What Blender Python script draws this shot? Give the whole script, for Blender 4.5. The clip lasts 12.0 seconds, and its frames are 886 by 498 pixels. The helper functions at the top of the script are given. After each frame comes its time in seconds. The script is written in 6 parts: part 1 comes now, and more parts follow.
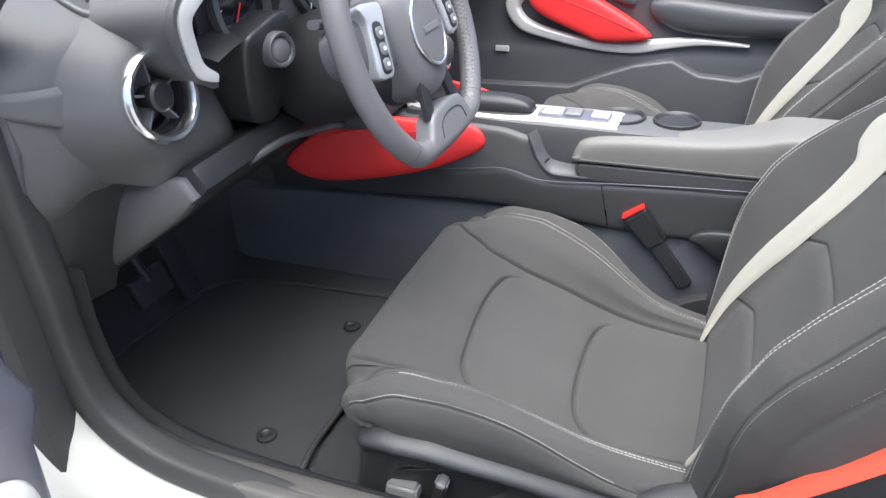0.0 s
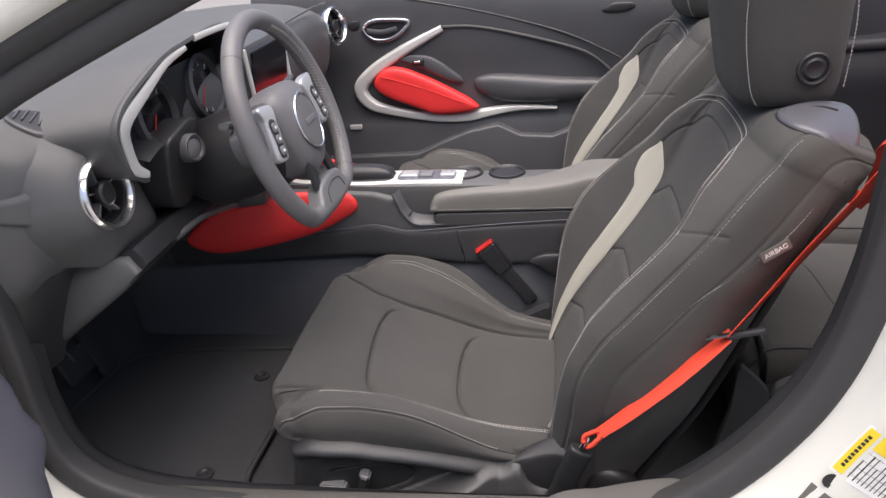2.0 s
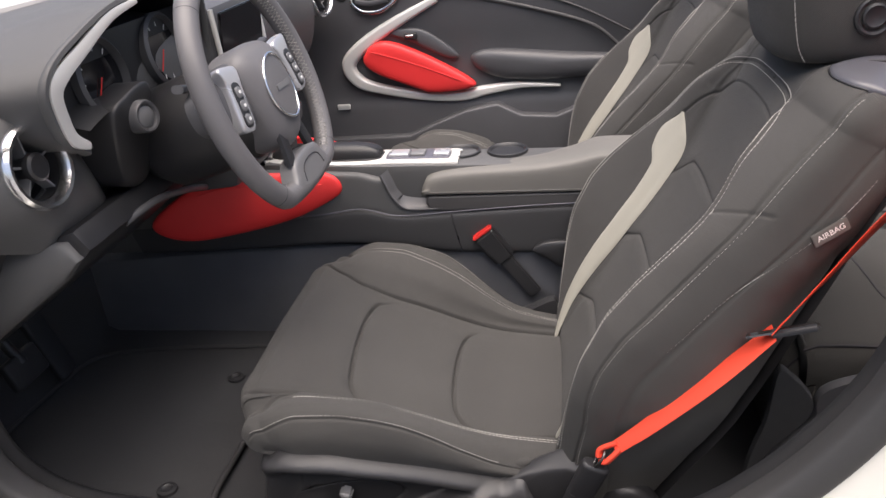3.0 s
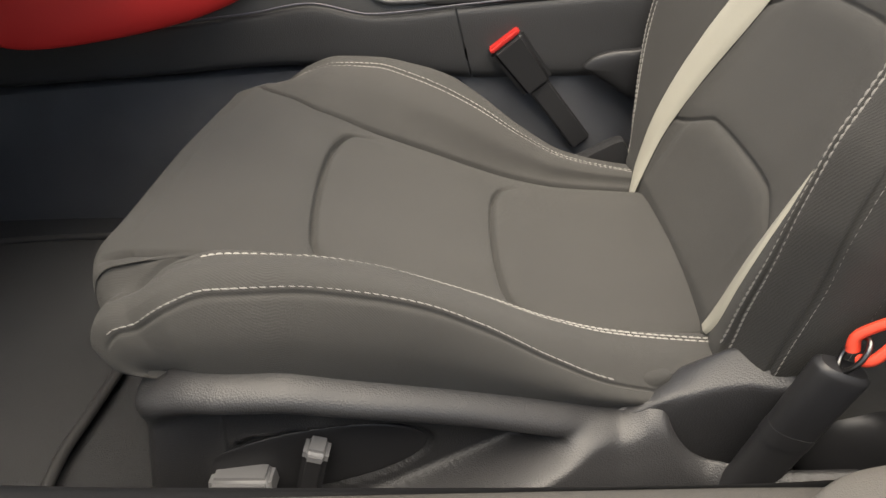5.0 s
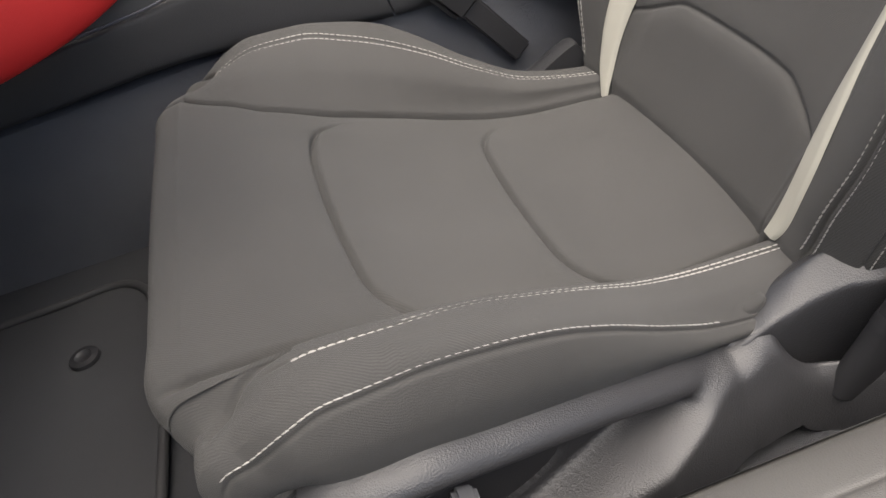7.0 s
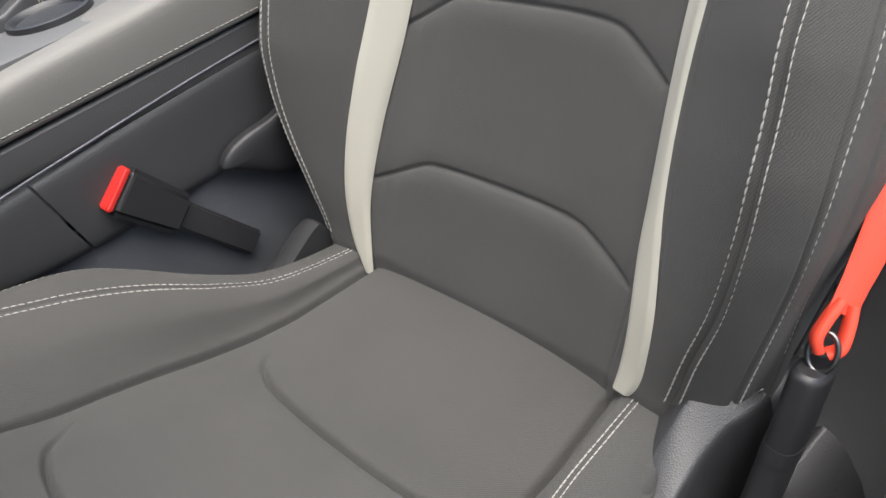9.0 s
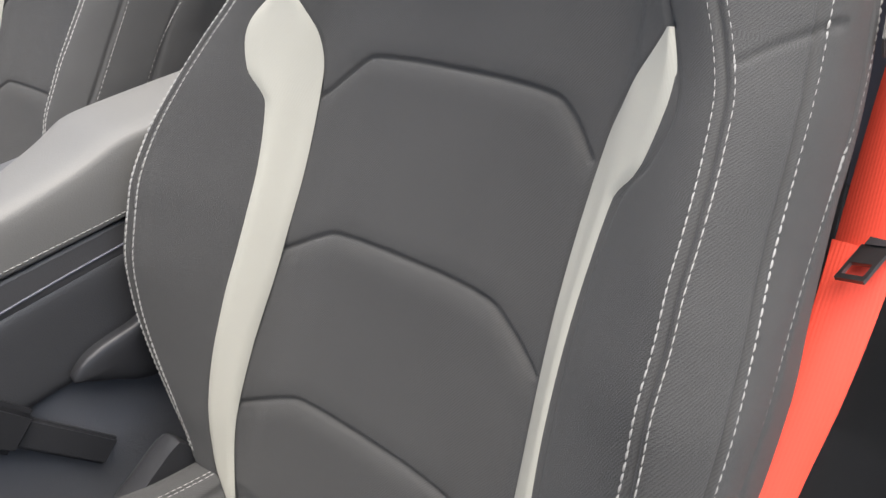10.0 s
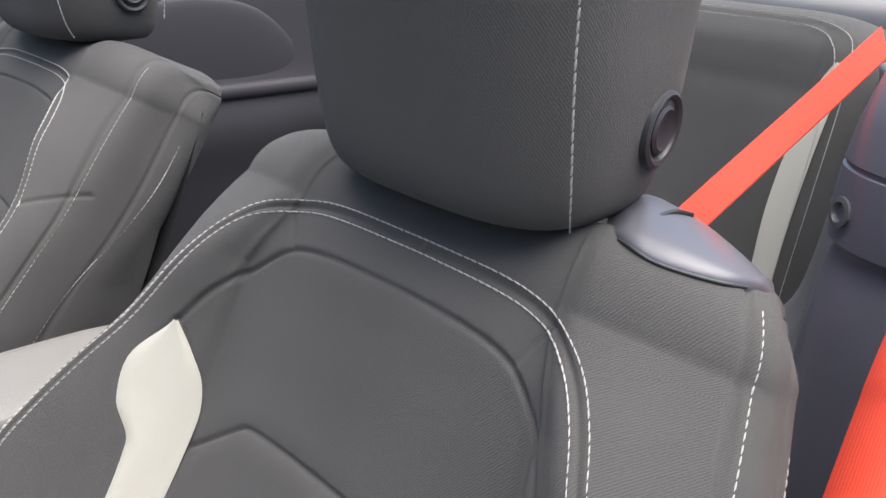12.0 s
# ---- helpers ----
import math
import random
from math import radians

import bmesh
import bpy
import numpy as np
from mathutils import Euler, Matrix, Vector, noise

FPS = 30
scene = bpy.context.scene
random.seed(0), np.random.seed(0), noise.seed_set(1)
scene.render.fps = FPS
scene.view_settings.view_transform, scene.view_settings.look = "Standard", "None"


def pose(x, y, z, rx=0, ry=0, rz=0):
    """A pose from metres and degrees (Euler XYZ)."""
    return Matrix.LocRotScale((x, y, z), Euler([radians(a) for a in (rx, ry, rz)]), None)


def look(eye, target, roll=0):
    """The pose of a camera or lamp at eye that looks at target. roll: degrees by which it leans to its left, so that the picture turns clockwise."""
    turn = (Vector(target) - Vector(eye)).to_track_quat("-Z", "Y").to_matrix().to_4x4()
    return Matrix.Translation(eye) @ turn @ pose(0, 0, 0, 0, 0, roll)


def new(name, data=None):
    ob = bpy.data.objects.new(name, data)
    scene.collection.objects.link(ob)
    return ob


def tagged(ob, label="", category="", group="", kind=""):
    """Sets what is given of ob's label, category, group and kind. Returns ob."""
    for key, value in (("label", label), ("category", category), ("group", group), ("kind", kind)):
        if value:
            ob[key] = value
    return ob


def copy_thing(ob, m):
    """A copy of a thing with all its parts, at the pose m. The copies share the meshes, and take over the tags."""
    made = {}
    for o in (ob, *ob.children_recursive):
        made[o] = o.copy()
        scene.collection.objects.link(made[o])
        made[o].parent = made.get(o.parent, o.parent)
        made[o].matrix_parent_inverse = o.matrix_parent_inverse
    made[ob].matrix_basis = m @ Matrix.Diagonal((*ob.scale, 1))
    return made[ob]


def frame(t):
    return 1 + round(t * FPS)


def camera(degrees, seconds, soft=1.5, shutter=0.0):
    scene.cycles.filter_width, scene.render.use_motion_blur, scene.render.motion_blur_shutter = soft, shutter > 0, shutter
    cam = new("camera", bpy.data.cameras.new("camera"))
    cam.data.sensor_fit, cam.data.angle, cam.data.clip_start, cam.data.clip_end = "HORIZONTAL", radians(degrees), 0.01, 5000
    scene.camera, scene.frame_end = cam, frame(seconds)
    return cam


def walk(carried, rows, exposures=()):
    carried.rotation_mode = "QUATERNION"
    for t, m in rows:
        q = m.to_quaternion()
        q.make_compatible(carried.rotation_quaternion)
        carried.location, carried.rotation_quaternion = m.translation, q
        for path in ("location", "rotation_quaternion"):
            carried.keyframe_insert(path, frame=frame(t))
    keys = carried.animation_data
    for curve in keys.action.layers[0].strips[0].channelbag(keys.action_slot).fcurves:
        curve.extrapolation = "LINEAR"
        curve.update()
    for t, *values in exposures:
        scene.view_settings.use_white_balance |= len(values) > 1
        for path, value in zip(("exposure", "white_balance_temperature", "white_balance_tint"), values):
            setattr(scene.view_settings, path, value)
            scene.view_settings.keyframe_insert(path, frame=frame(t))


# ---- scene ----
cam = camera(60.7, 12.0)
PATH = [
    (0, (-0.024, -0.964, 1.092), (-0.686, 0.637, 0.093), -3.2),
    (0.5, (-0.027, -1.106, 1.14), (-0.542, 0.582, 0.2), -3.7),
    (1, (-0.01, -1.212, 1.18), (-0.417, 0.531, 0.289), -4.1),
    (1.5, (0.011, -1.248, 1.189), (-0.34, 0.52, 0.322), -4.5),
    (2, (0.02, -1.249, 1.187), (-0.303, 0.528, 0.328), -5.1),
    (2.5, (0.019, -1.232, 1.178), (-0.306, 0.541, 0.311), -5.4),
    (2.7, (0.019, -1.193, 1.158), (-0.31, 0.577, 0.289), -5.5),
    (4.3, (-0.197, -0.712, 0.758), (-0.345, 1.052, -0.173), -2.1),
    (4.5, (-0.198, -0.699, 0.726), (-0.333, 1.06, -0.216), -2.4),
    (5, (-0.2, -0.696, 0.69), (-0.305, 1.049, -0.282), -2.9),
    (5.5, (-0.199, -0.701, 0.689), (-0.283, 1.031, -0.308), -3.5),
    (6, (-0.198, -0.701, 0.703), (-0.257, 0.982, -0.375), -6.0),
    (6.5, (-0.242, -0.663, 0.735), (-0.213, 0.944, -0.455), -9.8),
    (6.7, (-0.281, -0.631, 0.746), (-0.202, 0.946, -0.481), -12.1),
    (8.3, (-0.379, -0.42, 0.784), (0.238, 0.908, -0.577), -20.9),
    (8.5, (-0.364, -0.415, 0.783), (0.339, 0.894, -0.556), -19.6),
    (9, (-0.313, -0.41, 0.777), (0.601, 0.886, -0.442), -15.7),
    (9.5, (-0.257, -0.409, 0.796), (0.793, 0.885, -0.311), -12.8),
    (10, (-0.192, -0.372, 0.862), (0.974, 0.837, -0.225), -8.3),
    (10.5, (-0.148, -0.366, 0.893), (1.076, 0.84, -0.13), -5.7),
    (11, (-0.101, -0.354, 0.934), (1.171, 0.866, -0.011), -1.9),
    (11.5, (-0.077, -0.343, 0.958), (1.265, 0.887, 0.13), 2.1),
    (12, (-0.049, -0.327, 1.01), (1.318, 0.925, 0.258), 4.4),
]
EXPOSURES = [(0.0, 1.70, 6050, 9), (0.5, 1.34, 6150, 10), (1.0, 1.00, 6300, 12), (1.5, 0.95, 6550, 14), (2.7, 0.94, 6650, 15), (4.3, 1.25, 7600, 14), (4.7, 1.25, 7500, 10), (5.5, 1.28, 7150, 7), (6.7, 1.30, 6800, 11), (8.5, 1.38, 6700, 10), (9.5, 1.34, 6200, 7), (10.5, 1.42, 6450, 12), (12.0, 1.56, 6350, 11)]
walk(cam, [(t, look(eye, target, roll)) for t, eye, target, roll in PATH], EXPOSURES)

# ---------------------------------------------------------------- light
world = bpy.data.worlds.new("overcast")
scene.world = world
world.use_nodes = True
_n = world.node_tree.nodes
_sky = _n.new("ShaderNodeTexSky")
_sky.sky_type = "NISHITA"
_sky.sun_disc = False
_sky.sun_elevation, _sky.sun_rotation = radians(79), radians(166)
_sky.dust_density, _sky.ozone_density = 4.0, 1.0
_n["Background"].inputs[1].default_value = 0.10
world.node_tree.links.new(_sky.outputs[0], _n["Background"].inputs[0])
sun = new("sun", bpy.data.lights.new("sun", "SUN"))
sun.data.energy, sun.data.angle, sun.data.color = 3.2, radians(80), (1.0, 0.96, 0.90)
sun.matrix_world = look((0.2, -0.8, 4.5), (0, 0, 0))

# ---------------------------------------------------------------- materials


def base_mat(name, colour, rough=0.6, metal=0.0, spec=0.5):
    m = bpy.data.materials.new(name)
    m.use_nodes = True
    b = m.node_tree.nodes["Principled BSDF"]
    b.inputs["Base Color"].default_value = (*colour, 1)
    b.inputs["Roughness"].default_value = rough
    b.inputs["Metallic"].default_value = metal
    b.inputs["Specular IOR Level"].default_value = spec
    return m, m.node_tree.nodes, m.node_tree.links, b


def node(nodes, kind, **values):
    n = nodes.new(kind)
    for k, v in values.items():
        n.inputs[k.replace("_", " ")].default_value = v
    return n


def surface(name, colour, rough=0.6, metal=0.0, spec=0.5, fine=400.0, bump=0.15, depth=0.0006, vary=0.18, coarse=7.0, kind="noise", sheen=0.0, coat=0.0):
    """A surface with fine relief of one kind (noise, cells, weave) and soft large-scale variation of tone and gloss."""
    m, nodes, links, b = base_mat(name, colour, rough, metal, spec)
    pos = nodes.new("ShaderNodeTexCoord")
    big = node(nodes, "ShaderNodeTexNoise", Scale=coarse, Detail=4.0)
    links.new(pos.outputs["Object"], big.inputs["Vector"])
    small = node(nodes, "ShaderNodeTexNoise", Scale=fine, Detail=2.0)
    links.new(pos.outputs["Object"], small.inputs["Vector"])
    mixed = nodes.new("ShaderNodeMix")
    mixed.data_type = "RGBA"
    mixed.inputs[6].default_value = (*[c * (1 - vary) for c in colour], 1)
    mixed.inputs[7].default_value = (*[min(1, c * (1 + vary)) for c in colour], 1)
    mean = nodes.new("ShaderNodeMath")
    mean.operation = "MULTIPLY_ADD"
    mean.inputs[1].default_value, mean.inputs[2].default_value = 0.35, 0.32
    links.new(small.outputs[0], mean.inputs[0])
    add = nodes.new("ShaderNodeMath")
    add.operation = "MULTIPLY_ADD"
    add.inputs[1].default_value, add.inputs[2].default_value = 0.7, -0.35
    links.new(big.outputs[0], add.inputs[0])
    total = nodes.new("ShaderNodeMath")
    links.new(add.outputs[0], total.inputs[0])
    links.new(mean.outputs[0], total.inputs[1])
    links.new(total.outputs[0], mixed.inputs[0])
    links.new(mixed.outputs[2], b.inputs["Base Color"])
    gloss = nodes.new("ShaderNodeMath")
    gloss.operation = "MULTIPLY_ADD"
    gloss.inputs[1].default_value, gloss.inputs[2].default_value = 0.2, rough - 0.1
    links.new(big.outputs[0], gloss.inputs[0])
    links.new(gloss.outputs[0], b.inputs["Roughness"])
    if bump:
        if kind in ("weave", "ribs"):
            along = nodes.new("ShaderNodeVectorMath")
            along.operation = "DOT_PRODUCT"
            along.inputs[1].default_value = (0.80 * fine, 0.60 * fine, 0.0) if kind == "weave" else (fine, 0.0, 0.0)
            links.new(pos.outputs["UV"], along.inputs[0])
            jitter = nodes.new("ShaderNodeMath")
            jitter.operation = "MULTIPLY_ADD"
            jitter.inputs[1].default_value = 9.5 if kind == "weave" else 1.5
            links.new(small.outputs[0], jitter.inputs[0])
            links.new(along.outputs["Value"], jitter.inputs[2])
            rib = nodes.new("ShaderNodeMath")
            rib.operation = "SINE"
            links.new(jitter.outputs[0], rib.inputs[0])
            height = rib.outputs[0]
            tint = nodes.new("ShaderNodeMath")
            tint.operation = "MULTIPLY_ADD"
            tint.inputs[1].default_value = 0.26
            links.new(height, tint.inputs[0])
            links.new(total.outputs[0], tint.inputs[2])
            links.new(tint.outputs[0], mixed.inputs[0])
        elif kind == "cells":
            v = node(nodes, "ShaderNodeTexVoronoi", Scale=fine)
            links.new(pos.outputs["Object"], v.inputs["Vector"])
            height = v.outputs["Distance"]
        else:
            height = small.outputs[0]
        bm = node(nodes, "ShaderNodeBump", Strength=bump, Distance=depth)
        links.new(height, bm.inputs["Height"])
        links.new(bm.outputs[0], b.inputs["Normal"])
    if sheen:
        b.inputs["Sheen Weight"].default_value, b.inputs["Sheen Roughness"].default_value = sheen, 0.5
    if coat:
        b.inputs["Coat Weight"].default_value, b.inputs["Coat Roughness"].default_value = coat, 0.04
    return m


CLOTH = surface("seat cloth", (0.0565, 0.0550, 0.0525), 0.85, spec=0.25, fine=3500, bump=0.42, depth=0.0004, vary=0.34, kind="weave", sheen=0.06)
GREY_CLOTH = surface("pale grey cloth", (0.37, 0.357, 0.305), 0.8, spec=0.3, fine=3200, bump=0.25, depth=0.0003, vary=0.05, kind="weave")
THREAD = surface("pale thread", (0.31, 0.30, 0.28), 0.7, fine=3000, bump=0.3, depth=0.0003, vary=0.1)
PLASTIC = surface("grained dark plastic", (0.030, 0.030, 0.032), 0.40, spec=0.5, fine=780, bump=0.42, depth=0.0006, vary=0.15, kind="cells")
SOFT = surface("soft dark dash skin", (0.088, 0.088, 0.089), 0.55, fine=1100, bump=0.4, depth=0.0005, vary=0.12, kind="cells")
LEATHER = surface("dark leather", (0.066, 0.064, 0.065), 0.45, fine=700, bump=0.35, depth=0.0005, vary=0.12, kind="cells")
ARMREST = surface("grey armrest leather", (0.145, 0.14, 0.13), 0.52, spec=0.35, fine=800, bump=0.35, depth=0.0005, vary=0.1, kind="cells")
SATIN = surface("satin grey plastic", (0.55, 0.55, 0.57), 0.28, metal=0.5, fine=900, bump=0.05, vary=0.05)
WHEEL = surface("grey-black wheel leather", (0.135, 0.131, 0.135), 0.45, fine=900, bump=0.25, depth=0.0004, vary=0.1, kind="cells")
BLACK = surface("satin black plastic", (0.022, 0.022, 0.024), 0.45, fine=500, bump=0.1, vary=0.2)
SMOOTH = surface("smooth dark plastic", (0.080, 0.080, 0.085), 0.42, fine=300, bump=0.05, vary=0.15)
TUNNEL = surface("black tunnel plastic", (0.045, 0.045, 0.047), 0.5, fine=700, bump=0.35, depth=0.0006, vary=0.2, kind="cells")
# the black tunnel carpet is lightened and blued to imitate veiling haze
TUNNEL_CARPET_HAZE = surface("black tunnel carpet, haze in its colour", (0.165, 0.170, 0.185), 0.97, spec=0.15, fine=1300, bump=1.0, depth=0.003, vary=0.4, coarse=6.0)
RUBBER = surface("black rubber seal", (0.035, 0.035, 0.036), 0.6, fine=500, bump=0.25, vary=0.2)
CARPET = surface("black carpet", (0.070, 0.072, 0.077), 0.97, spec=0.15, fine=1300, bump=1.0, depth=0.003, vary=0.35, coarse=5.0)
MAT = surface("dusty black mat", (0.066, 0.067, 0.070), 0.97, spec=0.15, fine=1100, bump=1.0, depth=0.003, vary=0.4, coarse=4.0)
RED = surface("red leather", (0.80, 0.036, 0.036), 0.5, fine=800, bump=0.3, depth=0.0005, vary=0.08, kind="cells")
BELT = surface("red webbing", (0.72, 0.062, 0.030), 0.7, fine=2600, bump=0.13, depth=0.0005, vary=0.06, kind="ribs")
SILVER = surface("satin silver plastic", (0.72, 0.71, 0.68), 0.32, metal=0.25, fine=900, bump=0.05, vary=0.06)
CHROME = surface("chrome", (0.86, 0.86, 0.87), 0.24, metal=1.0, fine=200, bump=0.0, vary=0.03)
DARKSTEEL = surface("dark burnished steel", (0.16, 0.16, 0.16), 0.35, metal=1.0, fine=300, bump=0.1, vary=0.1)
STEEL = surface("steel", (0.5, 0.5, 0.5), 0.3, metal=1.0, fine=300, bump=0.1, vary=0.1)
PAINT = surface("white car paint", (0.62, 0.615, 0.565), 0.35, fine=40, bump=0.0, vary=0.02, coat=0.6)
GUIDE = surface("smooth grey plastic", (0.105, 0.105, 0.128), 0.32, fine=600, bump=0.08, vary=0.08)
BELTGUIDE = surface("dark satin plastic", (0.080, 0.080, 0.092), 0.36, fine=600, bump=0.08, vary=0.08)
TRIMDARK = surface("dark rear trim plastic", (0.032, 0.031, 0.036), 0.7, spec=0.3, fine=700, bump=0.2, depth=0.0005, vary=0.15, kind="cells")
SILLMAT = surface("grained sill plastic", (0.078, 0.075, 0.070), 0.55, fine=800, bump=0.4, depth=0.0005, vary=0.15, kind="cells")
BUTTON = surface("grey switch plastic", (0.16, 0.16, 0.165), 0.4, fine=700, bump=0.15, vary=0.1)
REDBTN = surface("red buckle button", (0.62, 0.03, 0.025), 0.4, fine=400, bump=0.05, vary=0.06)
SCREEN = surface("dark screen glass", (0.008, 0.008, 0.01), 0.08, fine=50, bump=0.0, vary=0.1)
CONCRETE = surface("grey concrete", (0.20, 0.195, 0.19), 0.8, fine=60, bump=0.3, depth=0.002, vary=0.15, coarse=1.2)
YELLOW = surface("yellow label", (0.75, 0.55, 0.03), 0.5, fine=200, bump=0.0, vary=0.05)
PAPER = surface("white label", (0.72, 0.72, 0.70), 0.5, fine=200, bump=0.0, vary=0.03)
INK = surface("black print", (0.02, 0.02, 0.02), 0.6, fine=200, bump=0.0, vary=0.1)
GREYLABEL = surface("grey woven label", (0.11, 0.108, 0.10), 0.8, fine=900, bump=0.3, vary=0.1, kind="weave")

# ---------------------------------------------------------------- mesh tools


def pchip(xs, ys, q):
    """Smooth curve without overshoot through (xs, ys), at q; ys may have columns."""
    xs, ys, q = np.asarray(xs, float), np.asarray(ys, float), np.asarray(q, float)
    flat = ys.ndim == 1
    y = ys[:, None] if flat else ys
    h = np.diff(xs)[:, None]
    d = np.diff(y, axis=0) / h
    m = np.zeros_like(y)
    w1, w2 = 2 * h[1:] + h[:-1], h[1:] + 2 * h[:-1]
    ok = d[1:] * d[:-1] > 0
    with np.errstate(divide="ignore", invalid="ignore"):
        inner = (w1 + w2) / (w1 / d[:-1] + w2 / d[1:])
    m[1:-1] = np.where(ok, np.nan_to_num(inner), 0)
    m[0], m[-1] = d[0], d[-1]
    i = np.clip(np.searchsorted(xs, q, side="right") - 1, 0, len(xs) - 2)
    t = ((q - xs[i]) / (xs[i + 1] - xs[i]))[:, None]
    hh = h[i]
    t2, t3 = t * t, t * t * t
    out = (2 * t3 - 3 * t2 + 1) * y[i] + (t3 - 2 * t2 + t) * hh * m[i] + (3 * t2 - 2 * t3) * y[i + 1] + (t3 - t2) * hh * m[i + 1]
    return out[:, 0] if flat else out


def catmull(points, n, closed=False):
    """n points along a smooth curve through the given ones."""
    p = np.asarray(points, float)
    k = len(p)
    out = []
    spans = k if closed else k - 1
    for j in range(n):
        f = j / n * spans if closed else j / (n - 1) * spans
        i = min(int(f), spans - 1)
        t = f - i
        if closed:
            a, b, c, d = p[(i - 1) % k], p[i % k], p[(i + 1) % k], p[(i + 2) % k]
        else:
            a, b, c, d = p[max(i - 1, 0)], p[i], p[i + 1], p[min(i + 2, k - 1)]
        out.append(0.5 * (2 * b + (c - a) * t + (2 * a - 5 * b + 4 * c - d) * t * t + (3 * b - a - 3 * c + d) * t**3))
    return np.array(out)


def rounded(points, times=3):
    """The same line with its corners cut round."""
    p = np.asarray(points, float)
    for _ in range(times):
        q = np.stack([p[:-1] * 0.75 + p[1:] * 0.25, p[:-1] * 0.25 + p[1:] * 0.75], 1).reshape(-1, p.shape[1])
        p = np.concatenate([p[:1], q, p[-1:]])
    return p


def obj(name, verts, faces, material, parent=None, smooth=True, label="", sharp=None):
    me = bpy.data.meshes.new(name)
    me.from_pydata([tuple(map(float, v)) for v in verts], [], [tuple(map(int, f)) for f in faces])
    me.materials.append(material)
    if smooth:
        me.polygons.foreach_set("use_smooth", [True] * len(me.polygons))
        if sharp:
            me.set_sharp_from_angle(angle=radians(sharp))
    me.update()
    ob = new(name, me)
    if parent is not None:
        ob.parent = parent
    if label:
        ob["label"] = label
    return ob


def part(name, bm, material, parent=None, label="", smooth=True, sharp=35):
    me = bpy.data.meshes.new(name)
    bmesh.ops.recalc_face_normals(bm, faces=bm.faces)
    bm.to_mesh(me)
    bm.free()
    me.materials.append(material)
    if smooth:
        me.polygons.foreach_set("use_smooth", [True] * len(me.polygons))
        me.set_sharp_from_angle(angle=radians(sharp))
    ob = new(name, me)
    if parent is not None:
        ob.parent = parent
    if label:
        ob["label"] = label
    return ob


def thing(name, label, category, group="", kind=""):
    return tagged(new(name), label, category, group, kind)


def grid_faces(a, b, close_a=False, close_b=False):
    ia = np.arange(a if close_a else a - 1)
    ib = np.arange(b if close_b else b - 1)
    i, j = np.meshgrid(ia, ib, indexing="ij")
    i2, j2 = (i + 1) % a, (j + 1) % b
    return np.stack([i * b + j, i * b + j2, i2 * b + j2, i2 * b + j], -1).reshape(-1, 4)


def sheet(name, P, material, parent=None, label="", close_a=False, close_b=False, flip=False):
    a, b = P.shape[:2]
    f = grid_faces(a, b, close_a, close_b)
    f = f[:, ::-1] if flip else f
    ob = obj(name, P.reshape(-1, 3), f, material, parent, True, label)
    # lengths along the sheet, for the weave of cloth
    P = np.asarray(P, float)
    along = np.r_[0, np.cumsum(np.linalg.norm(np.diff(P, axis=0), axis=2).mean(1))]
    mid = b // 2
    across = np.concatenate([np.zeros((a, 1)), np.cumsum(np.linalg.norm(np.diff(P, axis=1), axis=2), axis=1)], 1)
    across = across - across[:, mid:mid + 1]
    uv = np.stack([across, np.repeat(along[:, None], b, 1)], -1).reshape(-1, 2)
    ob.data.uv_layers.new(name="lengths").data.foreach_set("uv", uv[f.reshape(-1)].ravel())
    return ob


def slab(name, outline, y0, y1, material, parent=None, label="", bevel=0.004, axis="y", segs=2):
    """A flat outline in the x-z plane (axis y), x-y plane (axis z) or y-z plane (axis x), given depth, with rounded edges."""
    bm = bmesh.new()

    def place(p, d):
        return {"y": (p[0], d, p[1]), "z": (p[0], p[1], d), "x": (d, p[0], p[1])}[axis]

    lo = [bm.verts.new(place(p, y0)) for p in outline]
    hi = [bm.verts.new(place(p, y1)) for p in outline]
    n = len(outline)
    bm.faces.new(lo)
    bm.faces.new(hi[::-1])
    for i in range(n):
        bm.faces.new((lo[i], hi[i], hi[(i + 1) % n], lo[(i + 1) % n]))
    if bevel:
        bmesh.ops.recalc_face_normals(bm, faces=bm.faces)
        bmesh.ops.bevel(bm, geom=bm.edges[:], offset=bevel, segments=segs, profile=0.6, affect="EDGES", clamp_overlap=True)
    return part(name, bm, material, parent, label)


def block(name, lo, hi, material, parent=None, label="", bevel=0.006, turn=None, segs=3):
    bm = bmesh.new()
    bmesh.ops.create_cube(bm, size=1)
    size = [h - l for l, h in zip(lo, hi)]
    bmesh.ops.scale(bm, vec=size, verts=bm.verts)
    if bevel:
        bmesh.ops.bevel(bm, geom=bm.edges[:], offset=min(bevel, min(size) * 0.45), segments=segs, profile=0.5, affect="EDGES")
    mid = [(l + h) / 2 for l, h in zip(lo, hi)]
    if turn is not None:
        bmesh.ops.transform(bm, matrix=turn, verts=bm.verts)
    bmesh.ops.translate(bm, vec=mid, verts=bm.verts)
    return part(name, bm, material, parent, label)


def frames_along(c, up=(0, 0, 1), closed=False):
    c = np.asarray(c, float)
    tan = np.roll(c, -1, 0) - np.roll(c, 1, 0) if closed else np.gradient(c, axis=0)
    tan /= np.linalg.norm(tan, axis=1)[:, None] + 1e-12
    side = np.cross(tan, np.asarray(up, float))
    side /= np.linalg.norm(side, axis=1)[:, None] + 1e-12
    return tan, side, np.cross(side, tan)


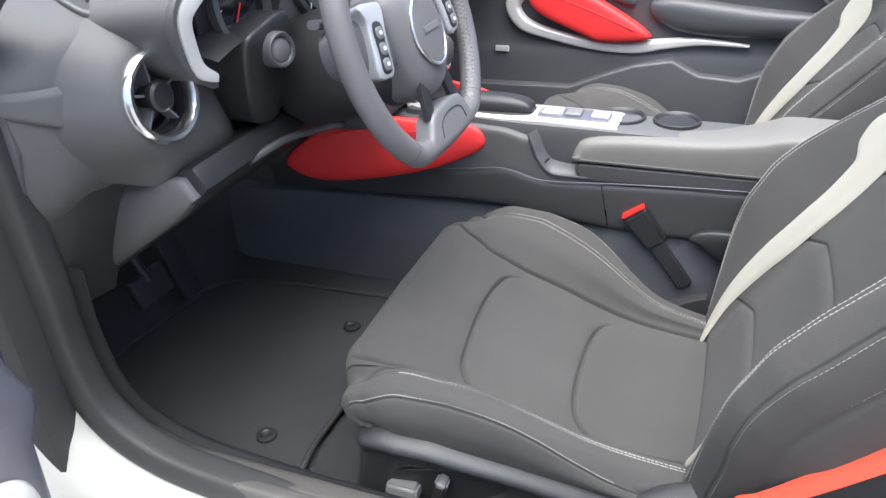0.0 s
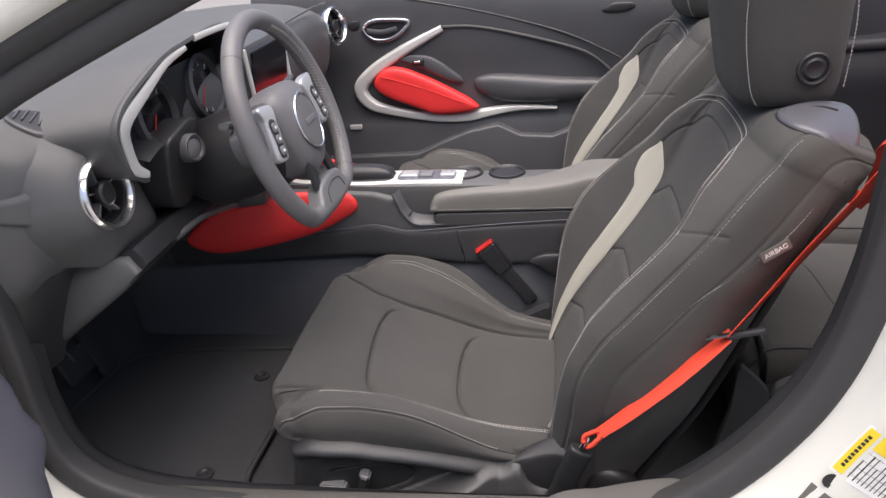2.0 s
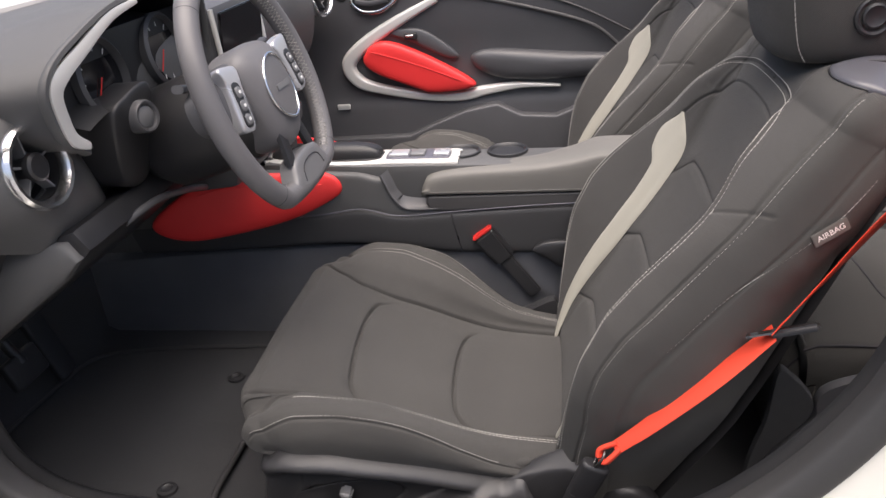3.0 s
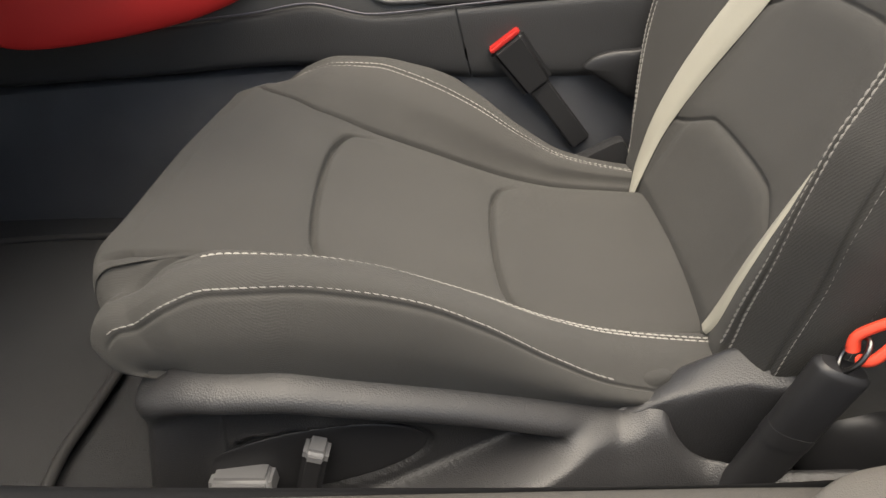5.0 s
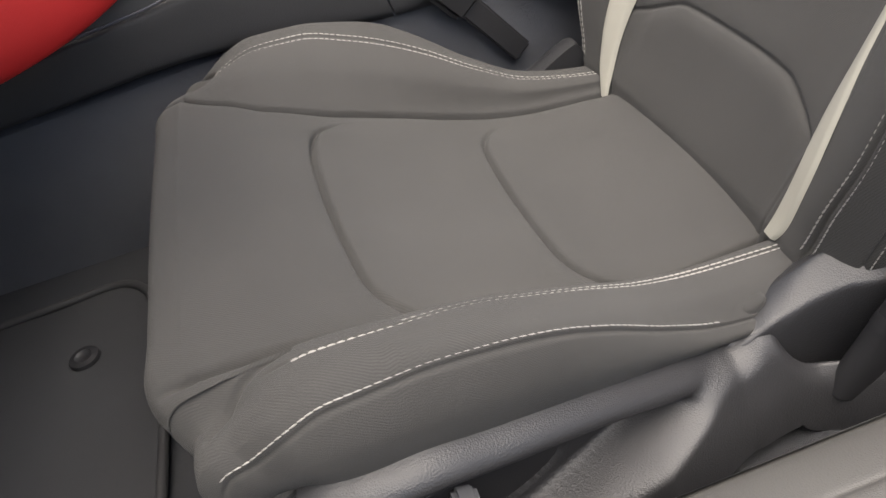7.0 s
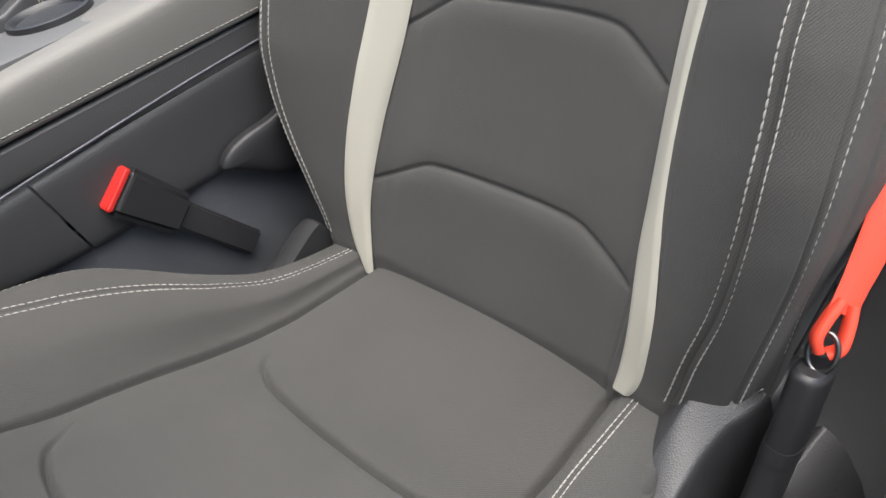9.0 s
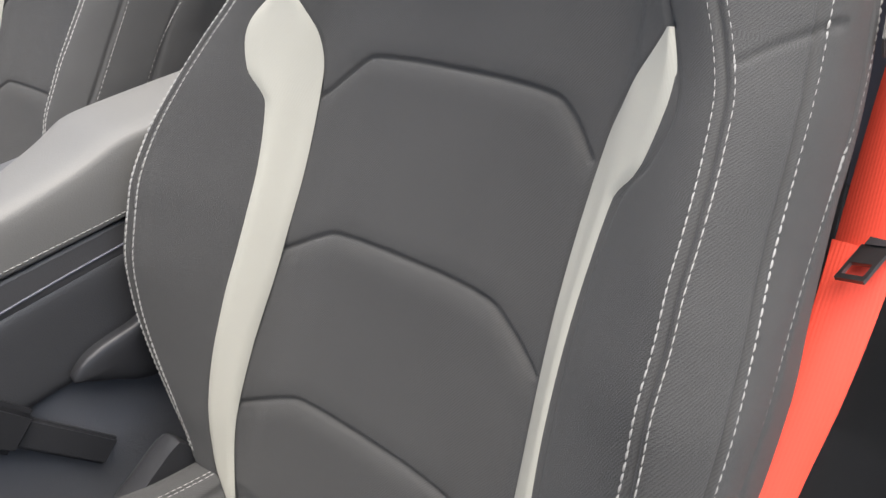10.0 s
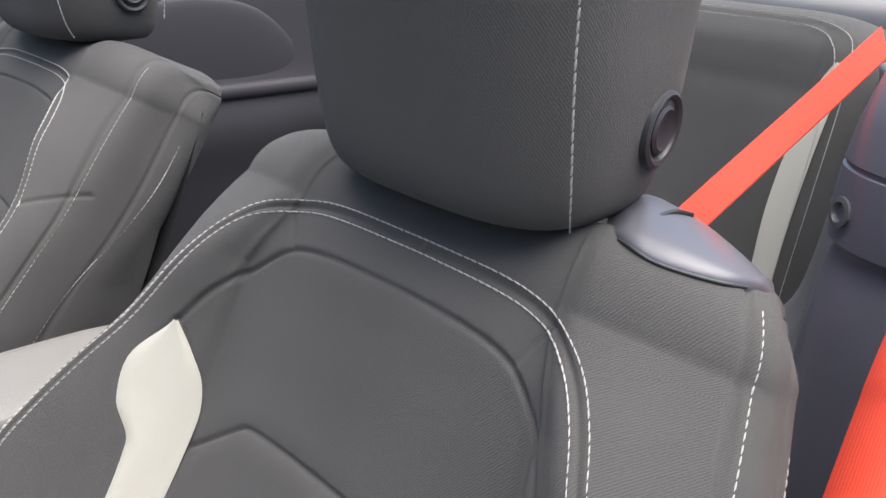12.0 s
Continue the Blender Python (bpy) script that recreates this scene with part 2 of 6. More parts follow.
def tube(name, curve, radius, material, parent=None, label="", around=10, up=(0, 0, 1), closed=False, flat=1.0):
    """A tube along a curve; radius may vary along it; flat squeezes it along its normal."""
    c = np.asarray(curve, float)
    r = np.broadcast_to(np.asarray(radius, float), (len(c),))
    _, s, n = frames_along(c, up, closed)
    a = np.linspace(0, 2 * np.pi, around, endpoint=False)
    P = c[:, None] + r[:, None, None] * (np.cos(a)[None, :, None] * s[:, None] + flat * np.sin(a)[None, :, None] * n[:, None])
    v = P.reshape(-1, 3)
    f = [tuple(q) for q in grid_faces(len(c), around, closed, True)]
    if not closed:
        f += [tuple(range(around))[::-1], tuple(range((len(c) - 1) * around, len(c) * around))]
    return obj(name, v, f, material, parent, True, label, sharp=50)


def lathe(name, profile, centre, axis, material, parent=None, label="", around=40):
    """A turned shape: profile of (radius, distance along the axis)."""
    ax = Vector(axis).normalized()
    q = ax.to_track_quat("Z", "Y").to_matrix()
    p = np.asarray(profile, float)
    a = np.linspace(0, 2 * np.pi, around, endpoint=False)
    loc = np.stack([p[:, 0, None] * np.cos(a), p[:, 0, None] * np.sin(a), np.repeat(p[:, 1, None], around, 1)], -1)
    P = loc @ np.array(q).T + np.array(centre)
    return obj(name, P.reshape(-1, 3), grid_faces(len(p), around, False, True), material, parent, True, label, sharp=40)


def ribbon(name, left, right, normal, thick, material, parent=None, label=""):
    """A strap between two edge curves with real thickness."""
    l, r = np.asarray(left, float), np.asarray(right, float)
    n = np.asarray(normal, float) * thick / 2
    e = (r - l) / (np.linalg.norm(r - l, axis=1)[:, None] + 1e-9) * thick * 0.6
    P = np.stack([l + e * 0.0, l + e + n, r - e + n, r, r - e - n, l + e - n], 1)
    f = [tuple(q) for q in grid_faces(len(l), 6, False, True)] + [tuple(range(6)), tuple(range((len(l) - 1) * 6, len(l) * 6))[::-1]]
    ob = obj(name, P.reshape(-1, 3), f, material, parent, True, label, sharp=40)
    wide = np.linalg.norm(r - l, axis=1)[:, None] * np.array([-0.5, -0.47, 0.47, 0.5, 0.47, -0.47])
    far = np.r_[0, np.cumsum(np.linalg.norm(np.diff(l, axis=0), axis=1))][:, None] + np.zeros((1, 6))
    uv = np.stack([wide, far], -1).reshape(-1, 2)
    ob.data.uv_layers.new(name="lengths").data.foreach_set("uv", uv[[i for q in f for i in q]].ravel())
    return ob


def stitches(name, curve, normals, parent, pitch=0.0062, length=0.0058, wide=0.0013, label="pale contrast stitching", material=None):
    """A row of single thread stitches along a curve that lies on a surface."""
    c, nrm = np.asarray(curve, float), np.asarray(normals, float)
    L = np.r_[0, np.cumsum(np.linalg.norm(np.diff(c, axis=0), axis=1))]
    rng = np.random.RandomState(len(c) + int(L[-1] * 1000))
    v, f = [], []
    for s in np.arange(pitch / 2, L[-1] - length, pitch):
        s = s + rng.uniform(-0.0004, 0.0004)
        ends = np.array([[np.interp(s + o, L, c[:, k]) for k in range(3)] for o in (0, length)])
        n = np.array([np.interp(s, L, nrm[:, k]) for k in range(3)])
        n /= np.linalg.norm(n) + 1e-9
        t = ends[1] - ends[0]
        t /= np.linalg.norm(t) + 1e-9
        b = np.cross(t, n)
        skew = b * wide * 0.25
        k = len(v)
        for q, w, h in ((ends[0] - skew, 0.55, 0.1), (ends[0] * 0.7 + ends[1] * 0.3, 1, 0.8), (ends[0] * 0.3 + ends[1] * 0.7, 1, 0.8), (ends[1] + skew, 0.55, 0.1)):
            v += [q + b * wide / 2 * w - n * 0.0006, q + n * wide * h, q - b * wide / 2 * w - n * 0.0006]
        for a in (0, 3, 6):
            f += [(k + a, k + a + 1, k + a + 4, k + a + 3), (k + a + 1, k + a + 2, k + a + 5, k + a + 4)]
    return tagged(obj(name, v, f, material or THREAD, parent, True, label), kind="stuff")


def walk_dist(pts, poly):
    """Distance of 2D points from a polyline, and the sign of the side."""
    pts, poly = np.asarray(pts, float), np.asarray(poly, float)
    best = np.full(len(pts), 1e9)
    for a, b in zip(poly[:-1], poly[1:]):
        d = b - a
        u = np.clip(((pts - a) @ d) / (d @ d + 1e-12), 0, 1)
        best = np.minimum(best, np.linalg.norm(pts - a - u[:, None] * d, axis=1))
    return best

# ---------------------------------------------------------------- seats

BASE = np.array([0.0, 0.0, 0.31])
UP = np.array([0.438, 0.0, 0.899])
OUT = np.array([-0.899, 0.0, 0.438])

CX = np.array([-0.465, -0.42, -0.38, -0.33, -0.28, -0.24, -0.20, -0.15, -0.10, -0.05, 0.0, 0.03])
C_INS = np.array([0.428, 0.426, 0.415, 0.392, 0.367, 0.350, 0.334, 0.317, 0.306, 0.302, 0.300, 0.300])
C_VALY = np.array([0.205, 0.165, 0.142, 0.140, 0.149, 0.152, 0.152, 0.152, 0.152, 0.150, 0.147, 0.147])
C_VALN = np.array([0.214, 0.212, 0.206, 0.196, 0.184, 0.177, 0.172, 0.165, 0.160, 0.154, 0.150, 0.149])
C_CRY = np.array([0.240, 0.238, 0.240, 0.241, 0.232, 0.226, 0.217, 0.202, 0.187, 0.180, 0.175, 0.172])
C_CRZ = np.array([0.410, 0.429, 0.437, 0.434, 0.420, 0.403, 0.382, 0.351, 0.327, 0.315, 0.307, 0.304])
C_OUY = np.array([0.278, 0.284, 0.283, 0.279, 0.274, 0.269, 0.259, 0.244, 0.232, 0.225, 0.220, 0.218])
C_OUZ = np.array([0.400, 0.421, 0.431, 0.430, 0.421, 0.408, 0.383, 0.343, 0.311, 0.296, 0.289, 0.286])
FOOT_K = np.array([-0.52, -0.465, -0.42, -0.38, -0.33, -0.28, -0.20, -0.15, -0.10, 0.0, 0.03])
FOOT_Y = np.array([0.262, 0.272, 0.284, 0.288, 0.284, 0.275, 0.257, 0.243, 0.232, 0.215, 0.212])
FOOT_Z = np.array([0.344, 0.350, 0.358, 0.361, 0.358, 0.343, 0.316, 0.297, 0.283, 0.265, 0.262])
NOSE = -0.462


def ease(x):
    x = np.clip(x, 0, 1)
    return x * x * (3 - 2 * x)


def cushion_point(k, v):
    """The cushion's skin: k runs from the front's foot to the rear, v from the middle (0) to the side's foot (8); the sign of v is the side."""
    k, v = np.broadcast_arrays(np.asarray(k, float), np.asarray(v, float))
    shape, k, side, v = k.shape, k.ravel(), np.sign(v.ravel()), np.abs(v.ravel())
    kk = np.clip(k, NOSE, 0.03)
    ins, vy, cy, cz, oy, oz = (pchip(CX, c, kk) for c in (C_INS, C_VALY, C_CRY, C_CRZ, C_OUY, C_OUZ))
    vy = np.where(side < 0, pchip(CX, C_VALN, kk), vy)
    fy, fz = pchip(FOOT_K, FOOT_Y, np.clip(k, -0.52, 0.03)), pchip(FOOT_K, FOOT_Z, np.clip(k, -0.52, 0.03))
    ys = np.stack([0 * ins, 0.08 + 0 * ins, vy, (vy + cy) / 2, cy, (cy + oy) / 2 + 0.003, oy, (oy + fy) / 2 + 0.009, fy], 1)
    zs = np.stack([ins + 0.005, ins + 0.003, ins - 0.002, ins + 0.60 * (cz - ins) + 0.002, cz, (cz + oz) / 2 + 0.007, oz, (oz + fz) / 2 + 0.003, fz], 1)
    i = np.clip(v.astype(int), 0, 7)
    t = v - i
    idx = np.arange(len(v))

    def pick(a):
        p0, p1, p2, p3 = a[idx, np.maximum(i - 1, 0)], a[idx, i], a[idx, i + 1], a[idx, np.minimum(i + 2, 8)]
        p0 = np.where(i == 0, 2 * p1 - p2 if a is ys else p2, p0)
        return 0.5 * (2 * p1 + (p2 - p0) * t + (2 * p0 - 5 * p1 + 4 * p2 - p3) * t**2 + (3 * p1 - p0 - 3 * p2 + p3) * t**3)

    y, z = pick(ys), pick(zs)
    over = np.maximum(NOSE - k, 0)
    at = [0, 0.023, 0.048, 0.070, 0.092, 0.120, 0.175]
    x = kk - pchip(at, [0, 0.021, 0.033, 0.036, 0.031, 0.004, -0.110], np.minimum(over, 0.175))
    z = z - pchip(at, [0, 0.008, 0.029, 0.050, 0.068, 0.080, 0.082], np.minimum(over, 0.175)) * (1 - 0.85 * np.clip((v - 6) / 1.5, 0, 1)) * (1 - 0.45 * np.clip((np.abs(y) - 0.15) / 0.08, 0, 1))
    x = x + 0.045 * np.clip((v - 5.5) / 2, 0, 1) * ease((-0.36 - k) / 0.17)
    x = x + (0.030 * np.clip((np.abs(y) - 0.185) / 0.06, 0, 1) ** 1.5 - 0.010) * ease((-0.37 - k) / 0.13)
    return np.stack([x, side * y, z], -1).reshape(*shape, 3)


BK = np.array([-0.06, 0.0, 0.05, 0.1, 0.15, 0.2, 0.25, 0.3, 0.35, 0.4, 0.45, 0.5, 0.535, 0.56, 0.585])
B_INS = np.array([0.0, 0.005, 0.003, 0.0, -0.004, -0.008, -0.012, -0.018, -0.024, -0.029, -0.031, -0.030, -0.030, -0.033, -0.038])
B_SY = np.array([0.2, 0.207, 0.222, 0.240, 0.251, 0.256, 0.257, 0.255, 0.246, 0.232, 0.213, 0.19, 0.172, 0.160, 0.15])
B_SN = np.array([0.010, 0.016, 0.032, 0.048, 0.062, 0.070, 0.070, 0.061, 0.046, 0.029, 0.014, 0.006, -0.006, -0.018, -0.032])
B_OY = np.array([0.228, 0.240, 0.2515, 0.263, 0.2745, 0.280, 0.2795, 0.2735, 0.2655, 0.260, 0.254, 0.249, 0.2435, 0.2375, 0.230])
B_ON = np.array([-0.030, -0.012, 0.004, 0.019, 0.038, 0.047, 0.042, 0.026, 0.010, -0.005, -0.020, -0.031, -0.040, -0.048, -0.057])
B_SIDE = np.array([0.235, 0.244, 0.253, 0.262, 0.2745, 0.281, 0.2805, 0.2765, 0.2725, 0.269, 0.263, 0.2565, 0.250, 0.243, 0.235])
B_BACK = np.array([-0.080, -0.060, -0.040, -0.022, -0.004, 0.004, -0.006, -0.022, -0.036, -0.052, -0.070, -0.085, -0.094, -0.101, -0.109])
SEAM_K = np.array([-0.06, 0.05, 0.126, 0.203, 0.241, 0.278, 0.317, 0.355, 0.393, 0.431, 0.60])
SEAM_NEAR = np.array([0.002, 0.004, 0.007, 0.0105, 0.0125, 0.0145, 0.0145, 0.0105, 0.0050, 0.0, 0.0])
SEAM_FAR = np.array([0.0, 0.003, 0.006, 0.007, 0.007, 0.007, 0.006, 0.004, 0.002, 0.0, 0.0])
CROWN = 0.585


def back_point(k, v, skew=True):
    """The backrest's skin: k runs up the back, v from the middle (0) to the rear edge of the side (8); the sign of v is the side."""
    k, v = np.broadcast_arrays(np.asarray(k, float), np.asarray(v, float))
    shape, k, side, v = k.shape, k.ravel(), np.sign(v.ravel()), np.abs(v.ravel())
    kk = np.clip(k, -0.06, CROWN)
    ins, sy, sn, oy, on, wy, wn = (pchip(BK, c, kk) for c in (B_INS, B_SY, B_SN, B_OY, B_ON, B_SIDE, B_BACK))
    iy = np.minimum(0.135, sy * 0.75)
    ys = np.stack([0 * ins, iy * 0.55, iy, iy + 0.30 * (sy - iy), sy, oy, wy, wy - 0.005, wy - 0.036], 1)
    ns = np.stack([ins, ins + 0.0005, ins + 0.002, ins + 0.32 * (sn - ins) + 0.003, sn, on, wn, np.minimum(wn - 0.040, -0.085), np.minimum(wn - 0.075, -0.145)], 1)
    i = np.clip(v.astype(int), 0, 7)
    t = v - i
    idx = np.arange(len(v))

    def pick(a):
        p0, p1, p2, p3 = a[idx, np.maximum(i - 1, 0)], a[idx, i], a[idx, i + 1], a[idx, np.minimum(i + 2, 8)]
        p0 = np.where(i == 0, 2 * p1 - p2 if a is ys else p2, p0)
        return 0.5 * (2 * p1 + (p2 - p0) * t + (2 * p0 - 5 * p1 + 4 * p2 - p3) * t**2 + (3 * p1 - p0 - 3 * p2 + p3) * t**3)

    y, n = pick(ys), pick(ns)
    over = np.maximum(k - CROWN, 0)
    r = 0.050
    th = np.minimum(over / r, 1.5)
    rest = np.maximum(over - 1.5 * r, 0)
    corner = ease((np.abs(y) - 0.15) / 0.10)
    s = kk + r * np.sin(th) + 0.012 * ease(np.abs(y) / 0.20) * (1 - 0.5 * corner) * np.tanh(over / 0.025) + 0.05 * rest * (1 - corner)
    s = s - 0.040 * ease((v - 4.6) / 3.8) * np.tanh(over / 0.035)
    n = np.maximum(n - r * (1 - np.cos(th)) - rest, np.minimum(n, -0.18))
    y = y * (1 - 0.11 * ease(over / 0.07) - 0.08 * ease((over - 0.04) / 0.12))
    # the bolster seams stand a little off centre
    lean = np.where(side < 0, pchip(SEAM_K, SEAM_NEAR, np.clip(k, -0.06, 0.60)), pchip(SEAM_K, SEAM_FAR, np.clip(k, -0.06, 0.60)))
    lean = skew * lean * ease((v - 3.0) / 1.0) * ease((5.0 - v) / 0.85)
    y = side * y + skew * np.tanh(np.abs(y) / 0.07) * ((0.003 - 0.002 * (side < 0)) * ease(k / 0.40) + (0.007 + 0.001 * (side < 0)) * ease((k - 0.42) / 0.16)) + lean
    return (BASE + s[:, None] * UP + n[:, None] * OUT + y[:, None] * np.array([0, 1, 0])).reshape(*shape, 3)


def skin_normals(P):
    a, b = np.gradient(P, axis=0), np.gradient(P, axis=1)
    n = np.cross(a, b)
    return n / (np.linalg.norm(n, axis=2)[..., None] + 1e-12)


def on_skin(fn, ks, vs, sign):
    """Points on a skin along (k, v), with outward normals."""
    ks, vs = np.asarray(ks, float), np.asarray(vs, float)
    p = fn(ks, vs)
    e = 0.002
    n = np.cross(fn(ks + e, vs) - fn(ks - e, vs), fn(ks, vs + 0.02) - fn(ks, vs - 0.02)) * sign
    return p, n / (np.linalg.norm(n, axis=1)[:, None] + 1e-12)


CUSHION_CREASES = [
    [(-0.308, -0.186), (-0.320, -0.176), (-0.338, -0.156), (-0.344, -0.120), (-0.351, -0.040), (-0.352, 0.040), (-0.344, 0.090), (-0.328, 0.106), (-0.306, 0.130)],
    [(-0.130, -0.168), (-0.145, -0.159), (-0.172, -0.138), (-0.184, -0.105), (-0.189, -0.027), (-0.188, 0.050), (-0.180, 0.092), (-0.164, 0.112), (-0.140, 0.138)],
]
BACK_CREASES = [
    [(-0.145, 0.073), (-0.106, 0.097), (-0.078, 0.110), (0.078, 0.110), (0.102, 0.102), (0.15, 0.078)],
    [(-0.134, 0.222), (-0.102, 0.247), (-0.076, 0.262), (0.076, 0.262), (0.098, 0.254), (0.142, 0.228)],
    [(-0.130, 0.370), (-0.108, 0.396), (-0.086, 0.410), (0.082, 0.411), (0.100, 0.400), (0.135, 0.368)],
]
PANEL = [(0.455, 0.176), (0.494, 0.157), (0.538, 0.118), (0.550, 0.088), (0.553, 0.0), (0.550, -0.088), (0.538, -0.118), (0.494, -0.157), (0.455, -0.176)]
SEAM_TOP = [(0.535, 0.172), (0.560, 0.150), (0.576, 0.118), (0.583, 0.078), (0.585, 0.0)]
STRIP_IN = [(-0.026, 0.143), (0.06, 0.152), (0.13, 0.149), (0.228, 0.140), (0.31, 0.136), (0.385, 0.139), (0.42, 0.149), (0.456, 0.176)]
STRIP_OUT = [(-0.026, 0.150), (-0.010, 0.161), (0.004, 0.170), (0.017, 0.174), (0.07, 0.180), (0.157, 0.173), (0.28, 0.164), (0.352, 0.170), (0.38, 0.190), (0.412, 0.196), (0.456, 0.178)]


def seam_path():
    """The double seam round the backrest, as (k, y) on its positive side, from the foot to the middle of the top."""
    low = [(k, y) for k, y in zip(BK[1:12], B_SY[1:12])]
    return catmull(low + SEAM_TOP, 160)


def v_of_y(fn, k, y):
    """The v at which the skin lies at half width y."""
    lo, hi = np.zeros(len(k)), np.full(len(k), 5.2)
    for _ in range(26):
        mid = (lo + hi) / 2
        less = np.abs(fn(k, mid + 1e-6)[:, 1]) < y
        lo, hi = np.where(less, mid, lo), np.where(less, hi, mid)
    return (lo + hi) / 2


def build_seat(label, group):
    seat = thing("bucket_seat", label, "car seat", group)
    # cushion
    kk = np.r_[np.linspace(NOSE - 0.175, NOSE, 60)[:-1], np.linspace(NOSE, 0.03, 330)]
    half = np.r_[np.linspace(0, 2, 70)[:-1], np.linspace(2, 6.4, 110)[:-1], np.linspace(6.4, 8, 18)]
    vv = np.r_[-half[:0:-1], half]
    K, V = np.meshgrid(kk, vv, indexing="ij")
    P = cushion_point(K, V)
    nrm = skin_normals(P)
    if nrm[200, len(vv) // 2, 2] < 0:
        nrm = -nrm
    A = np.abs(V)
    dip = np.zeros(K.shape)
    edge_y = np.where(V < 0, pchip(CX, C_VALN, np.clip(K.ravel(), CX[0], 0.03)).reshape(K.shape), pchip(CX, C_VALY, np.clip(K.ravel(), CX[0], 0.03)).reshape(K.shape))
    dv = (np.abs(P[..., 1]) - edge_y) * (A < 4)
    in_top = np.clip((K + 0.50) / 0.03, 0, 1)
    dip += np.where(A < 3.6, 0.0100 * np.exp(-((dv / 0.0026) ** 2)) + 0.003 * np.exp(-((dv / 0.011) ** 2)), 0) * in_top
    dip += 0.0016 * np.exp(-(((A - 4) * 0.045 / 0.0022) ** 2)) * np.clip((K + 0.43) / 0.02, 0, 1)
    dip += 0.0022 * np.exp(-(((A - 6.1) * 0.035 / 0.0022) ** 2)) * np.clip((K + 0.52) / 0.02, 0, 1)
    flat = np.stack([K.ravel(), P[..., 1].ravel()], 1)
    for crease in CUSHION_CREASES:
        d = walk_dist(flat, rounded(crease)).reshape(K.shape)
        dip += np.where(P[..., 1] < 0, np.clip((edge_y + P[..., 1]) / 0.006, 0, 1), np.clip((0.118 - P[..., 1]) / 0.05, 0, 1)) * np.where(A < 2.2, 0.0115 * np.exp(-((d / 0.0022) ** 2)) + 0.0028 * np.exp(-((d / 0.010) ** 2)), 0)
    # seam between the front roll and each bolster
    for line, sgn in (([(-0.445, 0.245), (-0.47, 0.268), (-0.485, 0.295)], 1), ([(-0.400, 0.226), (-0.438, 0.233), (-0.462, 0.243), (-0.482, 0.256)], -1)):
        d = walk_dist(flat, catmull([(a, sgn * b) for a, b in line], 30)).reshape(K.shape)
        dip += np.where(A < 7, 0.0038 * np.exp(-((d / 0.0026) ** 2)), 0)
    dip += 0.010 * ease((K - 0.002) / 0.028) * (A < 6)
    rough = np.array([noise.noise(Vector(p) * 9.0) for p in P.reshape(-1, 3)[::1]]).reshape(K.shape)
    P = P - nrm * (dip + 0.0012 * rough)[..., None]
    sheet("cushion", P, CLOTH, seat, "dark grey woven cloth cushion with raised bolsters")
    for sgn in (1, -1):
        for off in (-0.12, 0.12):
            ks = np.linspace(-0.440 if sgn > 0 else (-0.404 if off > 0 else -0.33), 0.004, 120)
            p, n = on_skin(cushion_point, ks, np.full(120, sgn * (4 + off)), -sgn)
            n = n * np.sign(n[:, 2:3] + 1e-9)
            stitches("stitching", p + n * 0.0001, n, seat, length=0.0052, wide=0.0009)
        ks = np.linspace(-0.50, -0.10, 120)
        p, n = on_skin(cushion_point, ks, np.full(120, sgn * 5.92), 1)
        n = n * np.sign((n * np.array([0, sgn, 0.6])).sum(1))[:, None]
        stitches("stitching", p + n * 0.0002, n, seat)
    # backrest
    kk = np.r_[np.linspace(-0.06, CROWN, 400), np.linspace(CROWN, CROWN + 0.17, 60)[1:]]
    half = np.r_[np.linspace(0, 4, 150)[:-1], np.linspace(4, 5.2, 40)[:-1], np.linspace(5.2, 8, 50)]
    vv = np.r_[-half[:0:-1], half]
    K, V = np.meshgrid(kk, vv, indexing="ij")
    P = back_point(K, V)
    nrm = skin_normals(P)
    if (nrm[120, len(vv) // 2] * OUT).sum() < 0:
        nrm = -nrm
    A, Y = np.abs(V), back_point(K, V, False)[..., 1]
    front = (A < 5.2) & (K < CROWN + 0.02)
    inner = np.abs(Y) < 0.15
    dip = np.zeros(K.shape)
    flat = np.stack([K.ravel(), Y.ravel()], 1)
    for crease in BACK_CREASES:
        c = rounded(crease)
        line = np.interp(Y, c[:, 0], c[:, 1])
        fade = np.clip((0.137 - np.abs(Y)) / 0.018, 0, 1)
        below = line - K
        dip += fade * np.where(below > 0, -0.0050 * np.exp(-below / 0.036) + 0.0050 * np.exp(-below / 0.008), 0.0)
        d = walk_dist(flat, c[:, ::-1]).reshape(K.shape)
        dip += np.where(A < 3.4, 0.0028 * np.exp(-((d / 0.0022) ** 2)) + 0.0015 * np.exp(-((d / 0.010) ** 2)), 0)
    d = walk_dist(flat, rounded(PANEL)).reshape(K.shape)
    dip += np.where(front, 0.0034 * np.exp(-((d / 0.0021) ** 2)), 0)
    for sgn in (1, -1):
        d = walk_dist(flat, [(0.545, sgn * 0.110), (0.574, sgn * 0.124)]).reshape(K.shape)
        dip += np.where(front, 0.0016 * np.exp(-((d / 0.0025) ** 2)), 0)
        d = walk_dist(flat, [(0.440, sgn * 0.224), (0.472, sgn * 0.258)]).reshape(K.shape)
        dip += np.where(A < 5.3, 0.0018 * np.exp(-((d / 0.0025) ** 2)), 0)
        sp = seam_path() * np.array([1, sgn])
        d = walk_dist(flat, sp[::2]).reshape(K.shape)
        dip += np.where(A < 4.9, 0.0030 * np.exp(-((d / 0.0020) ** 2)), 0)
        for edge in (STRIP_IN, STRIP_OUT):
            d = walk_dist(flat, catmull([(a, sgn * b) for a, b in edge], 60)).reshape(K.shape)
            dip += np.where(A < 3.9, 0.0014 * np.exp(-((d / 0.002) ** 2)), 0)
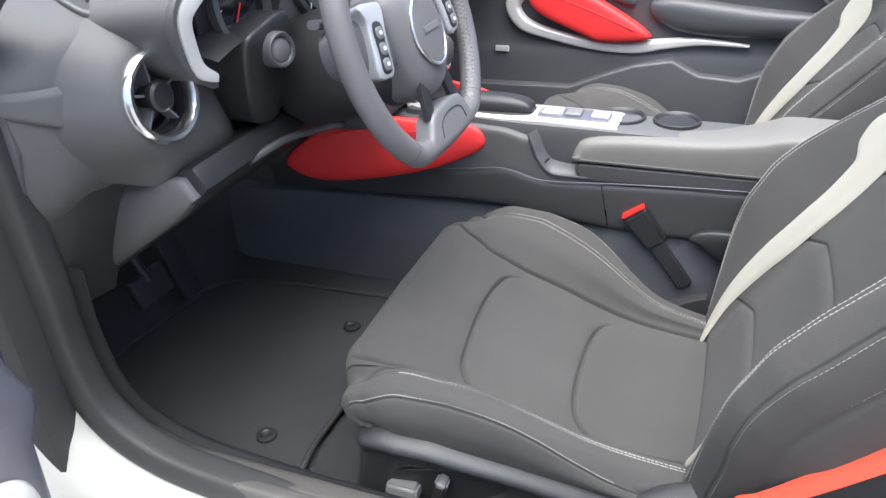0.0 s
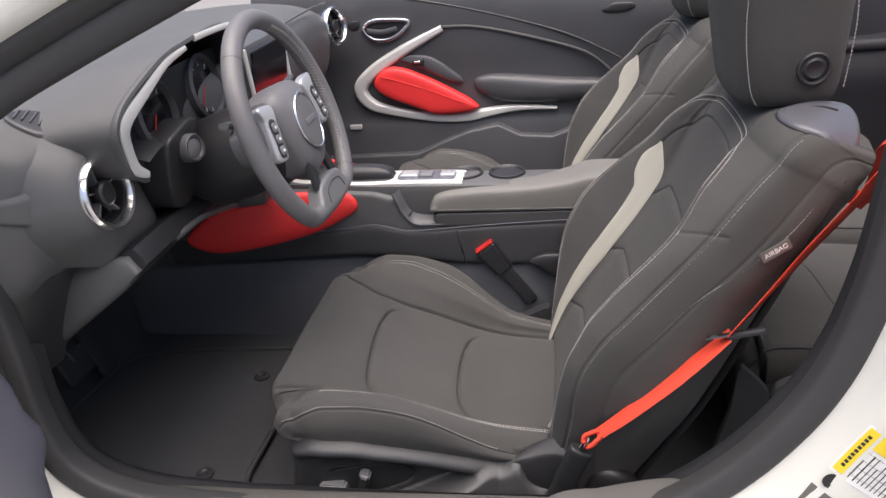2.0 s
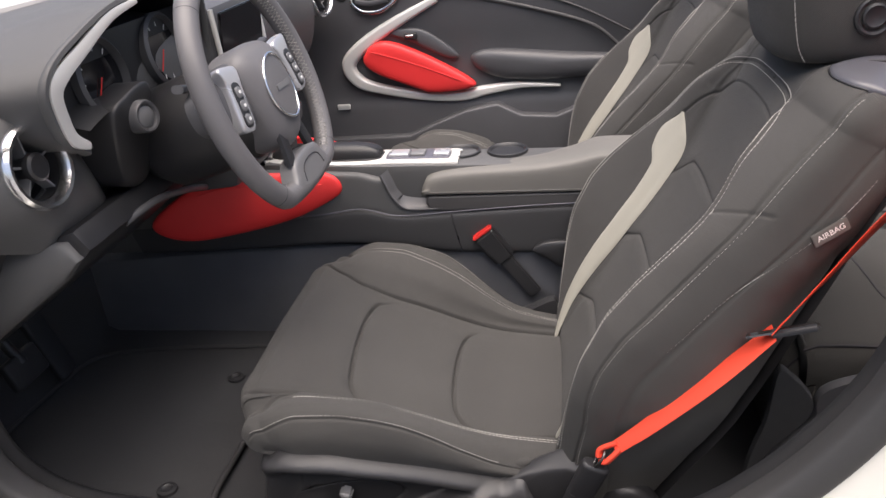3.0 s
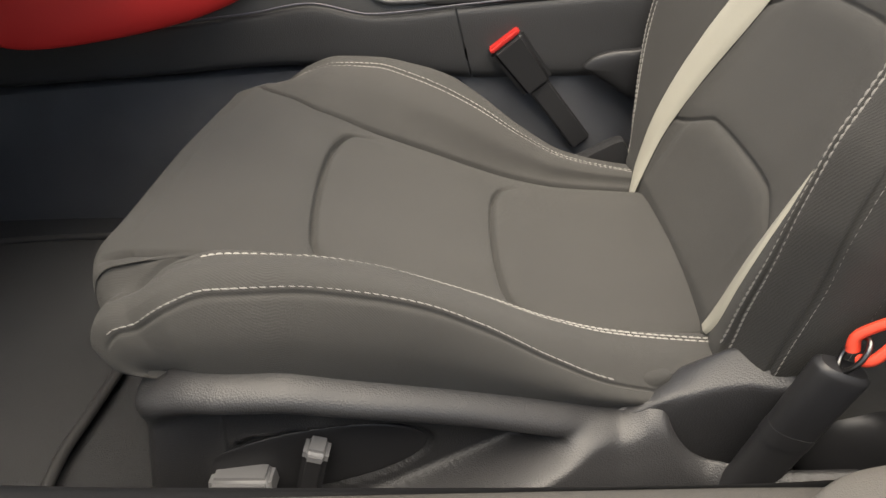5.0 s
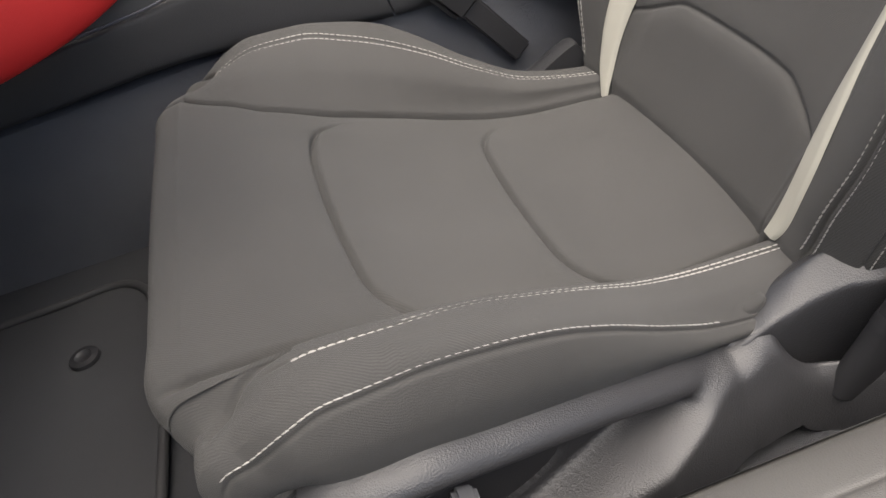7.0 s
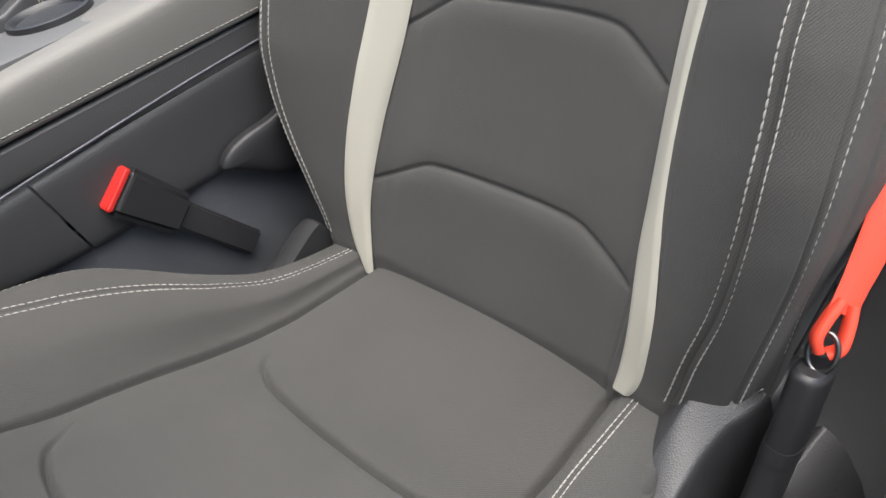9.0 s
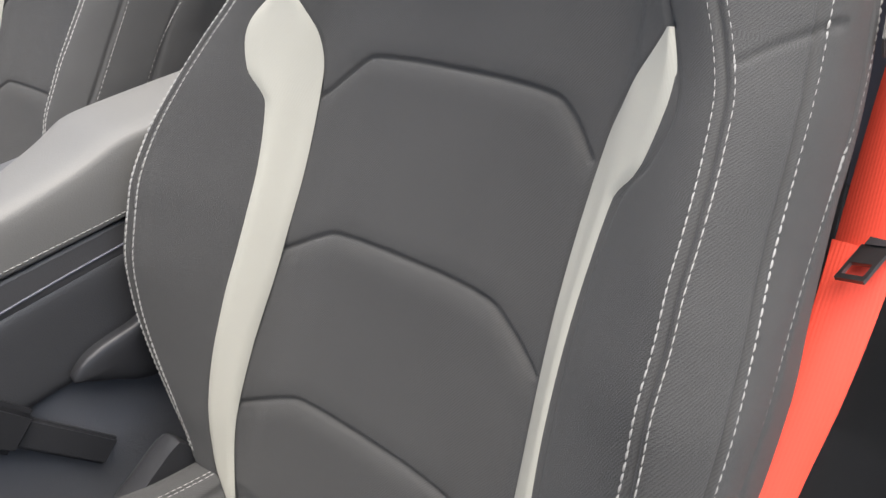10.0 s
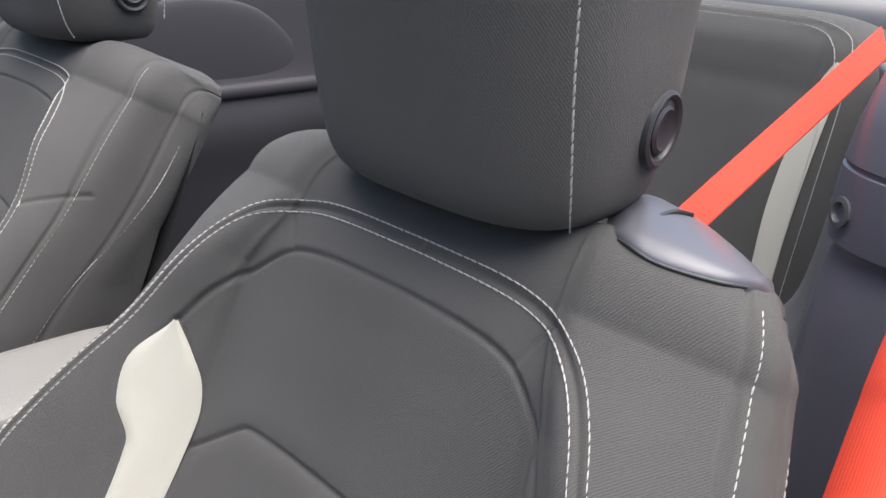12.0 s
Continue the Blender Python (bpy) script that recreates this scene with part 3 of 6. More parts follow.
    dip += 0.0030 * np.exp(-(((A - 4.88) * 0.065 / 0.0022) ** 2))
    dip += 0.0022 * np.exp(-(((A - 6.10) * 0.04 / 0.0022) ** 2))
    dip += 0.003 * ease((0.002 - K) / 0.02) * (A < 4.9)
    rough = np.array([noise.noise(Vector(p) * 8.0) for p in P.reshape(-1, 3)]).reshape(K.shape)
    P = P - nrm * (dip + 0.0012 * rough)[..., None]
    sheet("backrest", P, CLOTH, seat, "dark grey woven cloth backrest with wide side bolsters", flip=True)
    sp = seam_path()
    tan = np.gradient(sp, axis=0)
    tan /= np.linalg.norm(tan, axis=1)[:, None]
    for off in (-0.0048, 0.0048):
        q = sp + off * np.stack([-tan[:, 1], tan[:, 0]], 1)
        q = q[q[:, 1] > 0.002]
        v = v_of_y(lambda k, v: back_point(k, v, False), q[:, 0], q[:, 1])
        k2, v2 = np.r_[q[:, 0], q[::-1, 0]], np.r_[v, -v[::-1]]
        p, n = on_skin(back_point, k2, v2, 1)
        n = n * np.sign(n @ OUT)[:, None]
        stitches("stitching", p + n * 0.0002, n, seat)
    for sgn in (1, -1):
        ks = np.linspace(0.01, CROWN + (0.042 if sgn < 0 else -0.09), 130)
        p, n = on_skin(back_point, ks, np.full(130, sgn * 5.0), 1)
        n = n * np.sign(n @ (OUT + np.array([0, sgn * 0.6, 0])))[:, None]
        stitches("stitching", p + n * 0.0001, n, seat, length=0.0051, wide=0.0010)
        ks = np.linspace(0.05, CROWN - 0.03, 130)
        p, n = on_skin(back_point, ks, sgn * (6.0 + 0.6 * ease((ks - 0.34) / 0.2)), 1)
        n = n * np.sign(n[:, 1:2] * sgn)
        stitches("stitching", p - n * 0.0006, n, seat, wide=0.0010)
        # pale stripe
        ks = np.linspace(-0.024 if sgn > 0 else -0.006, 0.4555, 120)
        yi = pchip([a for a, _ in STRIP_IN], [b for _, b in STRIP_IN], ks)
        yo = pchip([a for a, _ in STRIP_OUT], [b for _, b in STRIP_OUT], ks)
        yi = yi + 0.009 * ease((0.12 - ks) / 0.12) * (sgn < 0) + (-0.001 * ease((ks - 0.10) / 0.2) if sgn > 0 else 0.0005 * ease((ks - 0.05) / 0.1)) * ease((0.4555 - ks) / 0.05)
        yo = yo + 0.008 * ease((0.12 - ks) / 0.12) * (sgn < 0)
        yo = yo + (-0.005 * ease((ks - 0.06) / 0.1) if sgn < 0 else 0.004 * ease((ks - 0.05) / 0.1)) * ease((0.4555 - ks) / 0.05)
        w = np.linspace(0, 1, 9)
        Yg = yi[:, None] + (yo - yi)[:, None] * w
        Kg = np.repeat(ks[:, None], 9, 1)
        v = v_of_y(lambda k, v: back_point(k, v, False), Kg.ravel(), Yg.ravel())
        p, n = on_skin(back_point, Kg.ravel(), sgn * v, 1)
        n = n * np.sign(n @ OUT)[:, None]
        rise = (0.0030 * (1 - np.abs(2 * w - 1) ** 8) - 0.0002)[None, :].repeat(120, 0).ravel()
        sheet("stripe", (p + n * rise[:, None]).reshape(120, 9, 3), GREY_CLOTH, seat, "pale grey cloth stripe")
    # rear shell of the backrest
    kb = np.linspace(-0.04, 0.60, 20)
    rows = []
    for k in kb:
        w = float(np.interp(k, BK, B_SIDE)) - 0.016
        rows.append([BASE + k * UP - (0.148 + 0.02 * (1 - (2 * q - 1) ** 2)) * OUT + np.array([0, (2 * q - 1) * w, 0]) for q in np.linspace(0, 1, 13)])
    sheet("rear_shell", np.array(rows), PLASTIC, seat, "grained dark plastic back shell")
    # headrest
    head_c, zs = np.array([0.343, 0.0, 0.955]), np.linspace(-1, 1, 34)
    ang = np.linspace(0, 2 * np.pi, 72, endpoint=False)
    rows = []
    for q in zs:
        r = (1 - abs(q) ** 8) ** (1 / 3.2)
        cz, sz = np.cos(ang), np.sin(ang)
        px = np.sign(cz) * np.abs(cz) ** 0.55 * 0.082 * (0.48 + 0.52 * r)
        py = np.sign(sz) * np.abs(sz) ** 0.5 * (0.121 - 0.012 * max(-q, 0) ** 2) * (0.66 + 0.34 * r) + 0.004
        px = px - 0.012 * (1 - (py / 0.13) ** 2) * (px < 0)
        rows.append(np.stack([head_c[0] + px + 0.004 * q - 0.022 * q * (px < 0), py, np.full(72, head_c[2] + 0.105 * q)], -1))
    rows = np.array(rows)
    rows = np.concatenate([np.repeat(rows[:1].mean(1, keepdims=True), 72, 1), rows, np.repeat(rows[-1:].mean(1, keepdims=True), 72, 1)])
    headrest = sheet("headrest", rows, CLOTH, seat, "dark cloth headrest with stitched side panels", close_b=True)
    for sgn in (-1,):
        c = catmull([(0.283, 0.004 + sgn * 0.1030, 1.055), (0.274, 0.004 + sgn * 0.1110, 1.01), (0.276, 0.004 + sgn * 0.1145, 0.95), (0.287, 0.004 + sgn * 0.1150, 0.885), (0.302, 0.004 + sgn * 0.108, 0.858)], 60)
        stitches("stitching", c + np.array([-0.002, -0.0012, 0]), np.tile([-0.6, sgn * 0.8, 0], (60, 1)), headrest)
        c = catmull([(0.417, 0.004 + sgn * 0.094, 1.05), (0.422, 0.004 + sgn * 0.098, 0.97), (0.418, 0.004 + sgn * 0.094, 0.88)], 60)
        stitches("stitching", c + np.array([0.0, sgn * 0.0015, 0]), np.tile([0.5, sgn * 0.85, 0], (60, 1)), headrest)
    lathe("adjuster_ring", [(0.0250, -0.008), (0.0238, 0.001), (0.0215, 0.0026), (0.0190, 0.0015), (0.0168, -0.003), (0.0160, -0.006)], (0.368, -0.1155, 0.915), (0.09, -1, -0.02), BLACK, headrest, "round dark plastic button ring")
    lathe("adjuster_button", [(0.0155, -0.008), (0.0150, 0.0005), (0.0125, 0.0022), (0.010, 0.0008), (0.0, 0.0003)], (0.368, -0.1155, 0.915), (0.09, -1, -0.02), BLACK, headrest, "round adjuster push button")
    for sgn in (1, -1):
        tube("post", [(0.365, sgn * 0.06, 0.78), (0.358, sgn * 0.06, 0.87)], 0.007, CHROME, headrest)
    return seat


driver_seat = build_seat("dark grey cloth bucket seat with pale grey stripes and stitching", "front seats")

# ---------------------------------------------------------------- more tools


def pillow(name, outline, to3d, dome, material, parent=None, label="", n=72, rings=(1, 0.985, 0.95, 0.88, 0.75, 0.55, 0.3), smooth_curve=True, back=0.01, power=2.6):
    """A padded shape: a rounded outline in (a, b) swelling along the third axis of to3d(a, b, h), with an edge that turns back."""
    o = catmull(outline, n, closed=True) if smooth_curve else np.asarray(outline, float)
    n = len(o)
    c = o.mean(0)
    v, f = [], []
    levels = [(0.97, -back), *[(r, dome * (1 - r**power) ** (1 / power)) for r in rings]]
    for r, h in levels:
        v += [to3d(*(c + r * (p - c)), h) for p in o]
    v.append(to3d(*c, dome))
    for i in range(len(levels) - 1):
        for j in range(n):
            f.append((i * n + j, i * n + (j + 1) % n, (i + 1) * n + (j + 1) % n, (i + 1) * n + j))
    k = (len(levels) - 1) * n
    f += [(k + j, k + (j + 1) % n, len(v) - 1) for j in range(n)]
    f.append(tuple(range(n))[::-1])
    return obj(name, v, f, material, parent, True, label, sharp=60)


def loop_bar(name, path, width, height, material, parent=None, label="", closed=False, up=(0, 0, 1), round_=0.3):
    """A bar of rounded rectangular section along a path."""
    c = np.asarray(path, float)
    _, s, n = frames_along(c, up, closed)
    w, h = np.broadcast_to(np.asarray(width, float), (len(c),)), np.broadcast_to(np.asarray(height, float), (len(c),))
    b = 1 - round_
    if round_ > 0.5:
        a = np.linspace(0, 2 * np.pi, 24, endpoint=False)
        sec = np.stack([np.sign(np.cos(a)) * np.abs(np.cos(a)) ** 0.75, np.sign(np.sin(a)) * np.abs(np.sin(a)) ** 0.75], 1) / 2
    else:
        sec = np.array([(-1, -b), (-b, -1), (b, -1), (1, -b), (1, b), (b, 1), (-b, 1), (-1, b)]) / 2
    P = c[:, None] + sec[None, :, 0, None] * s[:, None] * w[:, None, None] + sec[None, :, 1, None] * n[:, None] * h[:, None, None]
    m = len(sec)
    f = [tuple(q) for q in grid_faces(len(c), m, closed, True)]
    if not closed:
        f += [tuple(range(m)), tuple(range((len(c) - 1) * m, len(c) * m))[::-1]]
    return obj(name, P.reshape(-1, 3), f, material, parent, True, label, sharp=50)


def XZ(y, sgn=-1):
    return lambda a, b, h: (a, y + sgn * h, b)


def text_on(name, body, size, matrix, material, parent, depth=0.0003, align="CENTER"):
    cu = bpy.data.curves.new(name, "FONT")
    cu.body, cu.size, cu.extrude, cu.align_x, cu.align_y = body, size, depth, align, "CENTER"
    tmp = bpy.data.objects.new(name, cu)
    me = bpy.data.meshes.new_from_object(tmp)
    bpy.data.objects.remove(tmp)
    me.transform(matrix)
    me.materials.append(material)
    ob = new(name, me)
    ob.parent = parent
    return ob


# ---------------------------------------------------------------- driver's seat trim and belt

def seat_shield(seat):
    """The moulded plastic valance on the outer side of the driver's cushion, with its switches and belt pocket."""
    lead = catmull([(-0.36, -0.150), (-0.425, -0.180), (-0.447, -0.230), (-0.449, -0.275), (-0.434, -0.301), (-0.385, -0.309)], 60)
    tx = np.linspace(-0.381, 0.070, 170)
    tail = np.stack([tx, pchip([-0.385, -0.35, -0.293, -0.217, -0.141, -0.097, -0.070, -0.064, -0.058, -0.053, -0.040, -0.027, 0.0, 0.017, 0.07], [-0.309, -0.307, -0.297, -0.280, -0.262, -0.2475, -0.2425, -0.2420, -0.2455, -0.2490, -0.2570, -0.2630, -0.2740, -0.2830, -0.290], tx)], 1)
    path = np.concatenate([lead, tail])
    tan = np.gradient(path, axis=0)
    inward = np.stack([-tan[:, 1], tan[:, 0]], 1)
    inward /= np.linalg.norm(inward, axis=1)[:, None]
    top = pchip([-0.46, -0.430, -0.40, -0.35, -0.293, -0.217, -0.141, -0.110, -0.095, -0.085, -0.070, -0.064, -0.058, -0.053, -0.040, -0.027, 0.0, 0.017, 0.07], [0.358, 0.366, 0.371, 0.370, 0.356, 0.333, 0.304, 0.293, 0.290, 0.2915, 0.2965, 0.2950, 0.281, 0.2715, 0.2580, 0.2530, 0.2565, 0.2620, 0.268], path[:, 0])
    top[:30] = np.linspace(0.340, top[30], 30)
    inward[60:] = np.array([0.0, 1.0])
    skin_y = pchip([-0.46, -0.097, -0.064, -0.035, 0.0, 0.017, 0.07], [-0.2475, -0.2475, -0.242, -0.240, -0.262, -0.278, -0.288], path[:, 0])
    skin_z = pchip([-0.46, -0.141, -0.097, -0.064, -0.03, 0.0, 0.017, 0.07], [0.304, 0.304, 0.2905, 0.2945, 0.286, 0.272, 0.267, 0.268], path[:, 0])
    rows = []
    for i, ((x, y0), inn, z) in enumerate(zip(path, inward, top)):
        lip = np.clip((x + 0.095) / 0.02, 0, 1)
        lean = 0.018 * np.clip((100 - i) / 60, 0, 1)
        # the hollow fades into the raised rear part along a slanting edge, and towards the front corner
        depths = []
        for zz in np.r_[z - np.linspace(0, 0.06, 30), z - 0.06 - (z - 0.06 - 0.212) * np.linspace(0.04, 1, 22)]:
            d = z - zz
            edge = (0.024 * (1 - lip) + 0.006 * lip) * max(0.0, 1 - d / 0.018) ** 2
            side = (x + 0.097) * 0.29 - (zz - 0.291) * 0.957
            left = np.clip((0.010 - side) / 0.016, 0, 1)
            under = np.clip((d - 0.020) / 0.022, 0, 1)
            left, under = left * left * (3 - 2 * left), under * under * (3 - 2 * under)
            back = np.clip((x + 0.445) / 0.06, 0.25, 1) if i > 45 else 0.25
            lens = ((x + 0.335) / 0.095) ** 2 + ((zz - 0.272 - 0.06 * (x + 0.335)) / 0.031) ** 2
            panel = 0.006 * np.clip((1.0 - lens) / 0.10, 0, 1)
            far = max(skin_z[i] - zz, 0.0) if x > -0.097 else d
            swell = (0.034 * (1 - math.exp(-far / 0.035)) + 0.10 * max(far - 0.03, 0)) * np.clip((x + 0.30) / 0.12, 0, 1)
            swell = (1 - left) * swell + (y0 - skin_y[i] if x > -0.097 else 0.0)
            depths.append((zz, 0.029 * left * under * back + edge - swell + (panel if i > 60 else 0)))
        sec = [(x + inn[0] * q - lean * (z - zz) / 0.1, y0 + inn[1] * q, zz) for zz, q in depths]
        first = depths[0][1]
        sec = [(x + inn[0] * (first + 0.045 * (1 - lip) + 0.008), y0 + inn[1] * (first + 0.045 * (1 - lip) + 0.008), z - 0.030), (x + inn[0] * (first + 0.018 * (1 - lip) + 0.006), y0 + inn[1] * (first + 0.018 * (1 - lip) + 0.006), z - 0.006)] + sec
        rows.append(sec)
    sheet("side_valance", np.array(rows), PLASTIC, seat, "grained dark plastic side valance")
    # inner wall of the belt pocket, rising to a crest behind the sleeve
    inner = catmull([(-0.108, -0.237, 0.287), (-0.092, -0.230, 0.289), (-0.064, -0.213, 0.298), (-0.030, -0.214, 0.318), (-0.004, -0.217, 0.331), (0.008, -0.229, 0.3275), (0.019, -0.241, 0.326), (0.031, -0.251, 0.329)], 70)
    brow = catmull([(-0.108, -0.247, 0.2875), (-0.092, -0.2465, 0.2895), (-0.066, -0.2395, 0.2985), (-0.034, -0.2365, 0.3105), (-0.006, -0.2395, 0.3190), (0.008, -0.2445, 0.3210), (0.019, -0.2490, 0.3230), (0.031, -0.2530, 0.3275)], 70)
    rows = []
    for i, (c, f) in enumerate(zip(inner, brow)):
        deep = ease((i - 12) / 16)
        c, f = c - np.array([0, 0, 0.004]) * (1 - ease(i / 14)), f + np.array([0, 0.006, -0.010]) * (1 - ease((i - 4) / 18))
        wall = [f + np.array([0, -0.0045, -0.0045]), f + np.array([0.001, -0.0062, -0.014]), f + np.array([0.002, -0.0065, -0.035]), f + np.array([0.003, -0.004, -0.075]), f + np.array([0.004, -0.002, -0.11])]
        slope = [f + np.array([0, -0.001 - 0.0005 * q, -0.004 - 0.009 * q]) for q in (1, 2, 3, 4, 5)]
        rows.append(catmull([c + np.array([0.004, 0.028, -0.03]), c + np.array([0.003, 0.010, -0.008]), c + np.array([0.001, 0.002, -0.0012]), c + np.array([0, -0.003, 0.0003]), (c + f) / 2 + np.array([0, 0, 0.0018]), f, *[w * deep + q * (1 - deep) for w, q in zip(wall, slope)]], 44))
    sheet("belt_pocket", np.array(rows), PLASTIC, seat, "grained pocket wall rising behind the belt sleeve")
    pillow("cloth_tab", [(-0.114, 0.284), (-0.107, 0.299), (-0.085, 0.308), (-0.055, 0.308), (-0.062, 0.288), (-0.09, 0.272)], XZ(-0.217), 0.010, CLOTH, seat, "cloth tab at the end of the bolster")
    # switch panel
    pillow("switch_panel", [(-0.335 + 0.088 * math.cos(t), 0.272 + 0.06 * 0.088 * math.cos(t) + 0.0285 * math.sin(t)) for t in np.linspace(0, 2 * math.pi, 24, endpoint=False)], lambda a, b, h: (a, -0.2715 + 0.17 * (a + 0.335) - h, b), 0.0015, BLACK, seat, "smooth black recessed switch panel", back=0.004)
    bm = bmesh.new()
    bmesh.ops.create_cube(bm, size=1)
    bmesh.ops.scale(bm, vec=(0.050, 0.030, 0.020), verts=bm.verts)
    for v in bm.verts:
        if v.co.z > 0:
            v.co.x *= 0.94
            v.co.y *= 0.72
    bmesh.ops.bevel(bm, geom=bm.edges[:], offset=0.004, segments=3, affect="EDGES")
    bmesh.ops.translate(bm, vec=(-0.385, -0.286, 0.264), verts=bm.verts)
    part("seat_switch", bm, BUTTON, seat, "grey rocker switch for seat travel")
    bm = bmesh.new()
    bmesh.ops.create_cube(bm, size=1)
    bmesh.ops.scale(bm, vec=(0.018, 0.026, 0.046), verts=bm.verts)
    bmesh.ops.bevel(bm, geom=bm.edges[:], offset=0.004, segments=3, affect="EDGES")
    bmesh.ops.rotate(bm, matrix=Matrix.Rotation(radians(16), 3, "Y"), verts=bm.verts)
    bmesh.ops.translate(bm, vec=(-0.331, -0.281, 0.273), verts=bm.verts)
    part("recline_switch", bm, BLACK, seat, "upright black recline switch")
    bm = bmesh.new()
    bmesh.ops.create_cube(bm, size=1)
    bmesh.ops.scale(bm, vec=(0.019, 0.022, 0.013), verts=bm.verts)
    bmesh.ops.bevel(bm, geom=bm.edges[:], offset=0.004, segments=3, affect="EDGES")
    bmesh.ops.rotate(bm, matrix=Matrix.Rotation(radians(16), 3, "Y"), verts=bm.verts)
    bmesh.ops.translate(bm, vec=(-0.3255, -0.284, 0.293), verts=bm.verts)
    part("switch_cap", bm, BUTTON, seat, "light grey cap of the recline switch")
    # front and inner skirts of the seat base, and rails to the floor
    block("base_pan", (-0.40, -0.205, 0.225), (0.05, 0.24, 0.262), BLACK, seat, "black seat base pan", bevel=0.02)
    for y in (-0.2, 0.2):
        block("seat_rail", (-0.42, y - 0.02, 0.196), (0.12, y + 0.02, 0.240), STEEL, seat, "steel seat rail on the floor", bevel=0.004)
    # inner hinge cover by the console
    pillow("hinge_cover", [(-0.10, 0.296), (-0.07, 0.312), (-0.028, 0.333), (-0.016, 0.330), (-0.006, 0.300), (-0.010, 0.268), (-0.05, 0.262), (-0.10, 0.262)], XZ(0.222, 1), 0.032, PLASTIC, seat, "grained hinge cover beside the cushion")
    pillow("recline_lever", [(-0.064, 0.409), (-0.052, 0.421), (-0.03, 0.428), (0.0, 0.430), (0.05, 0.430), (0.05, 0.360), (0.0, 0.366), (-0.03, 0.386), (-0.055, 0.402)], XZ(0.288, -1), 0.008, BLACK, seat, "dark recline lever")
    # outer lower corner of the backrest cloth
    pillow("cloth_corner", [(0.0, 0.30), (0.012, 0.326), (0.05, 0.334), (0.08, 0.32), (0.06, 0.285), (0.01, 0.285)], XZ(-0.230), 0.010, CLOTH, seat, "dark cloth lower corner of the backrest")
    # shoulder guide
    front = catmull([(0.336, -0.104, 0.850), (0.321, -0.1273, 0.8571), (0.3181, -0.149, 0.8534), (0.3237, -0.1698, 0.8512), (0.3346, -0.1873, 0.8489), (0.3569, -0.199, 0.8435)], 36)
    brow = catmull([(0.345, -0.101, 0.848), (0.3333, -0.1227, 0.8589), (0.3332, -0.1429, 0.8577), (0.3376, -0.1662, 0.8543), (0.3455, -0.1848, 0.8498), (0.3621, -0.1961, 0.8434)], 36)
    crest = catmull([(0.412, -0.066, 0.842), (0.420, -0.085, 0.856), (0.422, -0.112, 0.853), (0.417, -0.142, 0.846), (0.408, -0.170, 0.836), (0.392, -0.196, 0.824)], 36)
    rows = []
    for f, m, c in zip(front, brow, crest):
        rows.append(catmull([f + np.array([0.004, 0, -0.014]), f + np.array([0, 0, 0.001]), m + np.array([0, 0, 0.005]), (m + c) / 2 + np.array([0, 0, 0.008]), c, c + np.array([0.014, 0.0, -0.014]), c + np.array([0.014, 0, -0.05])], 26))
    rows.append(np.repeat((np.array(rows[-1]).mean(0) + np.array([0, -0.002, 0.004]))[None], 26, 0))
    tube("guide_lip", front[:-4] + np.array([-0.0004, 0, 0.0004]), 0.0012, BLACK, seat, "dark edge of the belt guide")
    sheet("belt_guide", np.array(rows), BELTGUIDE, seat, "smooth dark plastic belt guide on the shoulder", flip=True)
    loop_bar("guide_slot", catmull([(0.352, -0.126, 0.8620), (0.366, -0.126, 0.8632), (0.384, -0.127, 0.8625), (0.402, -0.129, 0.8575)], 20), 0.0035, 0.004, BLACK, seat, "dark slot of the belt guide")
    # side label
    a, b = np.array([0.288, -0.2625, 0.6915]), np.array([0.320, -0.2545, 0.7085])
    d = (b - a) / np.linalg.norm(b - a)
    upw = np.cross(d, np.array([0, -1.0, 0.0]))
    upw = -upw / np.linalg.norm(upw) if upw[2] < 0 else upw / np.linalg.norm(upw)
    nn = np.cross(d, upw)
    nn = nn if nn[1] < 0 else -nn
    m = Matrix(((d[0], upw[0], nn[0], 0), (d[1], upw[1], nn[1], 0), (d[2], upw[2], nn[2], 0), (0, 0, 0, 1)))
    mid = (a + b) / 2 + nn * 0.001
    bm = bmesh.new()
    bmesh.ops.create_cube(bm, size=1)
    bmesh.ops.scale(bm, vec=(0.045, 0.017, 0.0025), verts=bm.verts)
    bmesh.ops.bevel(bm, geom=bm.edges[:], offset=0.001, segments=2, affect="EDGES")
    bmesh.ops.transform(bm, matrix=Matrix.Translation(mid) @ m, verts=bm.verts)
    tag = part("side_label", bm, GREYLABEL, seat, "grey woven label reading AIRBAG")
    text_on("lettering", "AIRBAG", 0.0100, Matrix.Translation(mid + nn * 0.0016) @ m, PAPER, tag)


pass_seat = copy_thing(driver_seat, pose(0.017, 0.725, 0.012))
pass_seat["label"] = "dark grey cloth passenger bucket seat beside the centre console"
seat_shield(driver_seat)

# black sleeve that holds the lap end of the belt
sleeve = thing("belt_anchor", "black plastic belt anchor sleeve beside the seat", "belt anchor")
c = catmull([(-0.010, -0.268, 0.225), (0.0105, -0.2735, 0.280), (0.0265, -0.2785, 0.325), (0.041, -0.2815, 0.362)], 30)
loop_bar("sleeve", c, [*np.linspace(0.034, 0.041, 28), 0.040, 0.034], [*[0.024] * 28, 0.023, 0.018], BLACK, sleeve, "tapered black sleeve", round_=0.55, up=(0, 1, 0))
c2 = catmull([(0.0146, -0.2748, 0.2915), (0.0190, -0.2762, 0.304)], 8)
loop_bar("sleeve_band", c2, 0.0385, 0.0250, BLACK, sleeve, "raised band round the sleeve", round_=0.55, up=(0, 1, 0))
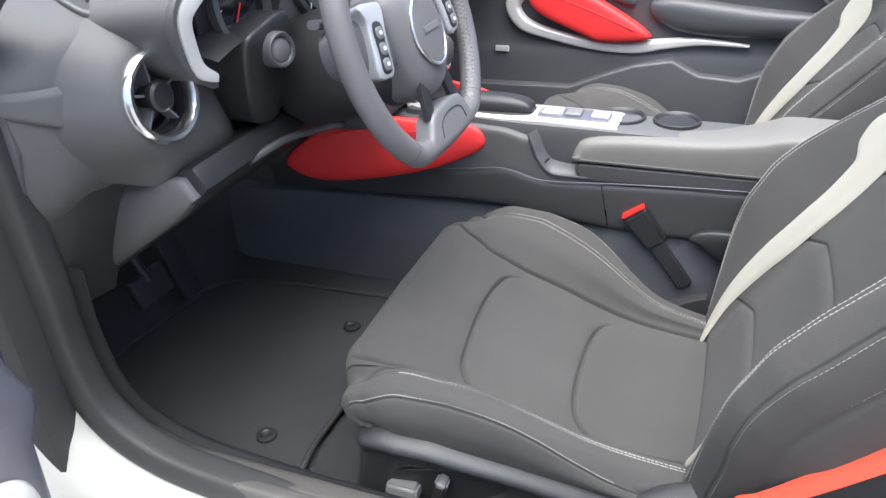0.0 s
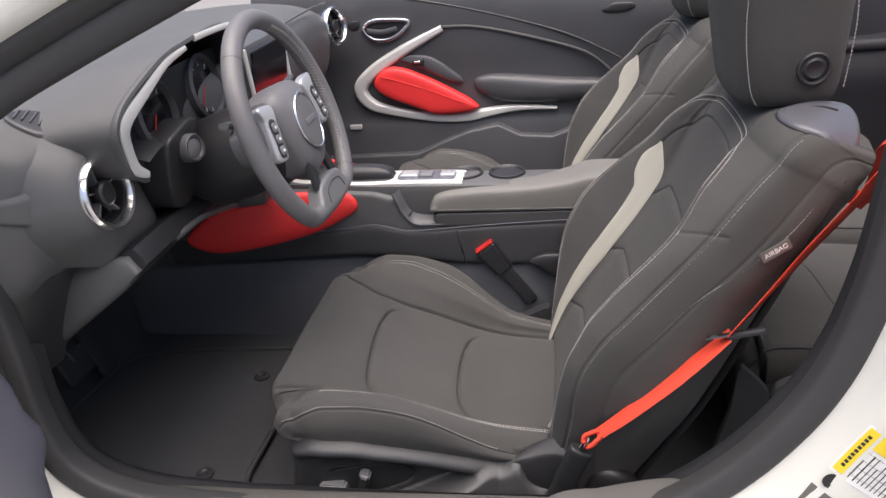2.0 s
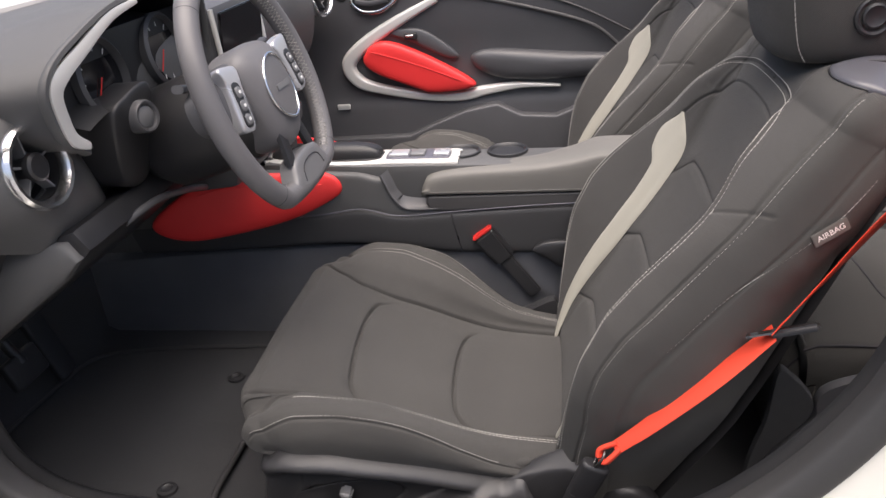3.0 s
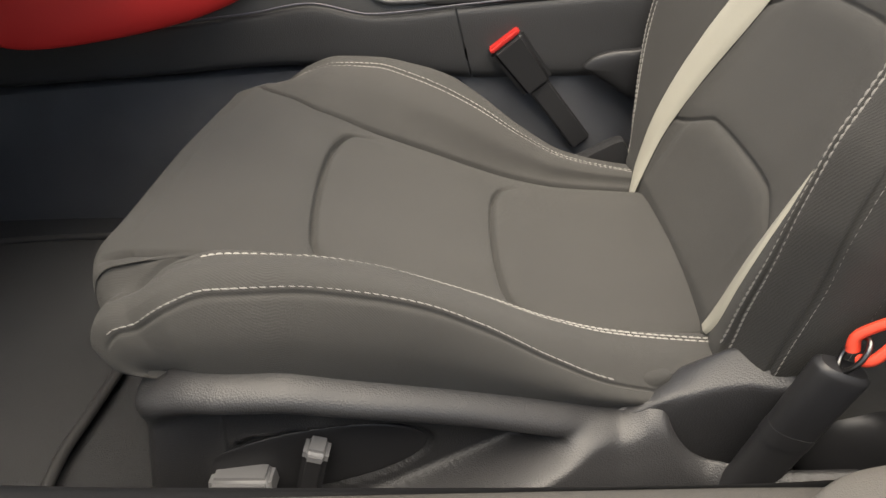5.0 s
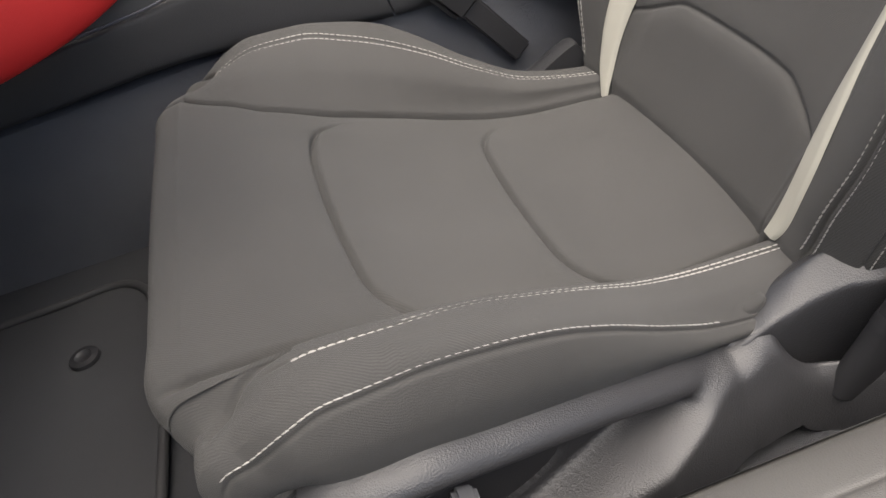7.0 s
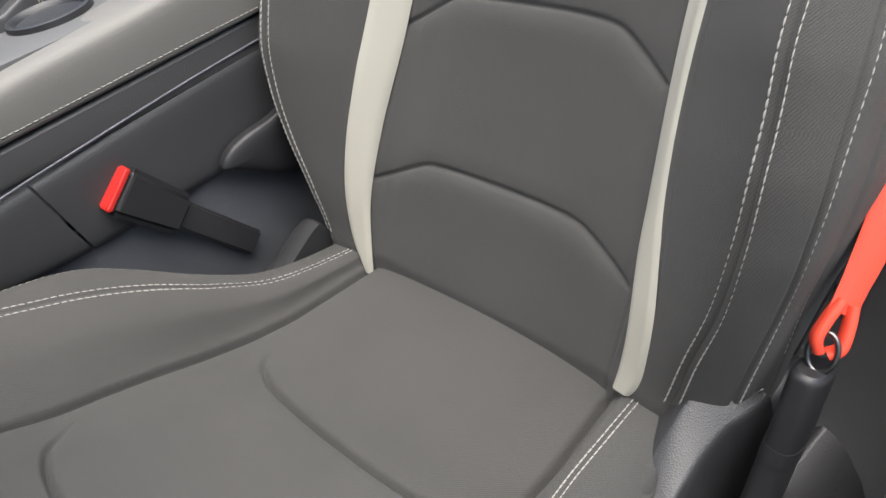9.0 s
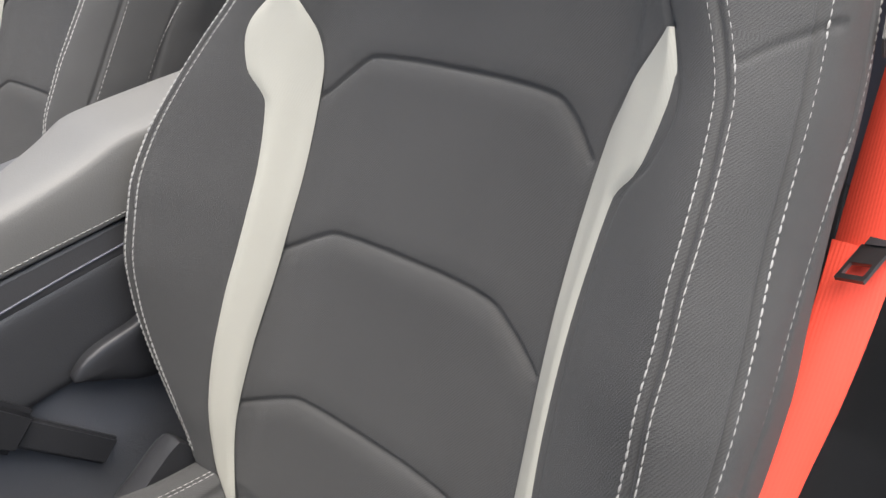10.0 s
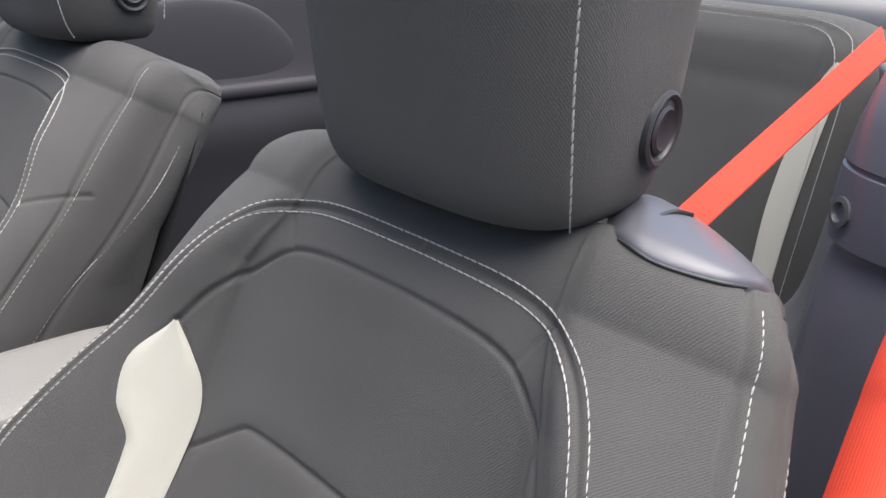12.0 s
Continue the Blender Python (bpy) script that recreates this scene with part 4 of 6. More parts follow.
ring = np.array([(0.044 + 0.007 * math.cos(a), -0.2835 + 0.009 * math.sin(a), 0.374 + 0.012 * math.cos(a)) for a in np.linspace(0, 2 * math.pi, 28, endpoint=False)])
tube("ring", ring, 0.0019, DARKSTEEL, sleeve, "dark steel belt ring", closed=True, up=(1, 0.3, -0.4))
# added black dome imitates the dark interior behind the sleeve
pillow("sleeve_foot", [(0.05, 0.22), (0.06, 0.275), (0.095, 0.285), (0.13, 0.26), (0.14, 0.22)], XZ(-0.235), 0.02, BLACK, sleeve, "black dome added for the dark interior behind the sleeve")


def strap(name, pts, width_dirs, width, parent, label=""):
    c = catmull(pts, 60)
    w = catmull(width_dirs, 60)
    w /= np.linalg.norm(w, axis=1)[:, None]
    wd = np.interp(np.linspace(0, 1, 60), np.linspace(0, 1, len(width)), width)[:, None]
    tan = np.gradient(c, axis=0)
    n = np.cross(tan, w)
    n /= np.linalg.norm(n, axis=1)[:, None]
    return ribbon(name, c - w * wd / 2, c + w * wd / 2, n, 0.0016, BELT, parent, label)


belt = thing("seat_belt", "bright red seat belt webbing with a black tongue", "seat belt")
strap("lap_strap", [(0.0640, -0.2848, 0.3930), (0.0797, -0.2854, 0.4075), (0.101, -0.2862, 0.4275), (0.1496, -0.2868, 0.4750), (0.1913, -0.2875, 0.5185), (0.249, -0.284, 0.5790)], [(0.40, -0.72, -0.56), (0.38, -0.76, -0.52), (0.36, -0.80, -0.47), (0.30, -0.90, -0.33), (0.15, -0.95, -0.20), (-0.10, -0.98, 0.05)], [0.019, 0.0195, 0.0225, 0.0265, 0.031, 0.040], belt, "red lap strap")
for q in (-0.0085, 0.0085):
    wv = np.array([0.40, -0.72, -0.56])
    c = catmull([np.array([0.0700, -0.2850, 0.3975]) + wv * q * 0.5, np.array([0.0590, -0.2850, 0.3885]) + wv * q * 0.9, np.array([0.0490, -0.2845, 0.3790]) + wv * q * 1.05, np.array([0.0455, -0.2830, 0.3725]) + wv * q * 0.4], 24)
    loop_bar("strap_fold", c, 0.0115, 0.0075, BELT, belt, "folded red webbing round the ring", round_=0.6, up=(0.4, -0.72, -0.56))
strap("shoulder_strap", [(0.249, -0.284, 0.579), (0.303, -0.277, 0.651), (0.341, -0.274, 0.706), (0.396, -0.268, 0.777), (0.423, -0.266, 0.818), (0.56, -0.262, 1.005)], [(-0.35, -0.87, 0.36), (-0.40, -0.80, 0.42), (-0.48, -0.78, 0.42), (-0.52, -0.77, 0.38), (-0.55, -0.77, 0.35), (-0.55, -0.77, 0.35)], [0.046, 0.046, 0.046, 0.046, 0.046], belt, "red shoulder strap")
strap("upper_strap", [(0.62, -0.157, 0.963), (0.575, -0.119, 0.893), (0.52, -0.078, 0.816), (0.5, -0.06, 0.785), (0.52, -0.006, 0.712), (0.531, 0.045, 0.64)], [(0.3, 0.5, 0.8), (0.25, 0.55, 0.8), (0.3, 0.6, 0.7), (0.7, 0.5, 0.4), (0.9, 0.4, 0.1), (0.95, 0.3, 0.0)], [0.026, 0.028, 0.031, 0.036, 0.040, 0.042], belt, "red strap behind the seat")
strap("upper_strap", [(0.531, 0.045, 0.640), (0.484, 0.011, 0.674), (0.450, -0.030, 0.716), (0.415, -0.075, 0.765)], [(0.55, -0.1, 0.8)] * 4, [0.030, 0.026, 0.026, 0.026], belt, "red strap looping back to the seat")
ta = Vector((0.93, -0.18, 0.32)).normalized()
tb = Vector((-0.206, 0.352, 0.796)).normalized()
ta = (ta - ta.dot(tb) * tb).normalized()
tc = tb.cross(ta)

TM = Matrix.Translation((0.268, -0.296, 0.590)) @ Matrix((ta, tc, tb)).transposed().to_4x4()
bm = bmesh.new()
bmesh.ops.create_cube(bm, size=1)
bmesh.ops.scale(bm, vec=(0.056, 0.020, 0.009), verts=bm.verts)
bmesh.ops.bevel(bm, geom=bm.edges[:], offset=0.0032, segments=3, affect="EDGES")
bmesh.ops.transform(bm, matrix=TM, verts=bm.verts)
tongue = part("tongue", bm, BLACK, belt, "black plastic belt tongue")
bm = bmesh.new()
for lo, hi in (((-0.052, 0.007), (-0.024, 0.0095)), ((-0.052, -0.0095), (-0.024, -0.007)), ((-0.040, -0.008), (-0.024, 0.008)), ((-0.054, -0.0095), (-0.050, 0.0095))):
    q = bmesh.ops.create_cube(bm, size=1)["verts"]
    bmesh.ops.scale(bm, vec=(hi[0] - lo[0], hi[1] - lo[1], 0.0026), verts=q)
    bmesh.ops.translate(bm, vec=((hi[0] + lo[0]) / 2, (hi[1] + lo[1]) / 2, 0.002), verts=q)
bmesh.ops.transform(bm, matrix=TM, verts=bm.verts)
part("blade", bm, DARKSTEEL, tongue, "burnished steel tongue blade")

buckle = thing("belt_buckle", "black seat belt buckle with a red release button", "buckle")
T = pose(-0.142, 0.300, 0.412, 0, -36, 4)
for nm, size, off, mt, lb, parent_key in (("housing", (0.052, 0.026, 0.082), (0, 0, 0), BLACK, "black buckle housing", 0), ("release_button", (0.046, 0.019, 0.007), (0, 0, 0.0415), REDBTN, "red release button", 0), ("stalk", (0.030, 0.010, 0.105), (0.0, 0, -0.088), PLASTIC, "flat dark buckle stalk", 0)):
    bm = bmesh.new()
    bmesh.ops.create_cube(bm, size=1)
    bmesh.ops.scale(bm, vec=size, verts=bm.verts)
    if nm == "housing":
        for v in bm.verts:
            if v.co.z < 0:
                v.co.x *= 0.86
                v.co.y *= 0.8
    bmesh.ops.bevel(bm, geom=bm.edges[:], offset=min(size) * 0.28, segments=3, affect="EDGES")
    bmesh.ops.translate(bm, vec=off, verts=bm.verts)
    bmesh.ops.transform(bm, matrix=T, verts=bm.verts)
    part(nm, bm, mt, buckle, lb)

# ---------------------------------------------------------------- centre console

console = thing("centre_console", "dark centre console with grey armrest and silver shifter plate", "console")
slab("lower_panel", [(-1.05, 0.19), (0.30, 0.19), (0.30, 0.44), (-0.2, 0.445), (-0.55, 0.43), (-0.85, 0.415), (-1.05, 0.40)], 0.278, 0.452, TUNNEL_CARPET_HAZE, console, "black carpeted tunnel side, haze put into its colour", bevel=0.006)
slab("console_body", [(-1.0, 0.425), (-0.70, 0.432), (-0.50, 0.442), (-0.2, 0.455), (0.34, 0.455), (0.34, 0.52), (-0.258, 0.520), (-0.310, 0.521), (-0.336, 0.540), (-0.350, 0.580), (-0.40, 0.594), (-0.60, 0.605), (-0.85, 0.64), (-1.0, 0.66)], 0.268, 0.462, SOFT, console, "dark soft-touch console side", bevel=0.012, segs=3)
slab("upper_deck", [(-0.60, 0.560), (-0.41, 0.575), (-0.34, 0.545), (-0.275, 0.53), (0.33, 0.53), (0.33, 0.598), (-0.10, 0.602), (-0.40, 0.606), (-0.60, 0.616)], 0.292, 0.440, SOFT, console, "dark console deck", bevel=0.008)
# armrest: leather lid over a padded box
lo = catmull([(-0.262, 0.518), (-0.272, 0.535), (-0.265, 0.548), (-0.1, 0.546), (0.12, 0.545), (0.28, 0.545)], 40)
slab("armrest_box", [(-0.258, 0.512), (-0.270, 0.530), (-0.266, 0.546), (0.30, 0.550), (0.30, 0.512)], 0.262, 0.365, LEATHER, console, "dark padded armrest side", bevel=0.010, segs=3)
xs = np.linspace(-0.275, 0.31, 60)
crown = pchip([-0.275, -0.262, -0.20, -0.05, 0.02, 0.08, 0.20, 0.31], [0.560, 0.582, 0.594, 0.602, 0.612, 0.624, 0.622, 0.606], xs)
rows = []
for x, z in zip(xs, crown):
    sec = [(0.275, 0.548), (0.259, 0.551), (0.256, 0.558), (0.262, z - 0.012), (0.278, z - 0.002), (0.31, z + 0.002), (0.358, z + 0.003), (0.41, z + 0.002), (0.438, z - 0.002), (0.454, z - 0.012), (0.46, 0.558), (0.455, 0.548)]
    wide = (float(np.interp(x, [-0.275, -0.05, 0.06, 0.31], [0.372, 0.384, 0.452, 0.46])) - 0.256) / 0.204
    rows.append([(x, 0.256 + (a - 0.256) * wide, b) for a, b in catmull(sec, 44)])
rows = np.array(rows)
cap = np.repeat(rows[:1].mean(1, keepdims=True), rows.shape[1], 1)
lid = sheet("armrest_lid", np.concatenate([cap, rows, np.repeat(rows[-1:].mean(1, keepdims=True), rows.shape[1], 1)]), ARMREST, console, "grey leather armrest lid", flip=True)
c = np.array([(x, 0.2553, 0.556) for x in np.linspace(-0.262, 0.30, 80)])
stitches("stitching", c, np.tile([0, -1, 0], (80, 1)), lid, pitch=0.0058, length=0.0046, wide=0.0011)
# shifter plate with gaiter, switches and cup holder
pillow("shifter_plate", [(-0.60, 0.315), (-0.50, 0.300), (-0.42, 0.300), (-0.34, 0.306), (-0.215, 0.300), (-0.205, 0.315), (-0.205, 0.395), (-0.22, 0.425), (-0.40, 0.432), (-0.60, 0.42)], lambda a, b, h: (a, b, 0.6065 + 0.012 * max(-a - 0.45, 0) * 4 + h), 0.006, SILVER, console, "satin silver shifter plate", n=96)
pillow("switch_recess", [(-0.352, 0.345), (-0.345, 0.324), (-0.30, 0.320), (-0.235, 0.322), (-0.222, 0.335), (-0.222, 0.39), (-0.235, 0.405), (-0.30, 0.412), (-0.345, 0.405), (-0.352, 0.38)], lambda a, b, h: (a, b, 0.6122 + h), 0.0015, GUIDE, console, "grey recessed switch panel", n=64)
# black sheet laid on the plate imitates the dark recess round the boot
pillow("boot_collar", [(-0.60, 0.328), (-0.45, 0.316), (-0.372, 0.322), (-0.360, 0.365), (-0.372, 0.412), (-0.45, 0.420), (-0.60, 0.41)], lambda a, b, h: (a, b, 0.6125 + h + 0.02 * max(-a - 0.45, 0)), 0.002, BLACK, console, "black sheet put in for the dark recess round the shifter boot", n=64)
pillow("gaiter", [(-0.58, 0.335), (-0.45, 0.325), (-0.37, 0.335), (-0.365, 0.365), (-0.37, 0.40), (-0.45, 0.41), (-0.58, 0.40)], lambda a, b, h: (a, b, 0.614 + h + 0.02 * max(-a - 0.45, 0)), 0.026, BLACK, console, "pleated dark leather shifter boot", n=80)
for k, (x0, x1) in enumerate(((-0.345, -0.305), (-0.302, -0.272), (-0.255, -0.222))):
    block("console_switch", (x0, 0.335, 0.611), (x1, 0.385, 0.619), SATIN if k != 1 else BUTTON, console, "grey console switch", bevel=0.003)
lathe("shift_knob", [(0.010, 0.0), (0.010, 0.05), (0.017, 0.055), (0.024, 0.075), (0.023, 0.10), (0.014, 0.112), (0.0, 0.114)], (-0.55, 0.366, 0.630), (0.12, 0, 1), LEATHER, console, "dark leather shift knob")
lathe("knob_ring", [(0.0175, 0.052), (0.0205, 0.056), (0.0205, 0.062), (0.0175, 0.064)], (-0.55, 0.366, 0.630), (0.12, 0, 1), CHROME, console, "chrome ring of the knob")
# flat black floors above the deck imitate the dark depth of the wells
for x in (-0.205, -0.110):
    lathe("cup_holder", [(0.043, 0.000), (0.042, 0.006), (0.039, 0.007), (0.036, 0.005), (0.034, 0.0012), (0.0, 0.0008)], (x, 0.408, 0.6015), (0, 0, 1), BLACK, console, "round black cup holder, flat floor imitating its dark depth")
# red knee pads
KNEE = [(a, b + 0.016) for a, b in [(-0.80, 0.520), (-0.745, 0.572), (-0.655, 0.606), (-0.56, 0.598), (-0.475, 0.588), (-0.440, 0.566), (-0.448, 0.535), (-0.53, 0.500), (-0.64, 0.482), (-0.745, 0.482)]]
pad = pillow("knee_pad", KNEE, lambda a, b, h: (a, 0.268 - 0.17 * max(-a - 0.46, 0) / 0.35 - h, b), 0.026, RED, console, "red leather knee pad", n=96)
c = np.array([(x, 0.268 - 0.17 * max(-x - 0.46, 0) / 0.35 - 0.0262, pchip([-0.80, -0.65, -0.44], [0.551, 0.601, 0.579], [x])[0]) for x in np.linspace(-0.70, -0.47, 50)])
tube("knee_pad_seam", c, 0.0012, RED, pad)
pillow("knee_pad", [(a, b + 0.018) for a, b in KNEE], lambda a, b, h: (a, 0.462 + 0.10 * max(-a - 0.46, 0) / 0.35 + h, b), 0.026, RED, console, "red leather knee pad", n=96)

CM = Matrix.Translation((-0.0007, 0.130, -0.0392)) @ Matrix.Diagonal((1.033, 0.67, 1.033, 1))
for o in console.children_recursive:
    if o.type == "MESH":
        if o.name.startswith(("cup_holder", "shift_knob", "knob_ring")):
            mid = sum((v.co for v in o.data.vertices), Vector()) / len(o.data.vertices)
            o.data.transform(Matrix.Translation(CM @ mid - mid))
        else:
            o.data.transform(CM)

# black lower side of the console in two lengths, with a fine line along its top edge
EDGE_X, EDGE_Z = [-0.95, -0.70, -0.596, -0.494, -0.42, -0.335, -0.207, 0.0, 0.30], [0.462, 0.474, 0.481, 0.489, 0.4985, 0.482, 0.4905, 0.502, 0.508]
FOOT_X, FOOT_LINE = [-0.95, -0.654, -0.491, -0.333, -0.208, 0.30], [0.398, 0.410, 0.418, 0.404, 0.392, 0.388]


def side_length(x0, x1, lean):
    xs = np.linspace(x0, x1, 40)
    up, low = pchip(EDGE_X, EDGE_Z, xs), pchip(FOOT_X, FOOT_LINE, xs)
    rows = [[(x + lean * q, 0.3085 - 0.0045 * (1 - abs(2 * q - 1) ** 6) + 0.006 * (q > 0.99 or q < 0.01), a + (b - a) * q) for q in np.linspace(0, 1, 16)] for x, a, b in zip(xs, up, low)]
    return sheet("side_panel", np.array(rows), TUNNEL, console, "black grained lower console panel", flip=True)


side_length(-0.95, -0.2305, 0.0195)
side_length(-0.2275, 0.30, 0.0195)
tube("edge_line", np.stack([np.linspace(-0.72, 0.30, 80), np.full(80, 0.3050), pchip(EDGE_X, EDGE_Z, np.linspace(-0.72, 0.30, 80)) + 0.0012], 1), 0.0013, GUIDE, console, "fine grey line along the console side")
# the scooped tray before the armrest
RIM = catmull([(-0.368, 0.572), (-0.358, 0.548), (-0.349, 0.526), (-0.326, 0.500), (-0.290, 0.4965), (-0.255, 0.4975)], 40)
rows = []
for i, (x, z) in enumerate(RIM):
    inn = np.array([0.013, 0.010]) if i < 20 else np.array([0.004, 0.024])
    rows.append([(x + inn[0] * math.sin(q * 1.57) ** 2, 0.3065 + 0.024 * q, z + inn[1] * (1 - math.cos(q * 1.57))) for q in np.linspace(0, 1, 10)])
sheet("scoop", np.array(rows), SMOOTH, console, "smooth scooped tray before the armrest")
loop_bar("scoop_rim", np.stack([RIM[:, 0], np.full(40, 0.3070), RIM[:, 1]], 1), 0.005, 0.005, SMOOTH, console, "rounded rim of the tray", up=(0, 1, 0), round_=0.6)

# ---------------------------------------------------------------- dashboard

dash = thing("dashboard", "dark grey soft dashboard with round chrome-ringed vents", "dashboard")
ys = np.array([-0.40, -0.37, -0.30, -0.20, -0.05, 0.10, 0.22, 0.30, 0.45, 0.7, 0.95, 1.08, 1.12])
prof = np.array([(-1.25, 0.915), (-1.05, 0.935), (-0.88, 0.945), (-0.77, 0.940), (-0.70, 0.918), (-0.665, 0.885), (-0.662, 0.82), (-0.68, 0.75), (-0.71, 0.705), (-0.74, 0.68), (-0.80, 0.655), (-0.92, 0.62), (-1.1, 0.60)])
rows = []
for y in np.linspace(-0.40, 1.12, 70):
    sh = float(np.interp(y, [-0.40, -0.37, -0.32, -0.2, 0.2, 0.45, 0.95, 1.06, 1.12], [-0.11, -0.07, -0.045, -0.02, 0.03, 0.03, 0.0, -0.04, -0.12]))
    lift = float(np.interp(y, [-0.40, -0.34, -0.1, 0.8, 1.12], [-0.04, -0.01, 0.0, 0.0, -0.05]))
    rows.append([(x + sh, y, z + lift) for x, z in catmull(prof, 70)])
sheet("dash_pad", np.array(rows), SOFT, dash, "soft dark grey dash pad", flip=True)
slab("dash_end", [(x - 0.105, z - 0.04) for x, z in prof], -0.402, -0.395, SMOOTH, dash, "dark end cap of the dash", bevel=0.002)
# the pod round the driver's outer vent
POD = [(-0.392, 0.815), (-0.386, 0.880), (-0.345, 0.922), (-0.27, 0.930), (-0.205, 0.885), (-0.152, 0.80), (-0.116, 0.700), (-0.165, 0.676), (-0.265, 0.692), (-0.342, 0.730), (-0.380, 0.770)]
POD_C, POD_OUT = np.array([-0.276, 0.816]), catmull(POD, 96, closed=True)
rows = []
for p in POD_OUT:
    d = p - POD_C
    R, d = np.linalg.norm(d), d / np.linalg.norm(d)
    row = [(-0.712, *(POD_C + d * 0.052))]
    for f in np.linspace(0, 1, 22):
        r = 0.054 + (R * 1.02 - 0.054) * f
        row.append((-0.663 + (1 - f) * r * (0.06 * d[0] - 0.14 * d[1]) - (0.028 + 0.12 * max(-d[0], 0) + 0.12 * max(d[1], 0)) * f**1.7, *(POD_C + d * r)))
    rows.append(row)
sheet("vent_pod", np.array(rows), SOFT, dash, "rounded grey pod round the side vent", close_a=True)


def vent(centre, axis, scale=1.0):
    ax = Vector(axis).normalized()
    c = Vector(centre)
    ringm = lathe("vent_ring", [(0.054, -0.012), (0.057, 0.0), (0.0565, 0.006), (0.053, 0.010), (0.048, 0.009), (0.0445, 0.002), (0.043, -0.012), (0.041, -0.03)], c, ax, CHROME, dash, "chrome vent ring", around=56)
    lathe("vent_well", [(0.0425, -0.006), (0.041, -0.050), (0.0, -0.052)], c, ax, BLACK, dash, "black vent well")
    q = ax.to_track_quat("Z", "Y").to_matrix().to_4x4()
    lathe("vent_knob", [(0.012, -0.038), (0.014, -0.010), (0.0185, -0.006), (0.0185, 0.002), (0.015, 0.005), (0.0, 0.0045)], c, ax, BLACK, dash, "dark vent knob")
    for a in range(5):
        bm = bmesh.new()
        bmesh.ops.create_cube(bm, size=1)
        bmesh.ops.scale(bm, vec=(0.030, 0.003, 0.018), verts=bm.verts)
        bmesh.ops.translate(bm, vec=(0.029, 0, -0.018), verts=bm.verts)
        bmesh.ops.transform(bm, matrix=Matrix.Translation(c) @ q @ Matrix.Rotation(a * 2 * math.pi / 5 + 0.3, 4, "Z"), verts=bm.verts)
        part("vent_vane", bm, BUTTON, dash)
    return ringm


vent((-0.660, -0.276, 0.816), (1, -0.06, 0.14))
vent((-0.655, 1.0, 0.842), (0.9, -0.25, 0.1))
# defroster slot on the dash top
def dash_top(x, y):
    """Height of the dash pad's upper side."""
    sh = float(np.interp(y, [-0.40, -0.37, -0.32, -0.2, 0.2], [-0.11, -0.07, -0.045, -0.02, 0.03]))
    lift = float(np.interp(y, [-0.40, -0.34, -0.1], [-0.04, -0.01, 0.0]))
    c = catmull(prof[:7], 60)
    return float(np.interp(x - sh, c[:, 0], c[:, 1])) + lift


SLOT = np.array([(-0.795, -0.268), (-0.791, -0.243), (-0.760, -0.229), (-0.731, -0.219), (-0.722, -0.259), (-0.731, -0.286), (-0.766, -0.286)])
pillow("defroster_bezel", SLOT, lambda a, b, h: (a, b, dash_top(a, b) + h + 0.003), 0.004, SMOOTH, dash, "small dark defroster outlet", back=0.01, power=8, rings=(1, 0.98, 0.94, 0.88, 0.82, 0.7, 0.5, 0.3))
SLOT_IN = SLOT.mean(0) + (SLOT - SLOT.mean(0)) * 0.84
pillow("defroster_well", SLOT_IN, lambda a, b, h: (a, b, dash_top(a, b) + 0.0075 + h), 0.0006, BLACK, dash, "black opening of the outlet", back=0.001)
for k in range(5):
    x0 = -0.778 + k * 0.0115
    y0, y1 = -0.274 + 0.001 * k, -0.248 + 0.0045 * k
    loop_bar("defroster_slat", [(x0 + 0.004, y0, dash_top(x0 + 0.004, y0) + 0.0092), (x0 - 0.004, y1, dash_top(x0 - 0.004, y1) + 0.0092)], 0.0024, 0.003, SMOOTH, dash)
# instrument hood
arch = [(-0.214, 0.812), (-0.258, 0.843), (-0.275, 0.880), (-0.276, 0.910), (-0.252, 0.935), (-0.20, 0.956), (-0.116, 0.980), (-0.037, 0.988), (0.058, 0.994), (0.131, 0.990), (0.172, 0.972), (0.19, 0.93), (0.195, 0.86)]
a_pts = catmull(arch, 60)
rows = []
for q in np.linspace(0, 1, 14):
    rows.append([(-0.620 - 0.30 * q + 0.10 * (z - 0.9) * (1 - q), y * (1 + 0.06 * math.sin(q * 2.2)), z - 0.06 * q**1.6 * (z - 0.78) / 0.2) for y, z in a_pts])
sheet("instrument_hood", np.array(rows), SOFT, dash, "soft grey instrument hood", flip=True)
rows2 = [[(x - 0.004, y * 0.93, 0.8 + (z - 0.8) * 0.93) for x, y, z in r] for r in rows[:8]]
sheet("hood_lining", np.array(rows2), BLACK, dash, "black inside of the hood")
lip = np.array(rows[0])
loop_bar("hood_lip", lip, 0.008, 0.012, SOFT, dash, "padded hood edge", up=(1, 0, 0.3))
c = catmull([(-0.606, -0.040, 0.981), (-0.608, -0.111, 0.971), (-0.610, -0.187, 0.944), (-0.612, -0.243, 0.922), (-0.614, -0.261, 0.904), (-0.617, -0.258, 0.874), (-0.620, -0.245, 0.841), (-0.622, -0.215, 0.822)], 60)
loop_bar("hood_trim", c, np.interp(np.linspace(0, 1, 60), np.linspace(0, 1, 8), [0.008, 0.013, 0.017, 0.021, 0.023, 0.022, 0.020, 0.010]), 0.006, SILVER, dash, "satin silver strip along the hood", up=(1, 0, 0.1))
c = catmull([(-0.606, 0.000, 0.990), (-0.606, 0.070, 0.990), (-0.606, 0.140, 0.987), (-0.608, 0.176, 0.978)], 30)
loop_bar("hood_trim", c, 0.011, 0.006, SILVER, dash, "satin silver strip along the hood", up=(1, 0, 0.1))
